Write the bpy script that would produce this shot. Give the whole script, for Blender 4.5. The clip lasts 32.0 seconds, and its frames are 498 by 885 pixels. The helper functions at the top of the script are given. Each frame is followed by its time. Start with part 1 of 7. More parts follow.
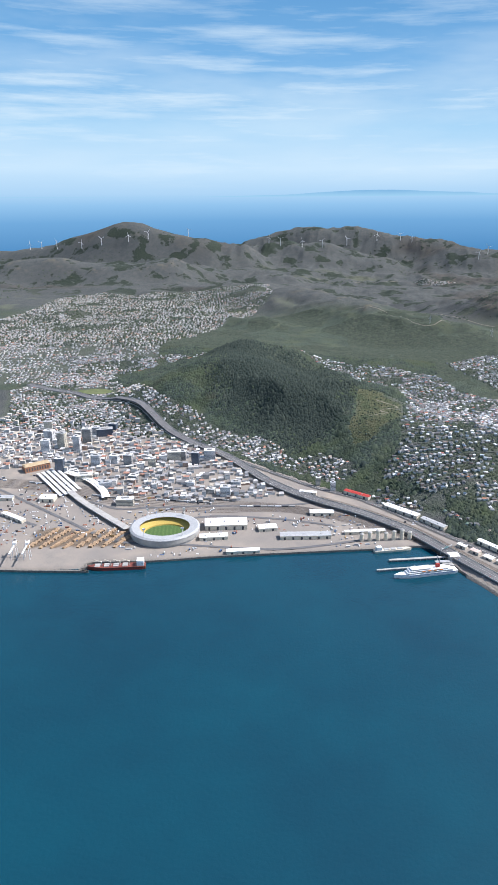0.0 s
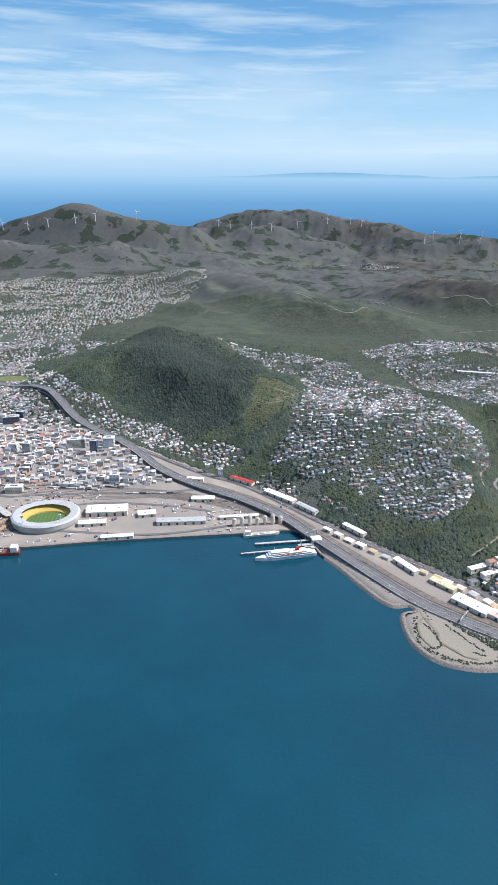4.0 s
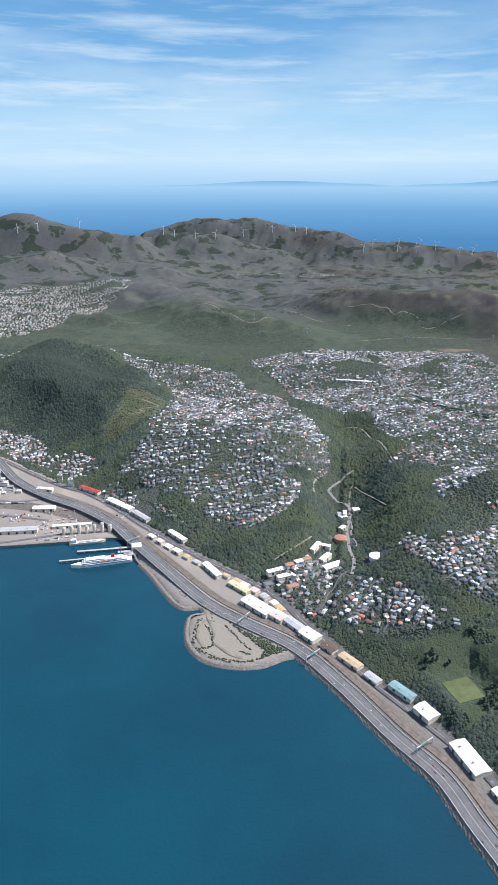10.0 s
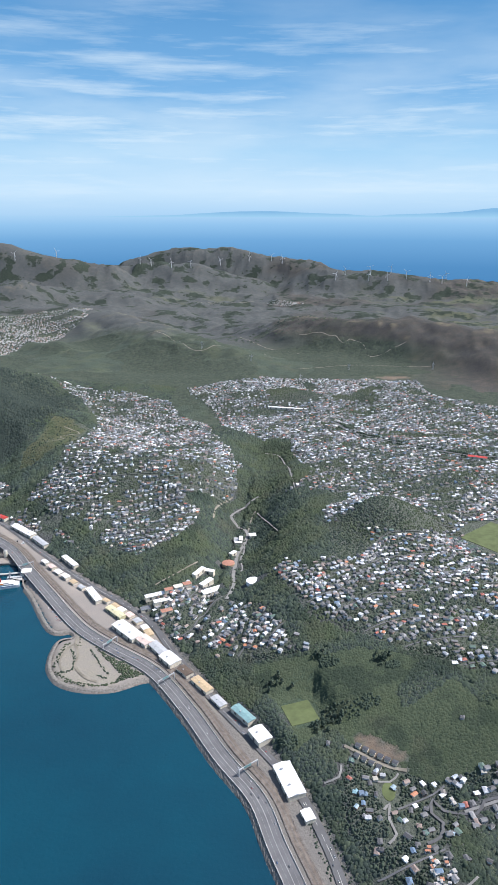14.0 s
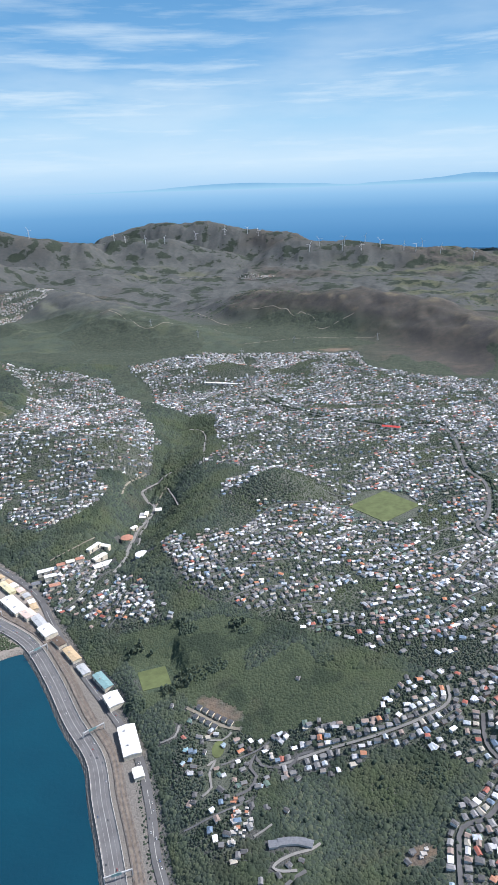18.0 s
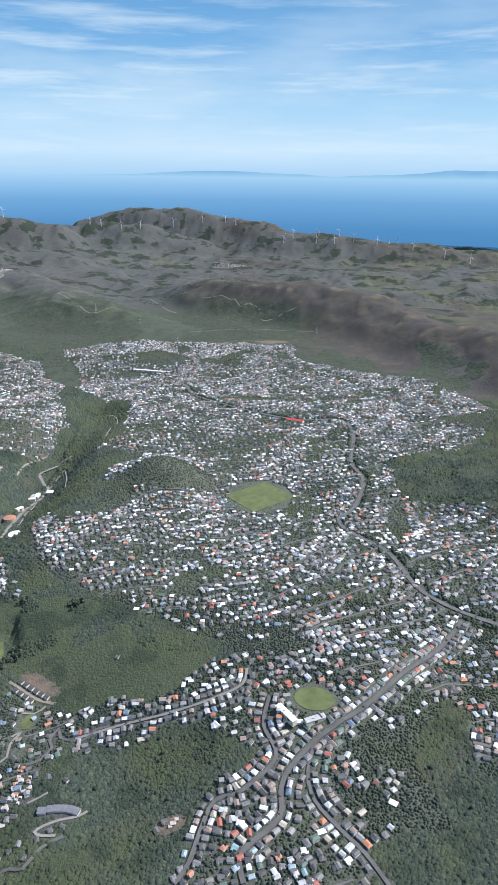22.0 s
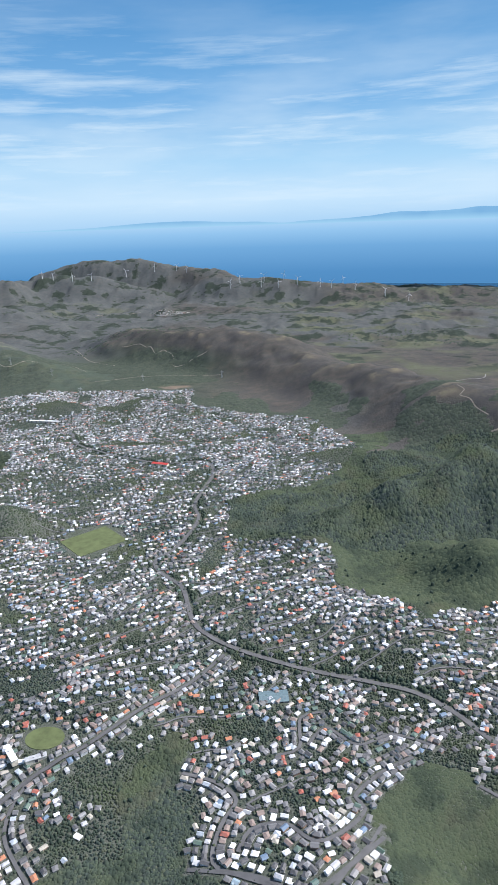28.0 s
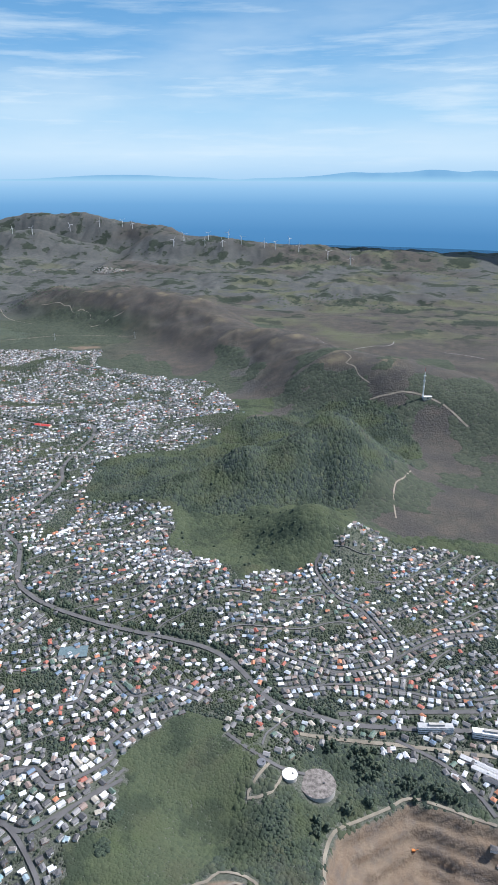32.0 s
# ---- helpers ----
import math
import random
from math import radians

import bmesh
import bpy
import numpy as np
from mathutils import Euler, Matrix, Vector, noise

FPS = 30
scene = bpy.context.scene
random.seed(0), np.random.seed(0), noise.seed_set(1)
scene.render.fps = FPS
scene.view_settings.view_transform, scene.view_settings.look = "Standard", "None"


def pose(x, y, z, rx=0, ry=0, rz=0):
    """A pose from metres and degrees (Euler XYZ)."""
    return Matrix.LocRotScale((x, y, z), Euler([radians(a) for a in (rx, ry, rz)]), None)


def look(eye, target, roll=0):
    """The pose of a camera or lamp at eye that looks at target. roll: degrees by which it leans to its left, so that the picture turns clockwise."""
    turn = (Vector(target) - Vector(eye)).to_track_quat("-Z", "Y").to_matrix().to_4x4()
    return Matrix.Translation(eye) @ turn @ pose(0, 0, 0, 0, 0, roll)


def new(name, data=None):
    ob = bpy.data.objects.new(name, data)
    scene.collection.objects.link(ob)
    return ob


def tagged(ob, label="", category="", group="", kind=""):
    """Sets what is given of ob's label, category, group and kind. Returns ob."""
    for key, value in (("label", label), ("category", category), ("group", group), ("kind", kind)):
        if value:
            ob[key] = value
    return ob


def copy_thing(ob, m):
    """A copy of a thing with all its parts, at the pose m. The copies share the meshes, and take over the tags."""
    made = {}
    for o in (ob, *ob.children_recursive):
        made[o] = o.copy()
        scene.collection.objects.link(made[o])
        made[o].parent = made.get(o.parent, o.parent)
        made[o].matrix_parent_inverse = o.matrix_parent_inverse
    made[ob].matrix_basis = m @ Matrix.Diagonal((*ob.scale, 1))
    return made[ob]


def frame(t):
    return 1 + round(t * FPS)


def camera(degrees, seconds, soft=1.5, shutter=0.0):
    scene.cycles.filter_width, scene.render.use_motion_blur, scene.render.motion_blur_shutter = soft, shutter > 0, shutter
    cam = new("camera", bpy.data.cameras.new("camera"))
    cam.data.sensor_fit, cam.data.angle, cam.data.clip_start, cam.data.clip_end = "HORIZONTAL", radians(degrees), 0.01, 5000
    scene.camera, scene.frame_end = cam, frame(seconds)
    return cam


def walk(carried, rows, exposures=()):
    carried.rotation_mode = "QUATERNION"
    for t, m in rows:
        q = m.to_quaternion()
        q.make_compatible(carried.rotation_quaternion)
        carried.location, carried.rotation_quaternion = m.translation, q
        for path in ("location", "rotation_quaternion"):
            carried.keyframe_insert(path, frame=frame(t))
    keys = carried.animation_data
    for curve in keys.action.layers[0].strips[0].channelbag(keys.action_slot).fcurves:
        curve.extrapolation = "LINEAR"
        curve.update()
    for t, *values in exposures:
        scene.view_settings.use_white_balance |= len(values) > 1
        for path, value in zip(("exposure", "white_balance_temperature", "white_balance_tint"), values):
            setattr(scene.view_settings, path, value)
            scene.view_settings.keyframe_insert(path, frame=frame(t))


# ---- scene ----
cam = camera(40.63, 32.0, soft=0.9)
PATH = [
    (0, (19.40, -13.88, 338.85), (-1.94, 77.90, 305.34), -0.35),
    (0.5, (32.12, -14.26, 341.40), (10.65, 77.92, 309.13), -0.74),
    (1, (45.06, -14.58, 343.86), (23.11, 77.32, 311.12), -1.10),
    (1.5, (58.21, -14.86, 346.23), (37.05, 77.54, 314.38), -0.60),
    (2, (71.56, -15.08, 348.53), (51.88, 77.90, 317.41), -0.20),
    (2.5, (85.10, -15.24, 350.74), (66.29, 77.18, 317.51), -0.41),
    (3, (98.81, -15.36, 352.88), (81.16, 77.30, 319.66), 0.39),
    (3.5, (112.70, -15.43, 354.93), (95.42, 76.53, 319.65), 0.38),
    (4, (126.76, -15.45, 356.91), (109.78, 76.23, 320.76), 0.33),
    (4.5, (140.97, -15.43, 358.81), (124.96, 74.98, 319.19), 0.42),
    (6.5, (199.22, -14.91, 365.67), (183.24, 77.05, 329.81), -0.76),
    (7, (214.10, -14.69, 367.22), (199.69, 78.08, 332.78), 0.07),
    (7.5, (229.10, -14.43, 368.69), (214.68, 77.91, 333.12), 0.16),
    (8, (244.20, -14.14, 370.10), (229.09, 78.11, 334.56), 0.34),
    (8.5, (259.41, -13.81, 371.45), (243.90, 78.57, 336.44), -0.43),
    (9, (274.70, -13.45, 372.73), (259.44, 79.14, 338.18), -0.28),
    (9.5, (290.09, -13.07, 373.96), (274.77, 79.33, 338.92), 0.01),
    (10, (305.56, -12.66, 375.13), (291.18, 79.72, 339.65), 0.14),
    (10.5, (321.11, -12.22, 376.25), (307.48, 79.84, 339.65), -0.10),
    (11, (336.74, -11.76, 377.31), (323.21, 79.93, 339.77), -0.36),
    (11.5, (352.43, -11.28, 378.32), (338.69, 80.46, 340.98), -0.88),
    (12, (368.18, -10.78, 379.29), (354.32, 81.06, 342.21), -0.81),
    (12.5, (383.99, -10.25, 380.21), (368.91, 81.64, 343.78), -0.87),
    (13, (399.86, -9.72, 381.08), (384.47, 83.11, 347.24), -0.68),
    (13.5, (415.77, -9.16, 381.92), (401.26, 84.73, 350.72), 0.28),
    (14, (431.73, -8.60, 382.72), (417.14, 85.05, 350.82), 0.05),
    (14.5, (447.74, -8.02, 383.48), (433.31, 85.27, 350.48), -0.18),
    (16.5, (512.09, -5.63, 386.22), (498.18, 87.33, 352.11), -0.79),
    (17, (528.26, -5.03, 386.84), (513.89, 87.81, 352.57), -1.17),
    (17.5, (544.44, -4.42, 387.45), (529.95, 88.51, 353.46), -1.42),
    (18, (560.64, -3.81, 388.04), (545.43, 88.43, 352.53), -1.85),
    (18.5, (576.87, -3.20, 388.61), (562.61, 89.12, 352.94), -1.55),
    (19, (593.11, -2.60, 389.18), (579.44, 89.96, 353.89), -0.68),
    (19.5, (609.36, -2.01, 389.74), (595.22, 89.99, 353.18), -0.60),
    (20, (625.62, -1.43, 390.30), (610.84, 90.21, 353.08), -0.80),
    (20.5, (641.90, -0.85, 390.86), (627.02, 90.90, 353.98), -0.34),
    (21, (658.19, -0.29, 391.42), (643.44, 91.42, 354.39), -0.53),
    (21.5, (674.49, 0.26, 391.99), (660.14, 92.23, 355.45), 0.59),
    (22, (690.79, 0.80, 392.57), (676.68, 92.62, 355.57), 0.68),
    (22.5, (707.10, 1.31, 393.16), (692.92, 93.21, 356.38), 0.18),
    (23, (723.42, 1.81, 393.78), (708.85, 93.55, 356.74), -0.42),
    (23.5, (739.75, 2.28, 394.41), (724.69, 93.82, 357.06), -1.04),
    (24, (756.08, 2.74, 395.07), (741.37, 94.45, 358.02), -1.08),
    (24.5, (772.42, 3.16, 395.75), (759.14, 95.63, 360.07), -0.02),
    (25, (788.77, 3.56, 396.48), (775.25, 95.82, 360.33), -0.39),
    (25.5, (805.13, 3.94, 397.23), (791.81, 96.74, 362.46), -0.40),
    (27.5, (870.65, 5.09, 400.71), (856.12, 98.37, 367.73), -3.46),
    (28, (887.06, 5.29, 401.71), (873.46, 99.30, 370.44), -1.87),
    (28.5, (903.49, 5.45, 402.78), (891.26, 98.92, 369.39), -1.52),
    (29, (919.93, 5.56, 403.91), (908.97, 97.78, 366.82), -0.18),
    (29.5, (936.40, 5.64, 405.11), (926.63, 97.47, 366.75), 0.92),
    (30, (952.88, 5.66, 406.38), (942.58, 97.07, 367.16), 0.40),
    (30.5, (969.39, 5.64, 407.74), (959.08, 97.57, 369.76), 0.51),
    (31, (985.93, 5.56, 409.18), (976.72, 98.36, 373.06), 0.18),
    (31.5, (1002.50, 5.44, 410.70), (993.25, 97.98, 373.96), 0.12),
    (32, (1019.11, 5.26, 412.32), (1010.41, 97.77, 375.36), 0.10),
]
walk(cam, [(t, look(e, g, r)) for t, e, g, r in PATH])

# ---- world, sun, exposure ----
scene.view_settings.exposure = 0.55
SUN_EL, SUN_AZ = radians(51), radians(72)          # azimuth from +y towards +x
world = bpy.data.worlds.new("sky")
scene.world = world
world.use_nodes = True
wn = world.node_tree.nodes
sky = wn.new("ShaderNodeTexSky")
sky.sky_type = "NISHITA"
sky.sun_disc = False
sky.sun_elevation, sky.sun_rotation = SUN_EL, SUN_AZ
world.node_tree.links.new(sky.outputs[0], wn["Background"].inputs[0])
wn["Background"].inputs[1].default_value = 0.13
sun_data = bpy.data.lights.new("sun", "SUN")
sun_data.energy, sun_data.angle, sun_data.color = 4.6, radians(0.6), (1.0, 0.965, 0.97)
sun = new("sun", sun_data)
sun.matrix_world = look((math.sin(SUN_AZ) * math.cos(SUN_EL) * 900, math.cos(SUN_AZ) * math.cos(SUN_EL) * 900, math.sin(SUN_EL) * 900), (0, 0, 0))


# ---- materials ----
def S(r, g, b):
    """Linear colour from display values 0 to 255."""
    return tuple(((c / 255) / 12.92 if c < 10 else ((c / 255 + 0.055) / 1.055) ** 2.4) for c in (r, g, b)) + (1.0,)


class Mat:
    """A node material with small helpers."""

    def __init__(self, name, rough=0.8, metal=0.0, spec=0.3):
        self.m = bpy.data.materials.new(name)
        self.m.use_nodes = True
        self.n, self.l = self.m.node_tree.nodes, self.m.node_tree.links
        self.b = self.n["Principled BSDF"]
        self.b.inputs["Roughness"].default_value = rough
        self.b.inputs["Metallic"].default_value = metal
        self.b.inputs["Specular IOR Level"].default_value = spec

    def co(self):
        return self.n.new("ShaderNodeNewGeometry").outputs["Position"]

    def noise(self, scale, detail=4.0, rough=0.6, src=None, lo=0.35, hi=0.65):
        t = self.n.new("ShaderNodeTexNoise")
        t.inputs["Scale"].default_value, t.inputs["Detail"].default_value, t.inputs["Roughness"].default_value = scale, detail, rough
        self.l.new(src or self.co(), t.inputs["Vector"])
        r = self.n.new("ShaderNodeMapRange")
        r.inputs[1].default_value, r.inputs[2].default_value = lo, hi
        self.l.new(t.outputs[0], r.inputs[0])
        return r.outputs[0]

    def mix(self, fac, a, b, mode="MIX"):
        x = self.n.new("ShaderNodeMix")
        x.data_type, x.blend_type = "RGBA", mode
        for sock, v in ((x.inputs[0], fac), (x.inputs[6], a), (x.inputs[7], b)):
            if isinstance(v, (int, float)):
                sock.default_value = v
            elif isinstance(v, tuple):
                sock.default_value = v if len(v) == 4 else (*v, 1)
            else:
                self.l.new(v, sock)
        return x.outputs[2]

    def ramp(self, fac, stops, step=False):
        r = self.n.new("ShaderNodeValToRGB")
        e = r.color_ramp.elements
        r.color_ramp.interpolation = "CONSTANT" if step else "LINEAR"
        while len(e) < len(stops):
            e.new(0.5)
        for k, (p, c) in zip(e, stops):
            k.position, k.color = p, c if len(c) == 4 else (*c, 1)
        self.l.new(fac, r.inputs[0])
        return r.outputs[0]

    def attr(self, name):
        a = self.n.new("ShaderNodeAttribute")
        a.attribute_name = name
        return a.outputs["Fac"]

    def math(self, op, a, b=0.0):
        m = self.n.new("ShaderNodeMath")
        m.operation = op
        for sock, v in zip(m.inputs, (a, b)):
            if isinstance(v, (int, float)):
                sock.default_value = v
            else:
                self.l.new(v, sock)
        return m.outputs[0]

    def color(self, out):
        if isinstance(out, tuple):
            self.b.inputs["Base Color"].default_value = out if len(out) == 4 else (*out, 1)
        else:
            self.l.new(out, self.b.inputs["Base Color"])
        return self

    def bump(self, height, strength=0.4, dist=0.3):
        b = self.n.new("ShaderNodeBump")
        b.inputs["Strength"].default_value, b.inputs["Distance"].default_value = strength, dist
        self.l.new(height, b.inputs["Height"])
        self.l.new(b.outputs[0], self.b.inputs["Normal"])
        return self

    def island(self):
        return self.n.new("ShaderNodeNewGeometry").outputs["Random Per Island"]

    def rand(self):
        return self.n.new("ShaderNodeObjectInfo").outputs["Random"]


def painted(name, rgb, rough=0.6, metal=0.0, wear=0.12, scale=0.6, spec=0.3):
    """A plain painted or bare surface with slight stains."""
    k = Mat(name, rough, metal, spec)
    dark = tuple(c * (1 - wear * 2.2) for c in rgb)
    k.color(k.mix(k.noise(scale, 5), rgb, dark))
    return k.m


ROOFS = [(0.0, (0.08, 0.083, 0.09)), (0.2, (0.15, 0.153, 0.16)), (0.38, (0.26, 0.26, 0.265)), (0.5, (0.48, 0.49, 0.51)), (0.58, (0.8, 0.81, 0.82)),
         (0.69, (0.26, 0.2, 0.175)), (0.79, (0.42, 0.47, 0.52)), (0.84, (0.34, 0.1, 0.07)), (0.87, (0.46, 0.19, 0.1)), (0.89, (0.09, 0.15, 0.12)), (0.93, (0.13, 0.2, 0.29)), (0.96, (0.42, 0.39, 0.33))]
WALLS = [(0.0, (0.66, 0.67, 0.67)), (0.35, (0.5, 0.5, 0.48)), (0.55, (0.36, 0.36, 0.36)), (0.72, (0.76, 0.76, 0.74)), (0.88, (0.4, 0.28, 0.22))]


def varied(name, stops, source, rough=0.65):
    k = Mat(name, rough)
    base = k.ramp(k.rand() if source == "object" else k.island(), stops, True)
    k.color(k.mix(k.noise(0.5, 4), base, k.mix(0.35, base, (0.16, 0.15, 0.14))))
    return k.m


def groves(k, base):
    """Large patches of light scrub and dark groves over a leaf colour."""
    light = k.math("MULTIPLY", k.noise(0.016, 5, lo=0.46, hi=0.6), 0.85)
    dark = k.math("MULTIPLY", k.noise(0.03, 4, 0.65, lo=0.51, hi=0.6), 0.62)
    c = k.mix(light, base, k.mix(k.noise(0.05, 3), (0.068, 0.089, 0.048), (0.07, 0.081, 0.051)))
    c = k.mix(k.math("MULTIPLY", k.noise(0.019, 4, lo=0.58, hi=0.68), 0.4), c, (0.085, 0.078, 0.056))
    return k.mix(dark, c, (0.026, 0.039, 0.03))


def foliage(name, stops, source, patchy=True):
    k = Mat(name, 0.85, spec=0.06)
    base = k.ramp(k.rand() if source == "object" else k.island(), stops)
    if patchy:
        base = groves(k, base)
    k.color(k.mix(k.noise(1.6, 3), base, k.mix(0.3, base, (0.024, 0.033, 0.024))))
    return k.m


M_ROOF_S, M_WALL_S = varied("roof_paint_mixed", ROOFS, "island"), varied("wall_paint_mixed", WALLS, "island")
PALE_ROOFS = [(0.0, (0.68, 0.68, 0.68)), (0.16, (0.46, 0.45, 0.44)), (0.34, (0.27, 0.27, 0.28)), (0.54, (0.17, 0.17, 0.175)), (0.76, (0.4, 0.2, 0.14)), (0.86, (0.5, 0.44, 0.36)), (0.95, (0.22, 0.16, 0.14))]
M_ROOF_C = varied("roof_paint_pale", PALE_ROOFS, "island")
ROOFS_NEAR = [(0.0, (0.05, 0.053, 0.06)), (0.28, (0.09, 0.094, 0.102)), (0.48, (0.17, 0.174, 0.184)), (0.59, (0.4, 0.42, 0.44)), (0.66, (0.76, 0.78, 0.8)), (0.76, (0.18, 0.17, 0.16)), (0.82, (0.28, 0.38, 0.44)),
              (0.86, (0.34, 0.11, 0.08)), (0.9, (0.42, 0.19, 0.12)), (0.92, (0.08, 0.15, 0.13)), (0.96, (0.2, 0.34, 0.38))]
M_ROOF_O, M_WALL_O = varied("roof_paint", ROOFS_NEAR, "object"), varied("wall_paint", WALLS, "object")
GREENS = [(0.0, (0.038, 0.051, 0.049)), (0.35, (0.048, 0.065, 0.056)), (0.7, (0.06, 0.08, 0.061)), (0.92, (0.074, 0.095, 0.067)), (1.0, (0.092, 0.105, 0.075))]
M_LEAF_S = foliage("foliage_bush", GREENS, "island")
M_PINE = foliage("foliage_pine", [(0.0, (0.06, 0.085, 0.066)), (1.0, (0.09, 0.115, 0.082))], "object", False)
M_PINE_S = foliage("foliage_pine_forest", [(0.0, (0.026, 0.037, 0.035)), (1.0, (0.048, 0.061, 0.051))], "island", False)
M_GORSE = foliage("foliage_gorse", [(0.0, (0.048, 0.06, 0.048)), (0.6, (0.06, 0.074, 0.055)), (1.0, (0.076, 0.086, 0.064))], "island", False)
M_TALL = foliage("foliage_tall_trees", [(0.0, (0.034, 0.05, 0.04)), (1.0, (0.06, 0.08, 0.056))], "island", False)
M_OLIVE = foliage("foliage_scrub", [(0.0, (0.056, 0.074, 0.048)), (0.5, (0.067, 0.086, 0.054)), (1.0, (0.08, 0.098, 0.06))], "island")
M_BARK = painted("bark", (0.12, 0.09, 0.07), 0.9)
M_WHITE = painted("white_steel_roof", (0.8, 0.8, 0.8), 0.5)
M_CREAM = painted("cream_paint", (0.72, 0.66, 0.54), 0.6)
M_GREY = painted("grey_steel_roof", (0.42, 0.43, 0.44), 0.55)
M_DARK = painted("dark_steel", (0.07, 0.075, 0.085), 0.5)
M_RED = painted("red_paint", (0.42, 0.05, 0.04), 0.6)
M_CONC = painted("concrete", (0.42, 0.41, 0.39), 0.85, scale=0.15)
M_ASPH = painted("asphalt", (0.14, 0.14, 0.145), 0.9, scale=0.1)
M_SUBROAD = painted("street_asphalt", (0.115, 0.115, 0.118), 0.9, scale=0.1)
M_PALE = painted("pale_concrete_road", (0.23, 0.225, 0.215), 0.9, scale=0.1)
M_LINE = painted("road_line", (0.42, 0.42, 0.4), 0.7)
M_GLASS = painted("window_glass", (0.08, 0.1, 0.12), 0.2, spec=0.6)
M_EARTH = painted("bare_earth", (0.26, 0.235, 0.19), 0.95, wear=0.2, scale=0.08)
M_RUST = painted("rail_ballast", (0.2, 0.168, 0.14), 0.95, wear=0.2, scale=0.3)
M_STEEL = painted("rail_steel", (0.3, 0.28, 0.27), 0.5, 0.6)
M_LOG = painted("log_timber", (0.4, 0.28, 0.18), 0.9, wear=0.2, scale=0.5)
M_ROCK = painted("seawall_rock", (0.25, 0.23, 0.205), 0.95, wear=0.25, scale=0.7)


# ---- terrain ----
def lattice(x, y, seed):
    """Smooth value noise, 0 to 1."""
    xi, yi = np.floor(x), np.floor(y)
    fx, fy = x - xi, y - yi
    fx, fy = fx * fx * (3 - 2 * fx), fy * fy * (3 - 2 * fy)

    def h(a, b):
        v = np.sin(a * 127.1 + b * 311.7 + seed * 74.7) * 43758.5453
        return v - np.floor(v)
    return (h(xi, yi) * (1 - fx) + h(xi + 1, yi) * fx) * (1 - fy) + (h(xi, yi + 1) * (1 - fx) + h(xi + 1, yi + 1) * fx) * fy


def fbm(x, y, size, seed=0, octaves=4):
    """Layered noise about -0.5 to 0.5; size is the largest feature in metres."""
    total, amp = 0.0, 0.5
    for o in range(octaves):
        total = total + amp * (lattice(x / size * 2 ** o, y / size * 2 ** o, seed + o * 7) - 0.5) * 2
        amp *= 0.5
    return total * 0.55


def smooth(a, b, v):
    t = np.clip((v - a) / (b - a), 0, 1)
    return t * t * (3 - 2 * t)


def line_dist(x, y, pts):
    """Distance to an open line, with sign: positive to its left side as it runs."""
    best, sign = np.full(np.shape(x), 1e9), np.ones(np.shape(x))
    for (ax, ay), (bx, by) in zip(pts, pts[1:]):
        dx, dy = bx - ax, by - ay
        t = np.clip(((x - ax) * dx + (y - ay) * dy) / (dx * dx + dy * dy), 0, 1)
        d = np.hypot(x - ax - t * dx, y - ay - t * dy)
        s = dx * (y - ay) - dy * (x - ax)
        near = d < best - 1e-6
        best, sign = np.where(near, d, best), np.where(near, np.sign(s), sign)
    return best * sign


def inside(x, y, poly):
    """Which points lie in a polygon."""
    res = np.zeros(np.shape(x), bool)
    for (ax, ay), (bx, by) in zip(poly, poly[1:] + poly[:1]):
        if ay != by:
            res ^= ((ay > y) != (by > y)) & (x < (bx - ax) * (y - ay) / (by - ay) + ax)
    return res


COAST = [(-3361, 107), (-949, 390), (-333, 497), (-272, 515), (-268, 527), (-212, 543), (-150, 566), (-67, 593), (6, 616), (59, 632), (79, 607), (90, 588), (109, 569), (154, 516), (176, 516), (182, 508),
         (170, 499), (176, 465), (194, 444), (220, 438), (245, 443), (265, 457), (280, 460), (294, 450), (313, 429), (340, 395), (361, 369), (377, 345), (393, 318), (407, 295),
         (428.6, 249.5), (451.5, 194.2), (486, 105), (560, -300), (700, -2500)]
FOOT = [(-3361, 547.8), (-972.7, 805.7), (-590.6, 892.1), (-342.2, 895.8), (-184.6, 832.2), (-73.2, 764.6), (-9, 735.9), (85.5, 662.6), (157.3, 609.4), (241.3, 554.7), (285.6, 503.5), (335, 445.9), (381.4, 398.5), (414.2, 361.4),
        (436.9, 319.7), (451.1, 284.9), (467.2, 254.1), (490.7, 194.7), (524.1, 85.4), (620, -300), (760, -2500)]
# centre x, y, added height, the two half-widths, turn in degrees
HILLS = [(-312.2, 1057.9, 62, 120, 85, 20), (-158.4, 1009.2, 52, 110, 75, -25), (-13.1, 885.5, 30, 90, 70, -30), (138.3, 819.9, 34, 130, 115, 0),
         (320.9, 689.9, -34, 40, 150, 0), (311.8, 1156.3, -28, 160, 120, 0), (484.2, 698.4, 15, 55, 50, 0), (955.5, 300.5, 38, 85, 75, 0), (432.6, 562.5, 10, 90, 70, 0)]
SPURS = [(10, 930, 16, 80, 75, -30), (-10, 1010, 43, 75, 60, 0), (290, 785, -29, 42, 85, 0), (310, 940, -33, 50, 60, 0), (350, 1125, 10, 80, 60, 0), (490, 370, -18, 60, 50, 0), (570, 300, -16, 50, 50, 0), (690, 410, 11, 75, 65, 0), (860, 250, 16, 80, 60, 0), (950, 520, 18, 60, 50, 0), (840, 560, 14, 90, 80, 0), (875, 680, 21, 55, 55, 0)]
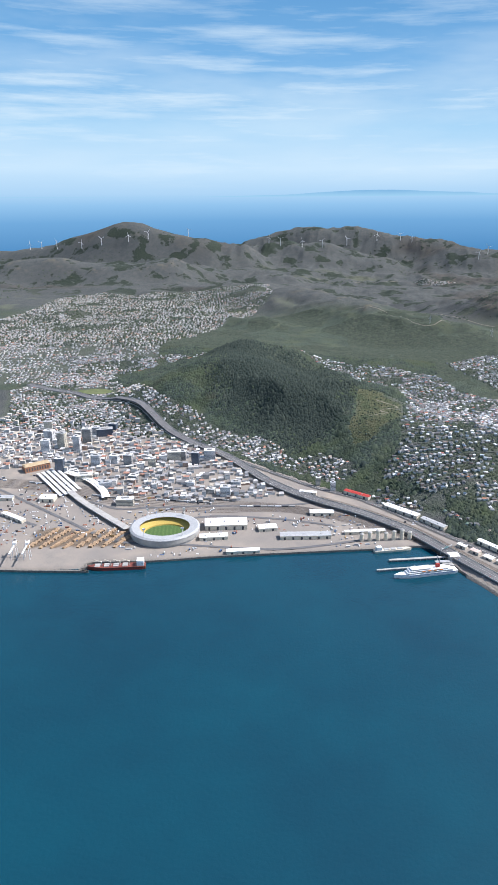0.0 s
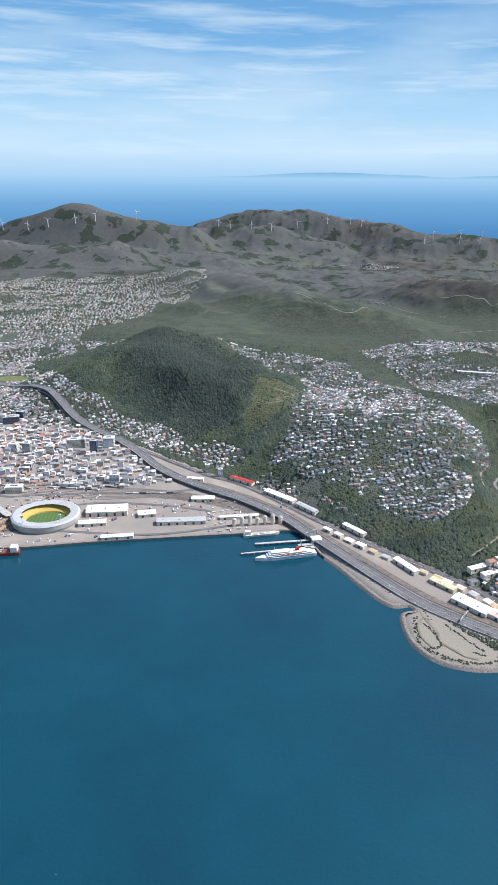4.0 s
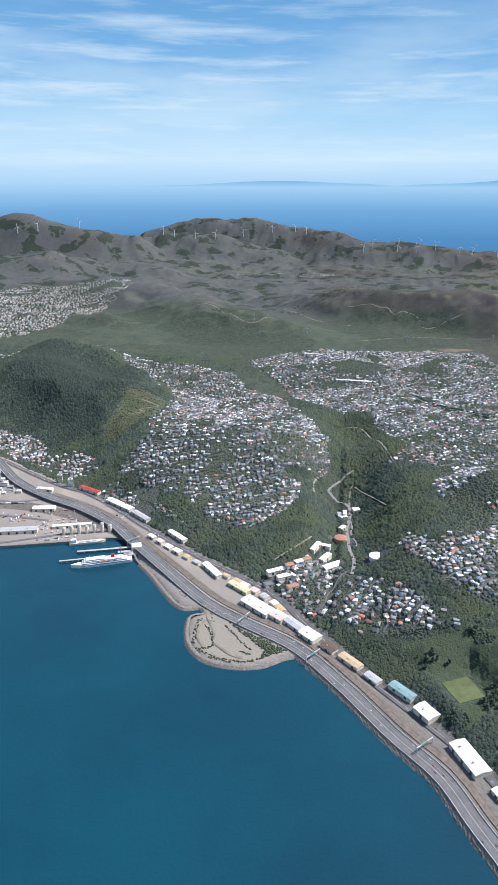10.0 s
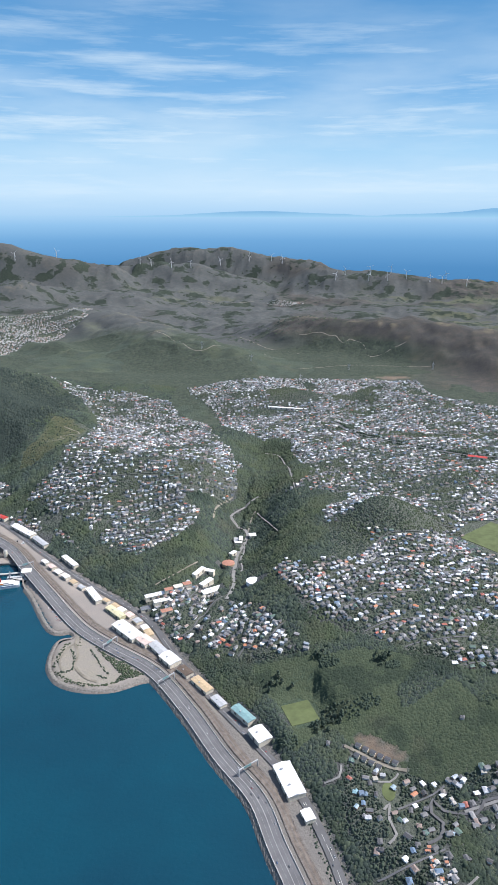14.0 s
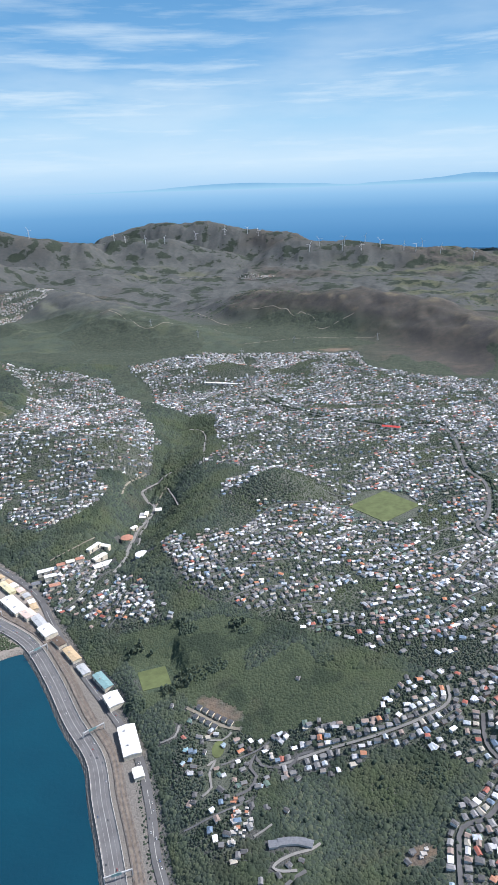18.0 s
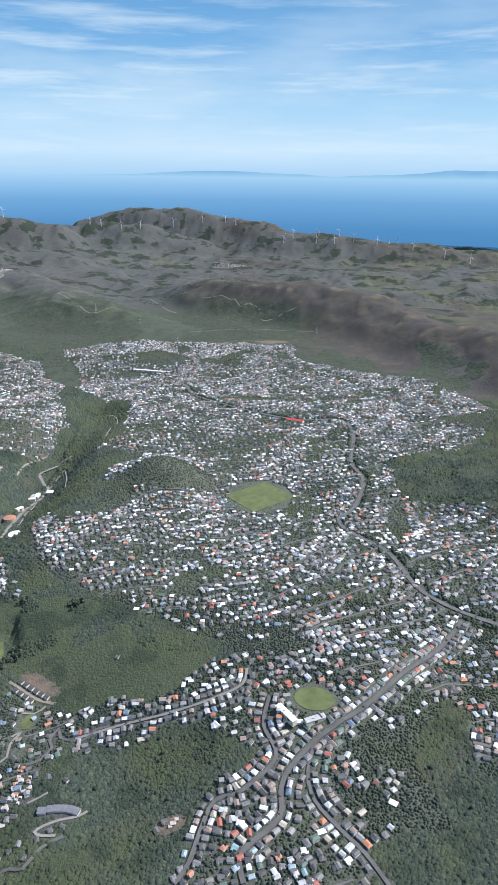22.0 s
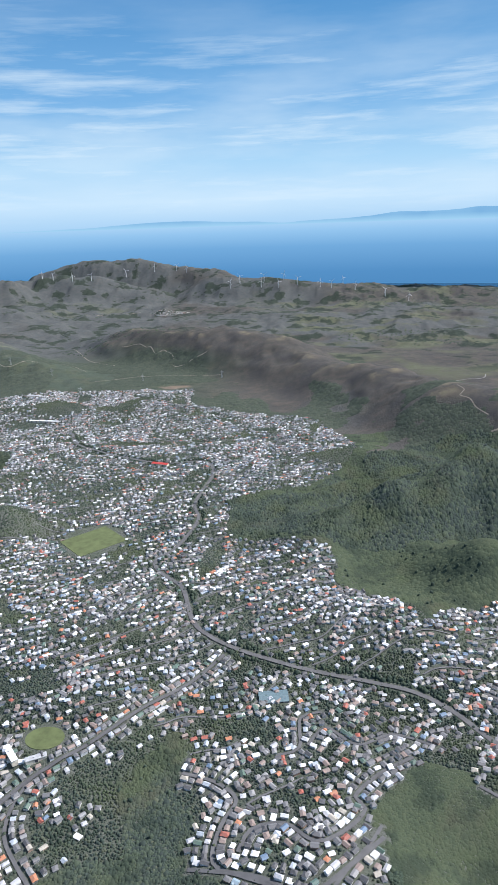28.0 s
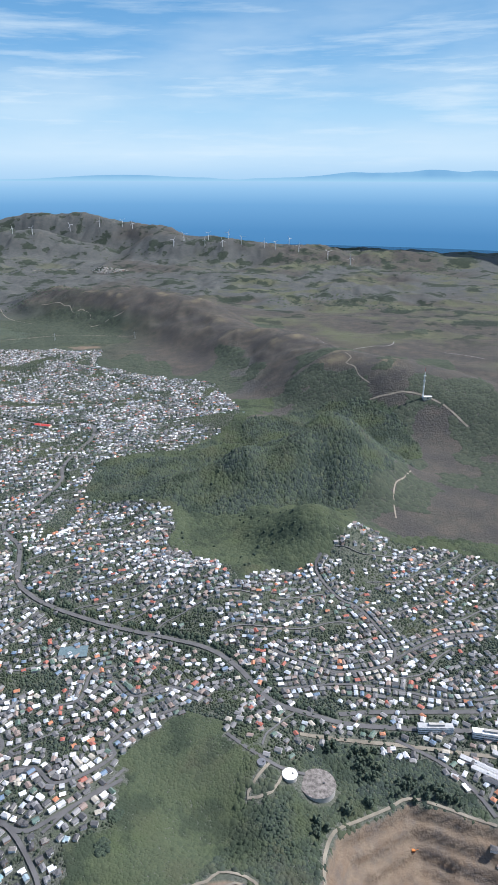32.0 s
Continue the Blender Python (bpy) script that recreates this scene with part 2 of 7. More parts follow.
HOLLOWS = [(720, 520, 9, 80, 70, 0), (915, 1020, 11, 80, 80, 0), (470, 715, 14, 42, 38, 0), (-430, 1300, 8, 110, 100, 0), (290, 1255, 16, 90, 60, 0), (-25, 1450, -11, 100, 70, 0), (-185, 1100, 16, 80, 65, 0), (-290, 1170, 32, 80, 70, 0), (-270, 1235, 32, 70, 50, 0), (-385, 1080, 0, 70, 60, 0), (-240, 955, -2, 80, 45, -30), (180, 745, -17, 70, 60, 0)]
KNOLLS = [(95, 930, 3, 60, 60, 0), (950, 735, 46, 60, 60, 0), (1050, 770, 70, 80, 70, 0), (1030, 610, 51, 50, 45, 0), (940, 300, -25, 50, 50, 0), (1035, 300, -11, 50, 50, 0), (600, 705, -5, 60, 50, 0), (405, 424, -9, 35, 35, 0), (770, 310, -3, 45, 45, 0), (-90, 1000, 12, 60, 60, 0), (660, 290, 0, 40, 40, 0), (190, 1130, -5, 70, 60, 0), (-180, 1245, 20, 50, 45, 0), (-85, 1150, 18, 45, 45, 0), (1060, 790, 14, 60, 60, 0), (978, 280, -20, 30, 28, 0)]
# ridge lines with absolute heights: x, y, z along the crest, and the half-width
RIDGES = [(((-500, 2080, 92), (-440, 2056, 102), (-310, 1930, 112), (-200, 1850, 102), (-39, 1667, 99), (70, 1600, 90), (134, 1561, 81), (215, 1475, 62)), 185), (((-420, 1640, 66), (-334, 1624, 70), (-280, 1590, 58)), 90),
          (((30, 2190, 72), (114, 2163, 78), (322, 1855, 114), (440, 1800, 121), (552, 1750, 134), (660, 1680, 128), (760, 1590, 117), (850, 1480, 106), (976, 1341, 110), (1071, 1160, 122), (1178, 1100, 121), (1326, 1009, 107), (1584, 808, 108)), 165)]
FAR_RIDGES = [(((-1500, 2500, 120), (-1157, 2520, 134), (-913, 2582, 136), (-806, 2700, 110), (-640, 2750, 80), (-450, 2700, 64)), 200),
              (((-2300, 3250, 84), (-1913, 3200, 118), (-1718, 3200, 148), (-1560, 3200, 186), (-1405, 3200, 226), (-1256, 3200, 224), (-1027, 3220, 192), (-801, 3280, 150)), 190),
              (((-1020, 3320, 122), (-748, 3500, 138), (-582, 3520, 162), (-380, 3500, 146), (-150, 3480, 116)), 220),
              (((-820, 3800, 150), (-700, 3840, 178), (-560, 3850, 204), (-405, 3850, 215), (-212, 3850, 214), (0, 3850, 192), (200, 3800, 164), (480, 3700, 120), (1094, 3650, 84), (1500, 3600, 60)), 190),
              (((250, 3550, 150), (566, 3450, 132), (900, 3400, 114), (1200, 3400, 100), (1900, 3400, 75)), 260)]


QUARRY = [(1038.6, 268.8), (1044.8, 286.8), (1059.7, 297.1), (1077.2, 307.2), (1089.7, 315.5), (1107.8, 311.7), (1123.1, 306.2), (1138.7, 302.5), (1164.5, 292.9), (1181.5, 262.4), (1161.8, 218.3), (1098.2, 195.6), (1050.3, 210.2), (1033.3, 239.9)]


def bell(x, y, cx, cy, ra, rb, deg):
    c, s = math.cos(radians(deg)), math.sin(radians(deg))
    u, v = (x - cx) * c + (y - cy) * s, -(x - cx) * s + (y - cy) * c
    return np.exp(-(u / ra) ** 2 - (v / rb) ** 2)


def ridge(x, y, pts, w):
    top = np.zeros(np.shape(x))
    for (ax, ay, az), (bx, by, bz) in zip(pts, pts[1:]):
        dx, dy = bx - ax, by - ay
        t = np.clip(((x - ax) * dx + (y - ay) * dy) / (dx * dx + dy * dy), 0, 1)
        d = np.hypot(x - ax - t * dx, y - ay - t * dy)
        top = np.maximum(top, (az + t * (bz - az)) * np.exp(-(d / w) ** 2))
    return top


def raw_height(x, y):
    x, y = np.asarray(x, float), np.asarray(y, float)
    sd, e = line_dist(x, y, COAST), np.maximum(line_dist(x, y, FOOT), 0)
    region = np.maximum(smooth(-60, 260, x), smooth(950, 1350, y))
    rise = (15 + 37 * region) * (1 - np.exp(-e / np.where(x > 300, 85, 130)))
    up = smooth(0, 60, e)
    for cx, cy, h, ra, rb, deg in HILLS + SPURS + HOLLOWS + KNOLLS:
        rise = rise + h * bell(x, y, cx, cy, ra, rb, deg) * up
    rough = fbm(x, y, 190, 3, 5)
    z = 2.2 + rise + rough * 16 * smooth(20, 200, e) * (0.4 + 0.6 * smooth(900, 1300, y))
    for pts, w in RIDGES + FAR_RIDGES:
        r = ridge(x, y, pts, w) * (1 + 0.28 * rough) + 6 * fbm(x, y, 60, 11, 3)
        z = z + (np.logaddexp(0, (r - z) / 7) * 7) * smooth(22, 50, r)
    woody = np.maximum(bell(x, y, 947.9, 793.4, 170, 190, 0), 0.55 * bell(x, y, -194.5, 993.5, 190, 90, -20))
    z = z + woody * 130 * (0.13 - np.abs(fbm(x, y, 130, 33, 3)))
    wild = smooth(1230, 1520, y + 0.35 * np.maximum(x - 500, 0)) * smooth(55, 85, z + 40 * smooth(1900, 2300, y))
    z = z + wild * (34 * (0.16 - np.abs(fbm(x, y, 150, 29, 4))) + 20 * (0.12 - np.abs(fbm(x, y, 60, 61, 3))))
    z = np.where(y > 1700, z + (fbm(x, y, 700, 23, 6) * 34 + 52 * (0.2 - np.abs(fbm(x, y, 420, 29, 5))) + 46 * (0.16 - np.abs(fbm(x, y, 170, 67, 4)))) * smooth(1650, 2300, y) - (8 + 30 * smooth(-500, -150, x)) * smooth(1750, 2300, y), z)
    edge = 4180 + 60 * smooth(300, -600, x)
    z = z - 260 * smooth(-130, 0, np.hypot(x - 520, y) - edge) * (y > 0)
    # the quarry pit and its benches
    pit = np.where(inside(x, y, QUARRY), np.abs(line_dist(x, y, QUARRY + QUARRY[:1])), -1.0) + 3.5 * fbm(x, y, 26, 77, 4)
    bench = np.clip(pit / 8.5, 0, 3.2)
    cut = 7.0 * (np.floor(bench) + smooth(0.0, 0.45, bench - np.floor(bench)))
    z = np.where(pit > 0, z - cut + 3.0 * fbm(x, y, 12, 79, 4) * smooth(0, 4, pit), z)
    z = np.where(sd < 14, np.minimum(z, 2.2), z)
    point = 3.2 * smooth(70, 50, np.hypot(x - 210, y - 475))
    return np.minimum(z, sd - 2.5 + point) - 4 * smooth(0, -30, sd)


FIELDS = [((598, 692), (29, 34), -42, "square green playing field with a mown oval"), ((682, 367.7), (14, 11), 0, "round green field beside a school"), ((405, 424.5), (13, 13), 28, "square green field among bush"),
          ((-518.5, 1070.1), (34, 12), 10, "pale green park lawn among houses"), ((470.9, 360.8), (4.5, 8), 0, "small green lawn on the hillside")]
FIELD_Z = [float(raw_height(np.array([c[0]]), np.array([c[1]]))[0]) for c, r, d, n in FIELDS]


def height(x, y):
    z = raw_height(x, y)
    for ((cx, cy), (ra, rb), deg, label), fz in zip(FIELDS, FIELD_Z):
        c, s = math.cos(radians(deg)), math.sin(radians(deg))
        u, v = ((x - cx) * c + (y - cy) * s) / ra, (-(x - cx) * s + (y - cy) * c) / rb
        w = 1 - smooth(1.25, 2.2, np.maximum(np.abs(u), np.abs(v)))
        z = z * (1 - w) + fz * w
    return z


def mesh_of(name, verts, faces, mats=(), face_mats=None, smooth_shade=False):
    """A mesh from arrays: verts (n, 3), faces (m, 3) or (m, 4), all alike."""
    me = bpy.data.meshes.new(name)
    verts, faces = np.asarray(verts, np.float32), np.asarray(faces, np.int32)
    k = faces.shape[1]
    me.vertices.add(len(verts))
    me.vertices.foreach_set("co", verts.ravel())
    me.loops.add(faces.size)
    me.loops.foreach_set("vertex_index", faces.ravel())
    me.polygons.add(len(faces))
    me.polygons.foreach_set("loop_start", np.arange(0, faces.size, k, dtype=np.int32))
    for m in mats:
        me.materials.append(m)
    if face_mats is not None:
        me.polygons.foreach_set("material_index", np.asarray(face_mats, np.int32))
    me.polygons.foreach_set("use_smooth", np.full(len(faces), smooth_shade))
    me.update(calc_edges=True)
    return me


# ---- land use, as polygons on the plan ----
SUBURBS = [
    [(-677.7, 1041), (-585.9, 895.4), (-339.1, 913.1), (-195.1, 853.1), (-63, 776.2), (-21.2, 792.1), (-63.1, 830.8), (-185.2, 899.3), (-339.6, 981.3), (-496.2, 1118.8), (-563.9, 1284.9)],
    [(0.2, 736.4), (88.6, 692.2), (161.3, 642.2), (244.7, 592.2), (261.6, 705.7), (295.2, 864.7), (252.6, 928), (179.1, 1106.6), (82.3, 1173.8), (1.3, 1143.7), (20.3, 890.3), (24, 836.6)],
    [(-683.6, 1237.8), (-305.1, 1247.7), (-68.1, 1259.4), (84.1, 1217.5), (168.5, 1097.6), (67.7, 920.7), (35.3, 936.7), (-190.4, 1163.1), (-347.7, 1193), (-506.1, 1148)],
    [(245.5, 561.2), (287.7, 510.6), (354.8, 475), (406, 479.9), (375.5, 520.8), (337.6, 559.7), (302.8, 592.4), (276.6, 604.1)],
    [(101.4, 1284.2), (202.3, 1383.8), (379, 1392.5), (565.1, 1400.8), (591.6, 1275.8), (636.8, 1260.8), (845.8, 1193.3), (915.7, 997), (852.8, 870.3), (768.7, 766.6), (762, 691.7), (889.5, 654.9), (881.8, 589), (946.9, 543),
     (961.8, 509.8), (1032.5, 602.7), (1084.7, 633), (1278.9, 590.9), (1276.1, 431.1), (1091, 402.3), (984.6, 416.1), (975.2, 357.6), (921.5, 352.7), (922.7, 269.3), (871.2, 212.1), (650.5, 218.8), (577.7, 255.3), (562.1, 342.2),
     (496.8, 373.9), (486.9, 394.1), (562, 393), (626.7, 408.6), (569.8, 447.4), (470.9, 481.2), (405.2, 521.8), (354.9, 600.1), (400.9, 665), (419.3, 766.4), (356.9, 847), (333.3, 983), (223.3, 1069), (179.6, 1178.4)],
    [(443, 404.5), (493.7, 402.4), (513.5, 359.4), (498.6, 272), (465.4, 281.8), (444.7, 333.2)],
    [(-1078.3, 2048), (-654, 2143), (-446.7, 2235), (-356.2, 1886.6), (-437.3, 1486), (-474.7, 1315.7), (-449.7, 1218.7), (-593.7, 1103.9), (-811.8, 1050.1), (-1000.7, 1365.7), (-1006.7, 1680.4)],
    [(38.4, 2956), (161.6, 3018), (217.8, 2958), (160.5, 2888)],
    [(610, 392), (630, 405), (800, 400), (985, 420), (1100, 405), (1290, 430), (1300, 190), (620, 190), (618, 255), (650, 320)],
]
TINAKORI = [
    [(-519, 1125), (-470, 1180), (-400, 1215), (-330, 1245), (-260, 1258), (-180, 1255), (-110, 1215), (-60, 1150), (-10, 1060), (26, 975), (29, 877), (-5, 837), (-32, 808), (-80, 835), (-111, 834), (-162, 882), (-217, 932), (-281, 962), (-357, 988), (-468, 1103)],
]
MEADOW = [
    [(-42, 979), (-8, 976), (26, 959), (29, 882), (-6, 841), (-35, 836), (-47, 872), (-44, 916)],
]
PINES = [
    [(-345, 1225), (-266, 1235), (-190, 1230), (-110, 1190), (-58, 1060), (-50, 930), (-69, 862), (-115, 855), (-185, 908), (-226, 965), (-264, 1006), (-300, 1100)],
]
NEAR_BUSH = [
    [(536, 317), (563, 335), (584, 349), (614, 346), (635, 337), (652, 329), (645, 313), (627, 304), (620, 287), (616, 240), (600, 190), (500, 190), (505, 255), (548, 279), (532, 293), (515, 291), (504, 302), (526, 310)],
    [(748, 354), (775, 387), (789, 375), (785, 342), (801, 313), (793, 251), (800, 180), (700, 180), (722, 246), (723, 274), (747, 281), (766, 279), (777, 291), (763, 310), (757, 333)],
    [(359, 473), (404, 477), (451, 476), (497, 467), (477, 438), (486, 426), (524, 449), (546, 421), (581, 416), (608, 410), (586, 380), (560, 366), (531, 374), (497, 371), (483, 379), (442, 399), (423, 408), (405, 386), (380, 436)],
    [(905, 319), (942, 362), (967, 357), (973, 341), (1003, 327), (1047, 357), (1070, 351), (1106, 347), (1131, 328), (1141, 313), (1136, 282), (1150, 160), (900, 160), (893, 215), (899, 231), (897, 249), (919, 267), (915, 292)],
    [(743, 341), (768, 339), (787, 321), (804, 274), (826, 261), (855, 242), (880, 180), (800, 180)],
]
MID_BUSH = [
    [(758, 701), (743, 797), (826, 864), (928, 964), (994, 1060), (1101, 1034), (1230, 972), (1219, 892), (1134, 714), (1091, 650), (1031, 556), (965, 526), (942, 589), (899, 599), (873, 642), (822, 670)],
    [(224, 765), (285, 799), (291, 741), (274, 662), (261, 614), (212, 587), (174, 620), (208, 649), (249, 684), (251, 745)],
    [(300, 1020), (335, 1010), (347, 965), (386, 836), (348, 799), (397, 734), (420, 640), (400, 587), (344, 659), (303, 783), (281, 856), (285, 930)],
    [(-57, 787), (-2, 779), (55, 738), (113, 709), (140, 674), (183, 649), (228, 645), (263, 674), (280, 646), (267, 598), (228, 583), (196, 606), (152, 645), (87, 698), (13, 753)],
]
FOREST = [[(761, 745), (774, 794), (850, 870), (925, 949), (957, 1000), (1046, 1049), (1114, 1026), (1161, 984), (1180, 880), (1103, 726), (1076, 695), (994, 666), (898, 644), (878, 653), (792, 692)]]
HEATH_SLOPE = [[(1161, 984), (1114, 1026), (1046, 1049), (957, 1000), (925, 949), (1000, 1200), (1300, 1200), (1300, 640), (1076, 640), (1076, 695), (1103, 726), (1180, 880)]]
BUSH = TINAKORI + NEAR_BUSH + MID_BUSH


def wooded(x, y):
    """Whether bush covers the ground there, with an uneven edge."""
    return any_of(x + 16 * fbm(x, y, 30, 31, 3), y + 16 * fbm(x, y, 30, 37, 3), BUSH)


def any_of(x, y, polys):
    m = np.zeros(np.shape(x), bool)
    for p in polys:
        m |= inside(x, y, p)
    return m


def span(*stretches):
    return np.unique(np.concatenate([np.arange(a, b + 0.01, s) for a, b, s in stretches]))


xs = span((-3300, -900, 50), (-900, 1026, 6), (1026, 1190, 2), (1190, 1400, 6), (1400, 3300, 50))
ys = span((-2500, 100, 100), (100, 178, 6), (178, 322, 2), (322, 1300, 6), (1300, 2000, 10), (2000, 4500, 22))
gx, gy = np.meshgrid(xs, ys)
gz = height(gx, gy)
idx = np.arange(gx.size).reshape(gx.shape)
quads = np.stack([idx[:-1, :-1], idx[:-1, 1:], idx[1:, 1:], idx[1:, :-1]], -1).reshape(-1, 4)


def ground_material():
    k = Mat("ground_cover", 0.95, spec=0.1)
    fine, mid, big = k.noise(0.9, 5), k.noise(0.06, 5), k.noise(0.008, 5)
    scrub = k.mix(mid, k.mix(fine, (0.08, 0.088, 0.086), (0.062, 0.068, 0.07)), k.mix(fine, (0.102, 0.104, 0.096), (0.078, 0.083, 0.082)))
    grass = k.mix(mid, (0.145, 0.15, 0.108), (0.118, 0.128, 0.094))
    c = k.mix(k.noise(0.011, 4, lo=0.54, hi=0.72), scrub, grass)
    heath = k.mix(k.noise(0.02, 6, 0.7, lo=0.38, hi=0.62), k.mix(fine, (0.05, 0.05, 0.05), (0.068, 0.065, 0.062)), k.mix(mid, (0.1, 0.088, 0.074), (0.066, 0.066, 0.058)))
    c = k.mix(k.attr("dry"), c, heath)
    c = k.mix(k.math("MULTIPLY", k.attr("paddock"), k.noise(0.006, 4, lo=0.5, hi=0.62)), c, k.mix(mid, (0.084, 0.094, 0.06), (0.1, 0.104, 0.072)))
    c = k.mix(k.math("MULTIPLY", k.attr("straw"), k.noise(0.03, 5, 0.65, lo=0.46, hi=0.64)), c, k.mix(k.noise(0.12, 4), (0.2, 0.17, 0.115), (0.15, 0.135, 0.09)))
    woods = k.math("MULTIPLY", k.attr("woods"), k.noise(0.011, 5, 0.6, lo=0.54, hi=0.57))
    c = k.mix(woods, c, k.mix(k.noise(0.25, 3), (0.02, 0.03, 0.024), (0.036, 0.048, 0.034)))
    c = k.mix(k.attr("bush"), c, groves(k, k.mix(fine, (0.05, 0.07, 0.05), (0.066, 0.09, 0.06))))
    c = k.mix(k.attr("meadow"), c, k.mix(k.noise(0.05, 5), (0.066, 0.082, 0.046), (0.105, 0.106, 0.062)))
    town = k.mix(mid, k.mix(fine, (0.06, 0.08, 0.052), (0.1, 0.11, 0.09)), k.mix(fine, (0.15, 0.15, 0.145), (0.055, 0.07, 0.048)))
    c = k.mix(k.attr("town"), c, town)
    yard = k.mix(k.noise(0.05, 6), k.mix(fine, (0.26, 0.235, 0.21), (0.2, 0.185, 0.17)), k.mix(big, (0.33, 0.285, 0.24), (0.18, 0.17, 0.165)))
    c = k.mix(k.attr("yard"), c, yard)
    streak = k.n.new("ShaderNodeMapping")
    streak.inputs["Scale"].default_value = (0.11, 0.03, 0.3)
    k.l.new(k.co(), streak.inputs[0])
    rock = k.mix(k.noise(1.0, 6, 0.7, streak.outputs[0]), (0.16, 0.12, 0.087), k.mix(k.noise(0.07, 5), (0.11, 0.1, 0.093), (0.205, 0.165, 0.125)))
    c = k.mix(k.attr("earth"), c, rock)
    c = k.mix(k.attr("sand"), c, k.mix(k.noise(0.12, 5, 0.65), k.mix(fine, (0.27, 0.245, 0.215), (0.19, 0.18, 0.16)), k.mix(fine, (0.32, 0.28, 0.235), (0.15, 0.15, 0.115))))
    k.color(c)
    return k.bump(k.math("MULTIPLY", k.noise(0.35, 7, 0.65), k.math("SUBTRACT", k.math("SUBTRACT", 1.0, k.attr("yard")), k.math("MULTIPLY", k.attr("earth"), 0.6))), 0.6, 1.6).m


me = mesh_of("ground", np.stack([gx, gy, gz], -1).reshape(-1, 3), quads, [ground_material()], smooth_shade=True)
gsd, gfoot = line_dist(gx, gy, COAST), line_dist(gx, gy, FOOT)
soft = fbm(gx, gy, 40, 31, 3)
wob = gx + soft * 26, gy + fbm(gx, gy, 40, 37, 3) * 26
CITY = [(-676.9, 832.1), (-540.5, 736.8), (-422.3, 738.7), (-336.2, 693.4), (-194.5, 685.8), (-133.3, 716), (-98.1, 738), (-210.1, 828.4), (-319.1, 904), (-414.9, 958.2), (-591.6, 997)]
town = any_of(*wob, SUBURBS[:7] + SUBURBS[8:] + [CITY]).astype(np.float32)
zones = {
    "town": town,
    "bush": np.maximum(wooded(gx, gy) & ~any_of(*wob, MEADOW + HEATH_SLOPE), 0.75 * smooth(1850, 1650, gy) * smooth(110, 84, gz) * smooth(720, 480, gx) * (gy > 1050) + (gy < 190) * (gfoot > 2)),
    "meadow": any_of(*wob, MEADOW).astype(np.float32),
    "yard": np.maximum(((gfoot < 0) & (gsd > 0) & (gy > 150)) * (1 - 0.45 * smooth(230, 300, gx)), (gx < -60) & (gfoot < 10) & (gsd > 0)),
    "dry": smooth(-0.12, 0.12, fbm(gx, gy, 300, 51, 4) + 0.3 * smooth(70, 104, gz) * (1 - 0.8 * (gy > 2300)) + 0.22 * smooth(0, 120, gx) * smooth(1250, 1450, gy + 0.3 * gx) - 0.3 * (gy > 2300) - 0.4 * smooth(420, 180, gx) * (gy < 2200)) * smooth(1150, 1450, gy + 0.45 * gx * (gx > 500)) * (1 - any_of(*wob, HEATH_SLOPE)) + 0.9 * any_of(*wob, HEATH_SLOPE),
    "straw": smooth(3.5, 10, gz - 0.25 * (height(gx + 45, gy) + height(gx - 45, gy) + height(gx, gy + 45) + height(gx, gy - 45))) * smooth(1300, 1500, gy + 0.4 * gx * (gx > 500)) * smooth(60, 100, gz) * (1 - 0.8 * smooth(2300, 2600, gy)),
    "paddock": smooth(1750, 1950, gy + 0.55 * np.maximum(gx - 500, 0)) * smooth(300, 700, gx) * smooth(95, 70, gz) + 0.7 * smooth(0.05, 0.3, bell(gx, gy, -453, 3004, 300, 160, 0)),
    "woods": 0.9 * smooth(1750, 2000, gy + 0.2 * gx),
    "sand": inside(gx, gy, [(186, 512), (177, 489), (181, 464), (197, 446), (219, 441), (240, 447), (243, 461), (219, 484), (198, 507)]),
    "earth": inside(gx + 4 * soft, gy + 4 * soft, QUARRY) | (bell(gx, gy, 984.7, 239.4, 16, 8, 10) > 0.5) | (bell(gx, gy, 519.3, 1430.9, 45, 14, 5) > 0.5) | (bell(gx, gy, 466, 393, 24, 8, -22) > 0.5) | (bell(gx, gy, 604, 276, 11, 8, 20) > 0.5) | (inside(gx, gy, [(-347.3, 542), (-239.6, 568.6), (-263, 595.7), (-358.9, 584)])),
}
for key, val in zones.items():
    me.attributes.new(key, "FLOAT", "POINT").data.foreach_set("value", np.asarray(val, np.float32).ravel())
ground = tagged(new("ground", me), "green and brown hills, suburbs and quayside land", "ground", kind="structure")

# the harbour
k = Mat("harbour_water", 0.12, spec=0.5)
wave = k.noise(0.35, 6, 0.65, lo=0.2, hi=0.8)
k.color(k.mix(k.noise(0.006, 4), (0.002, 0.047, 0.073), (0.002, 0.034, 0.057)))
k.bump(wave, 0.35, 0.35)
water = mesh_of("water", [(-4600, -4600, 0), (4800, -4600, 0), (4800, 4600, 0), (-4600, 4600, 0)], [(0, 1, 2, 3)], [k.m])
tagged(new("water", water), "deep blue-green harbour water with small ripples", "water", kind="structure")

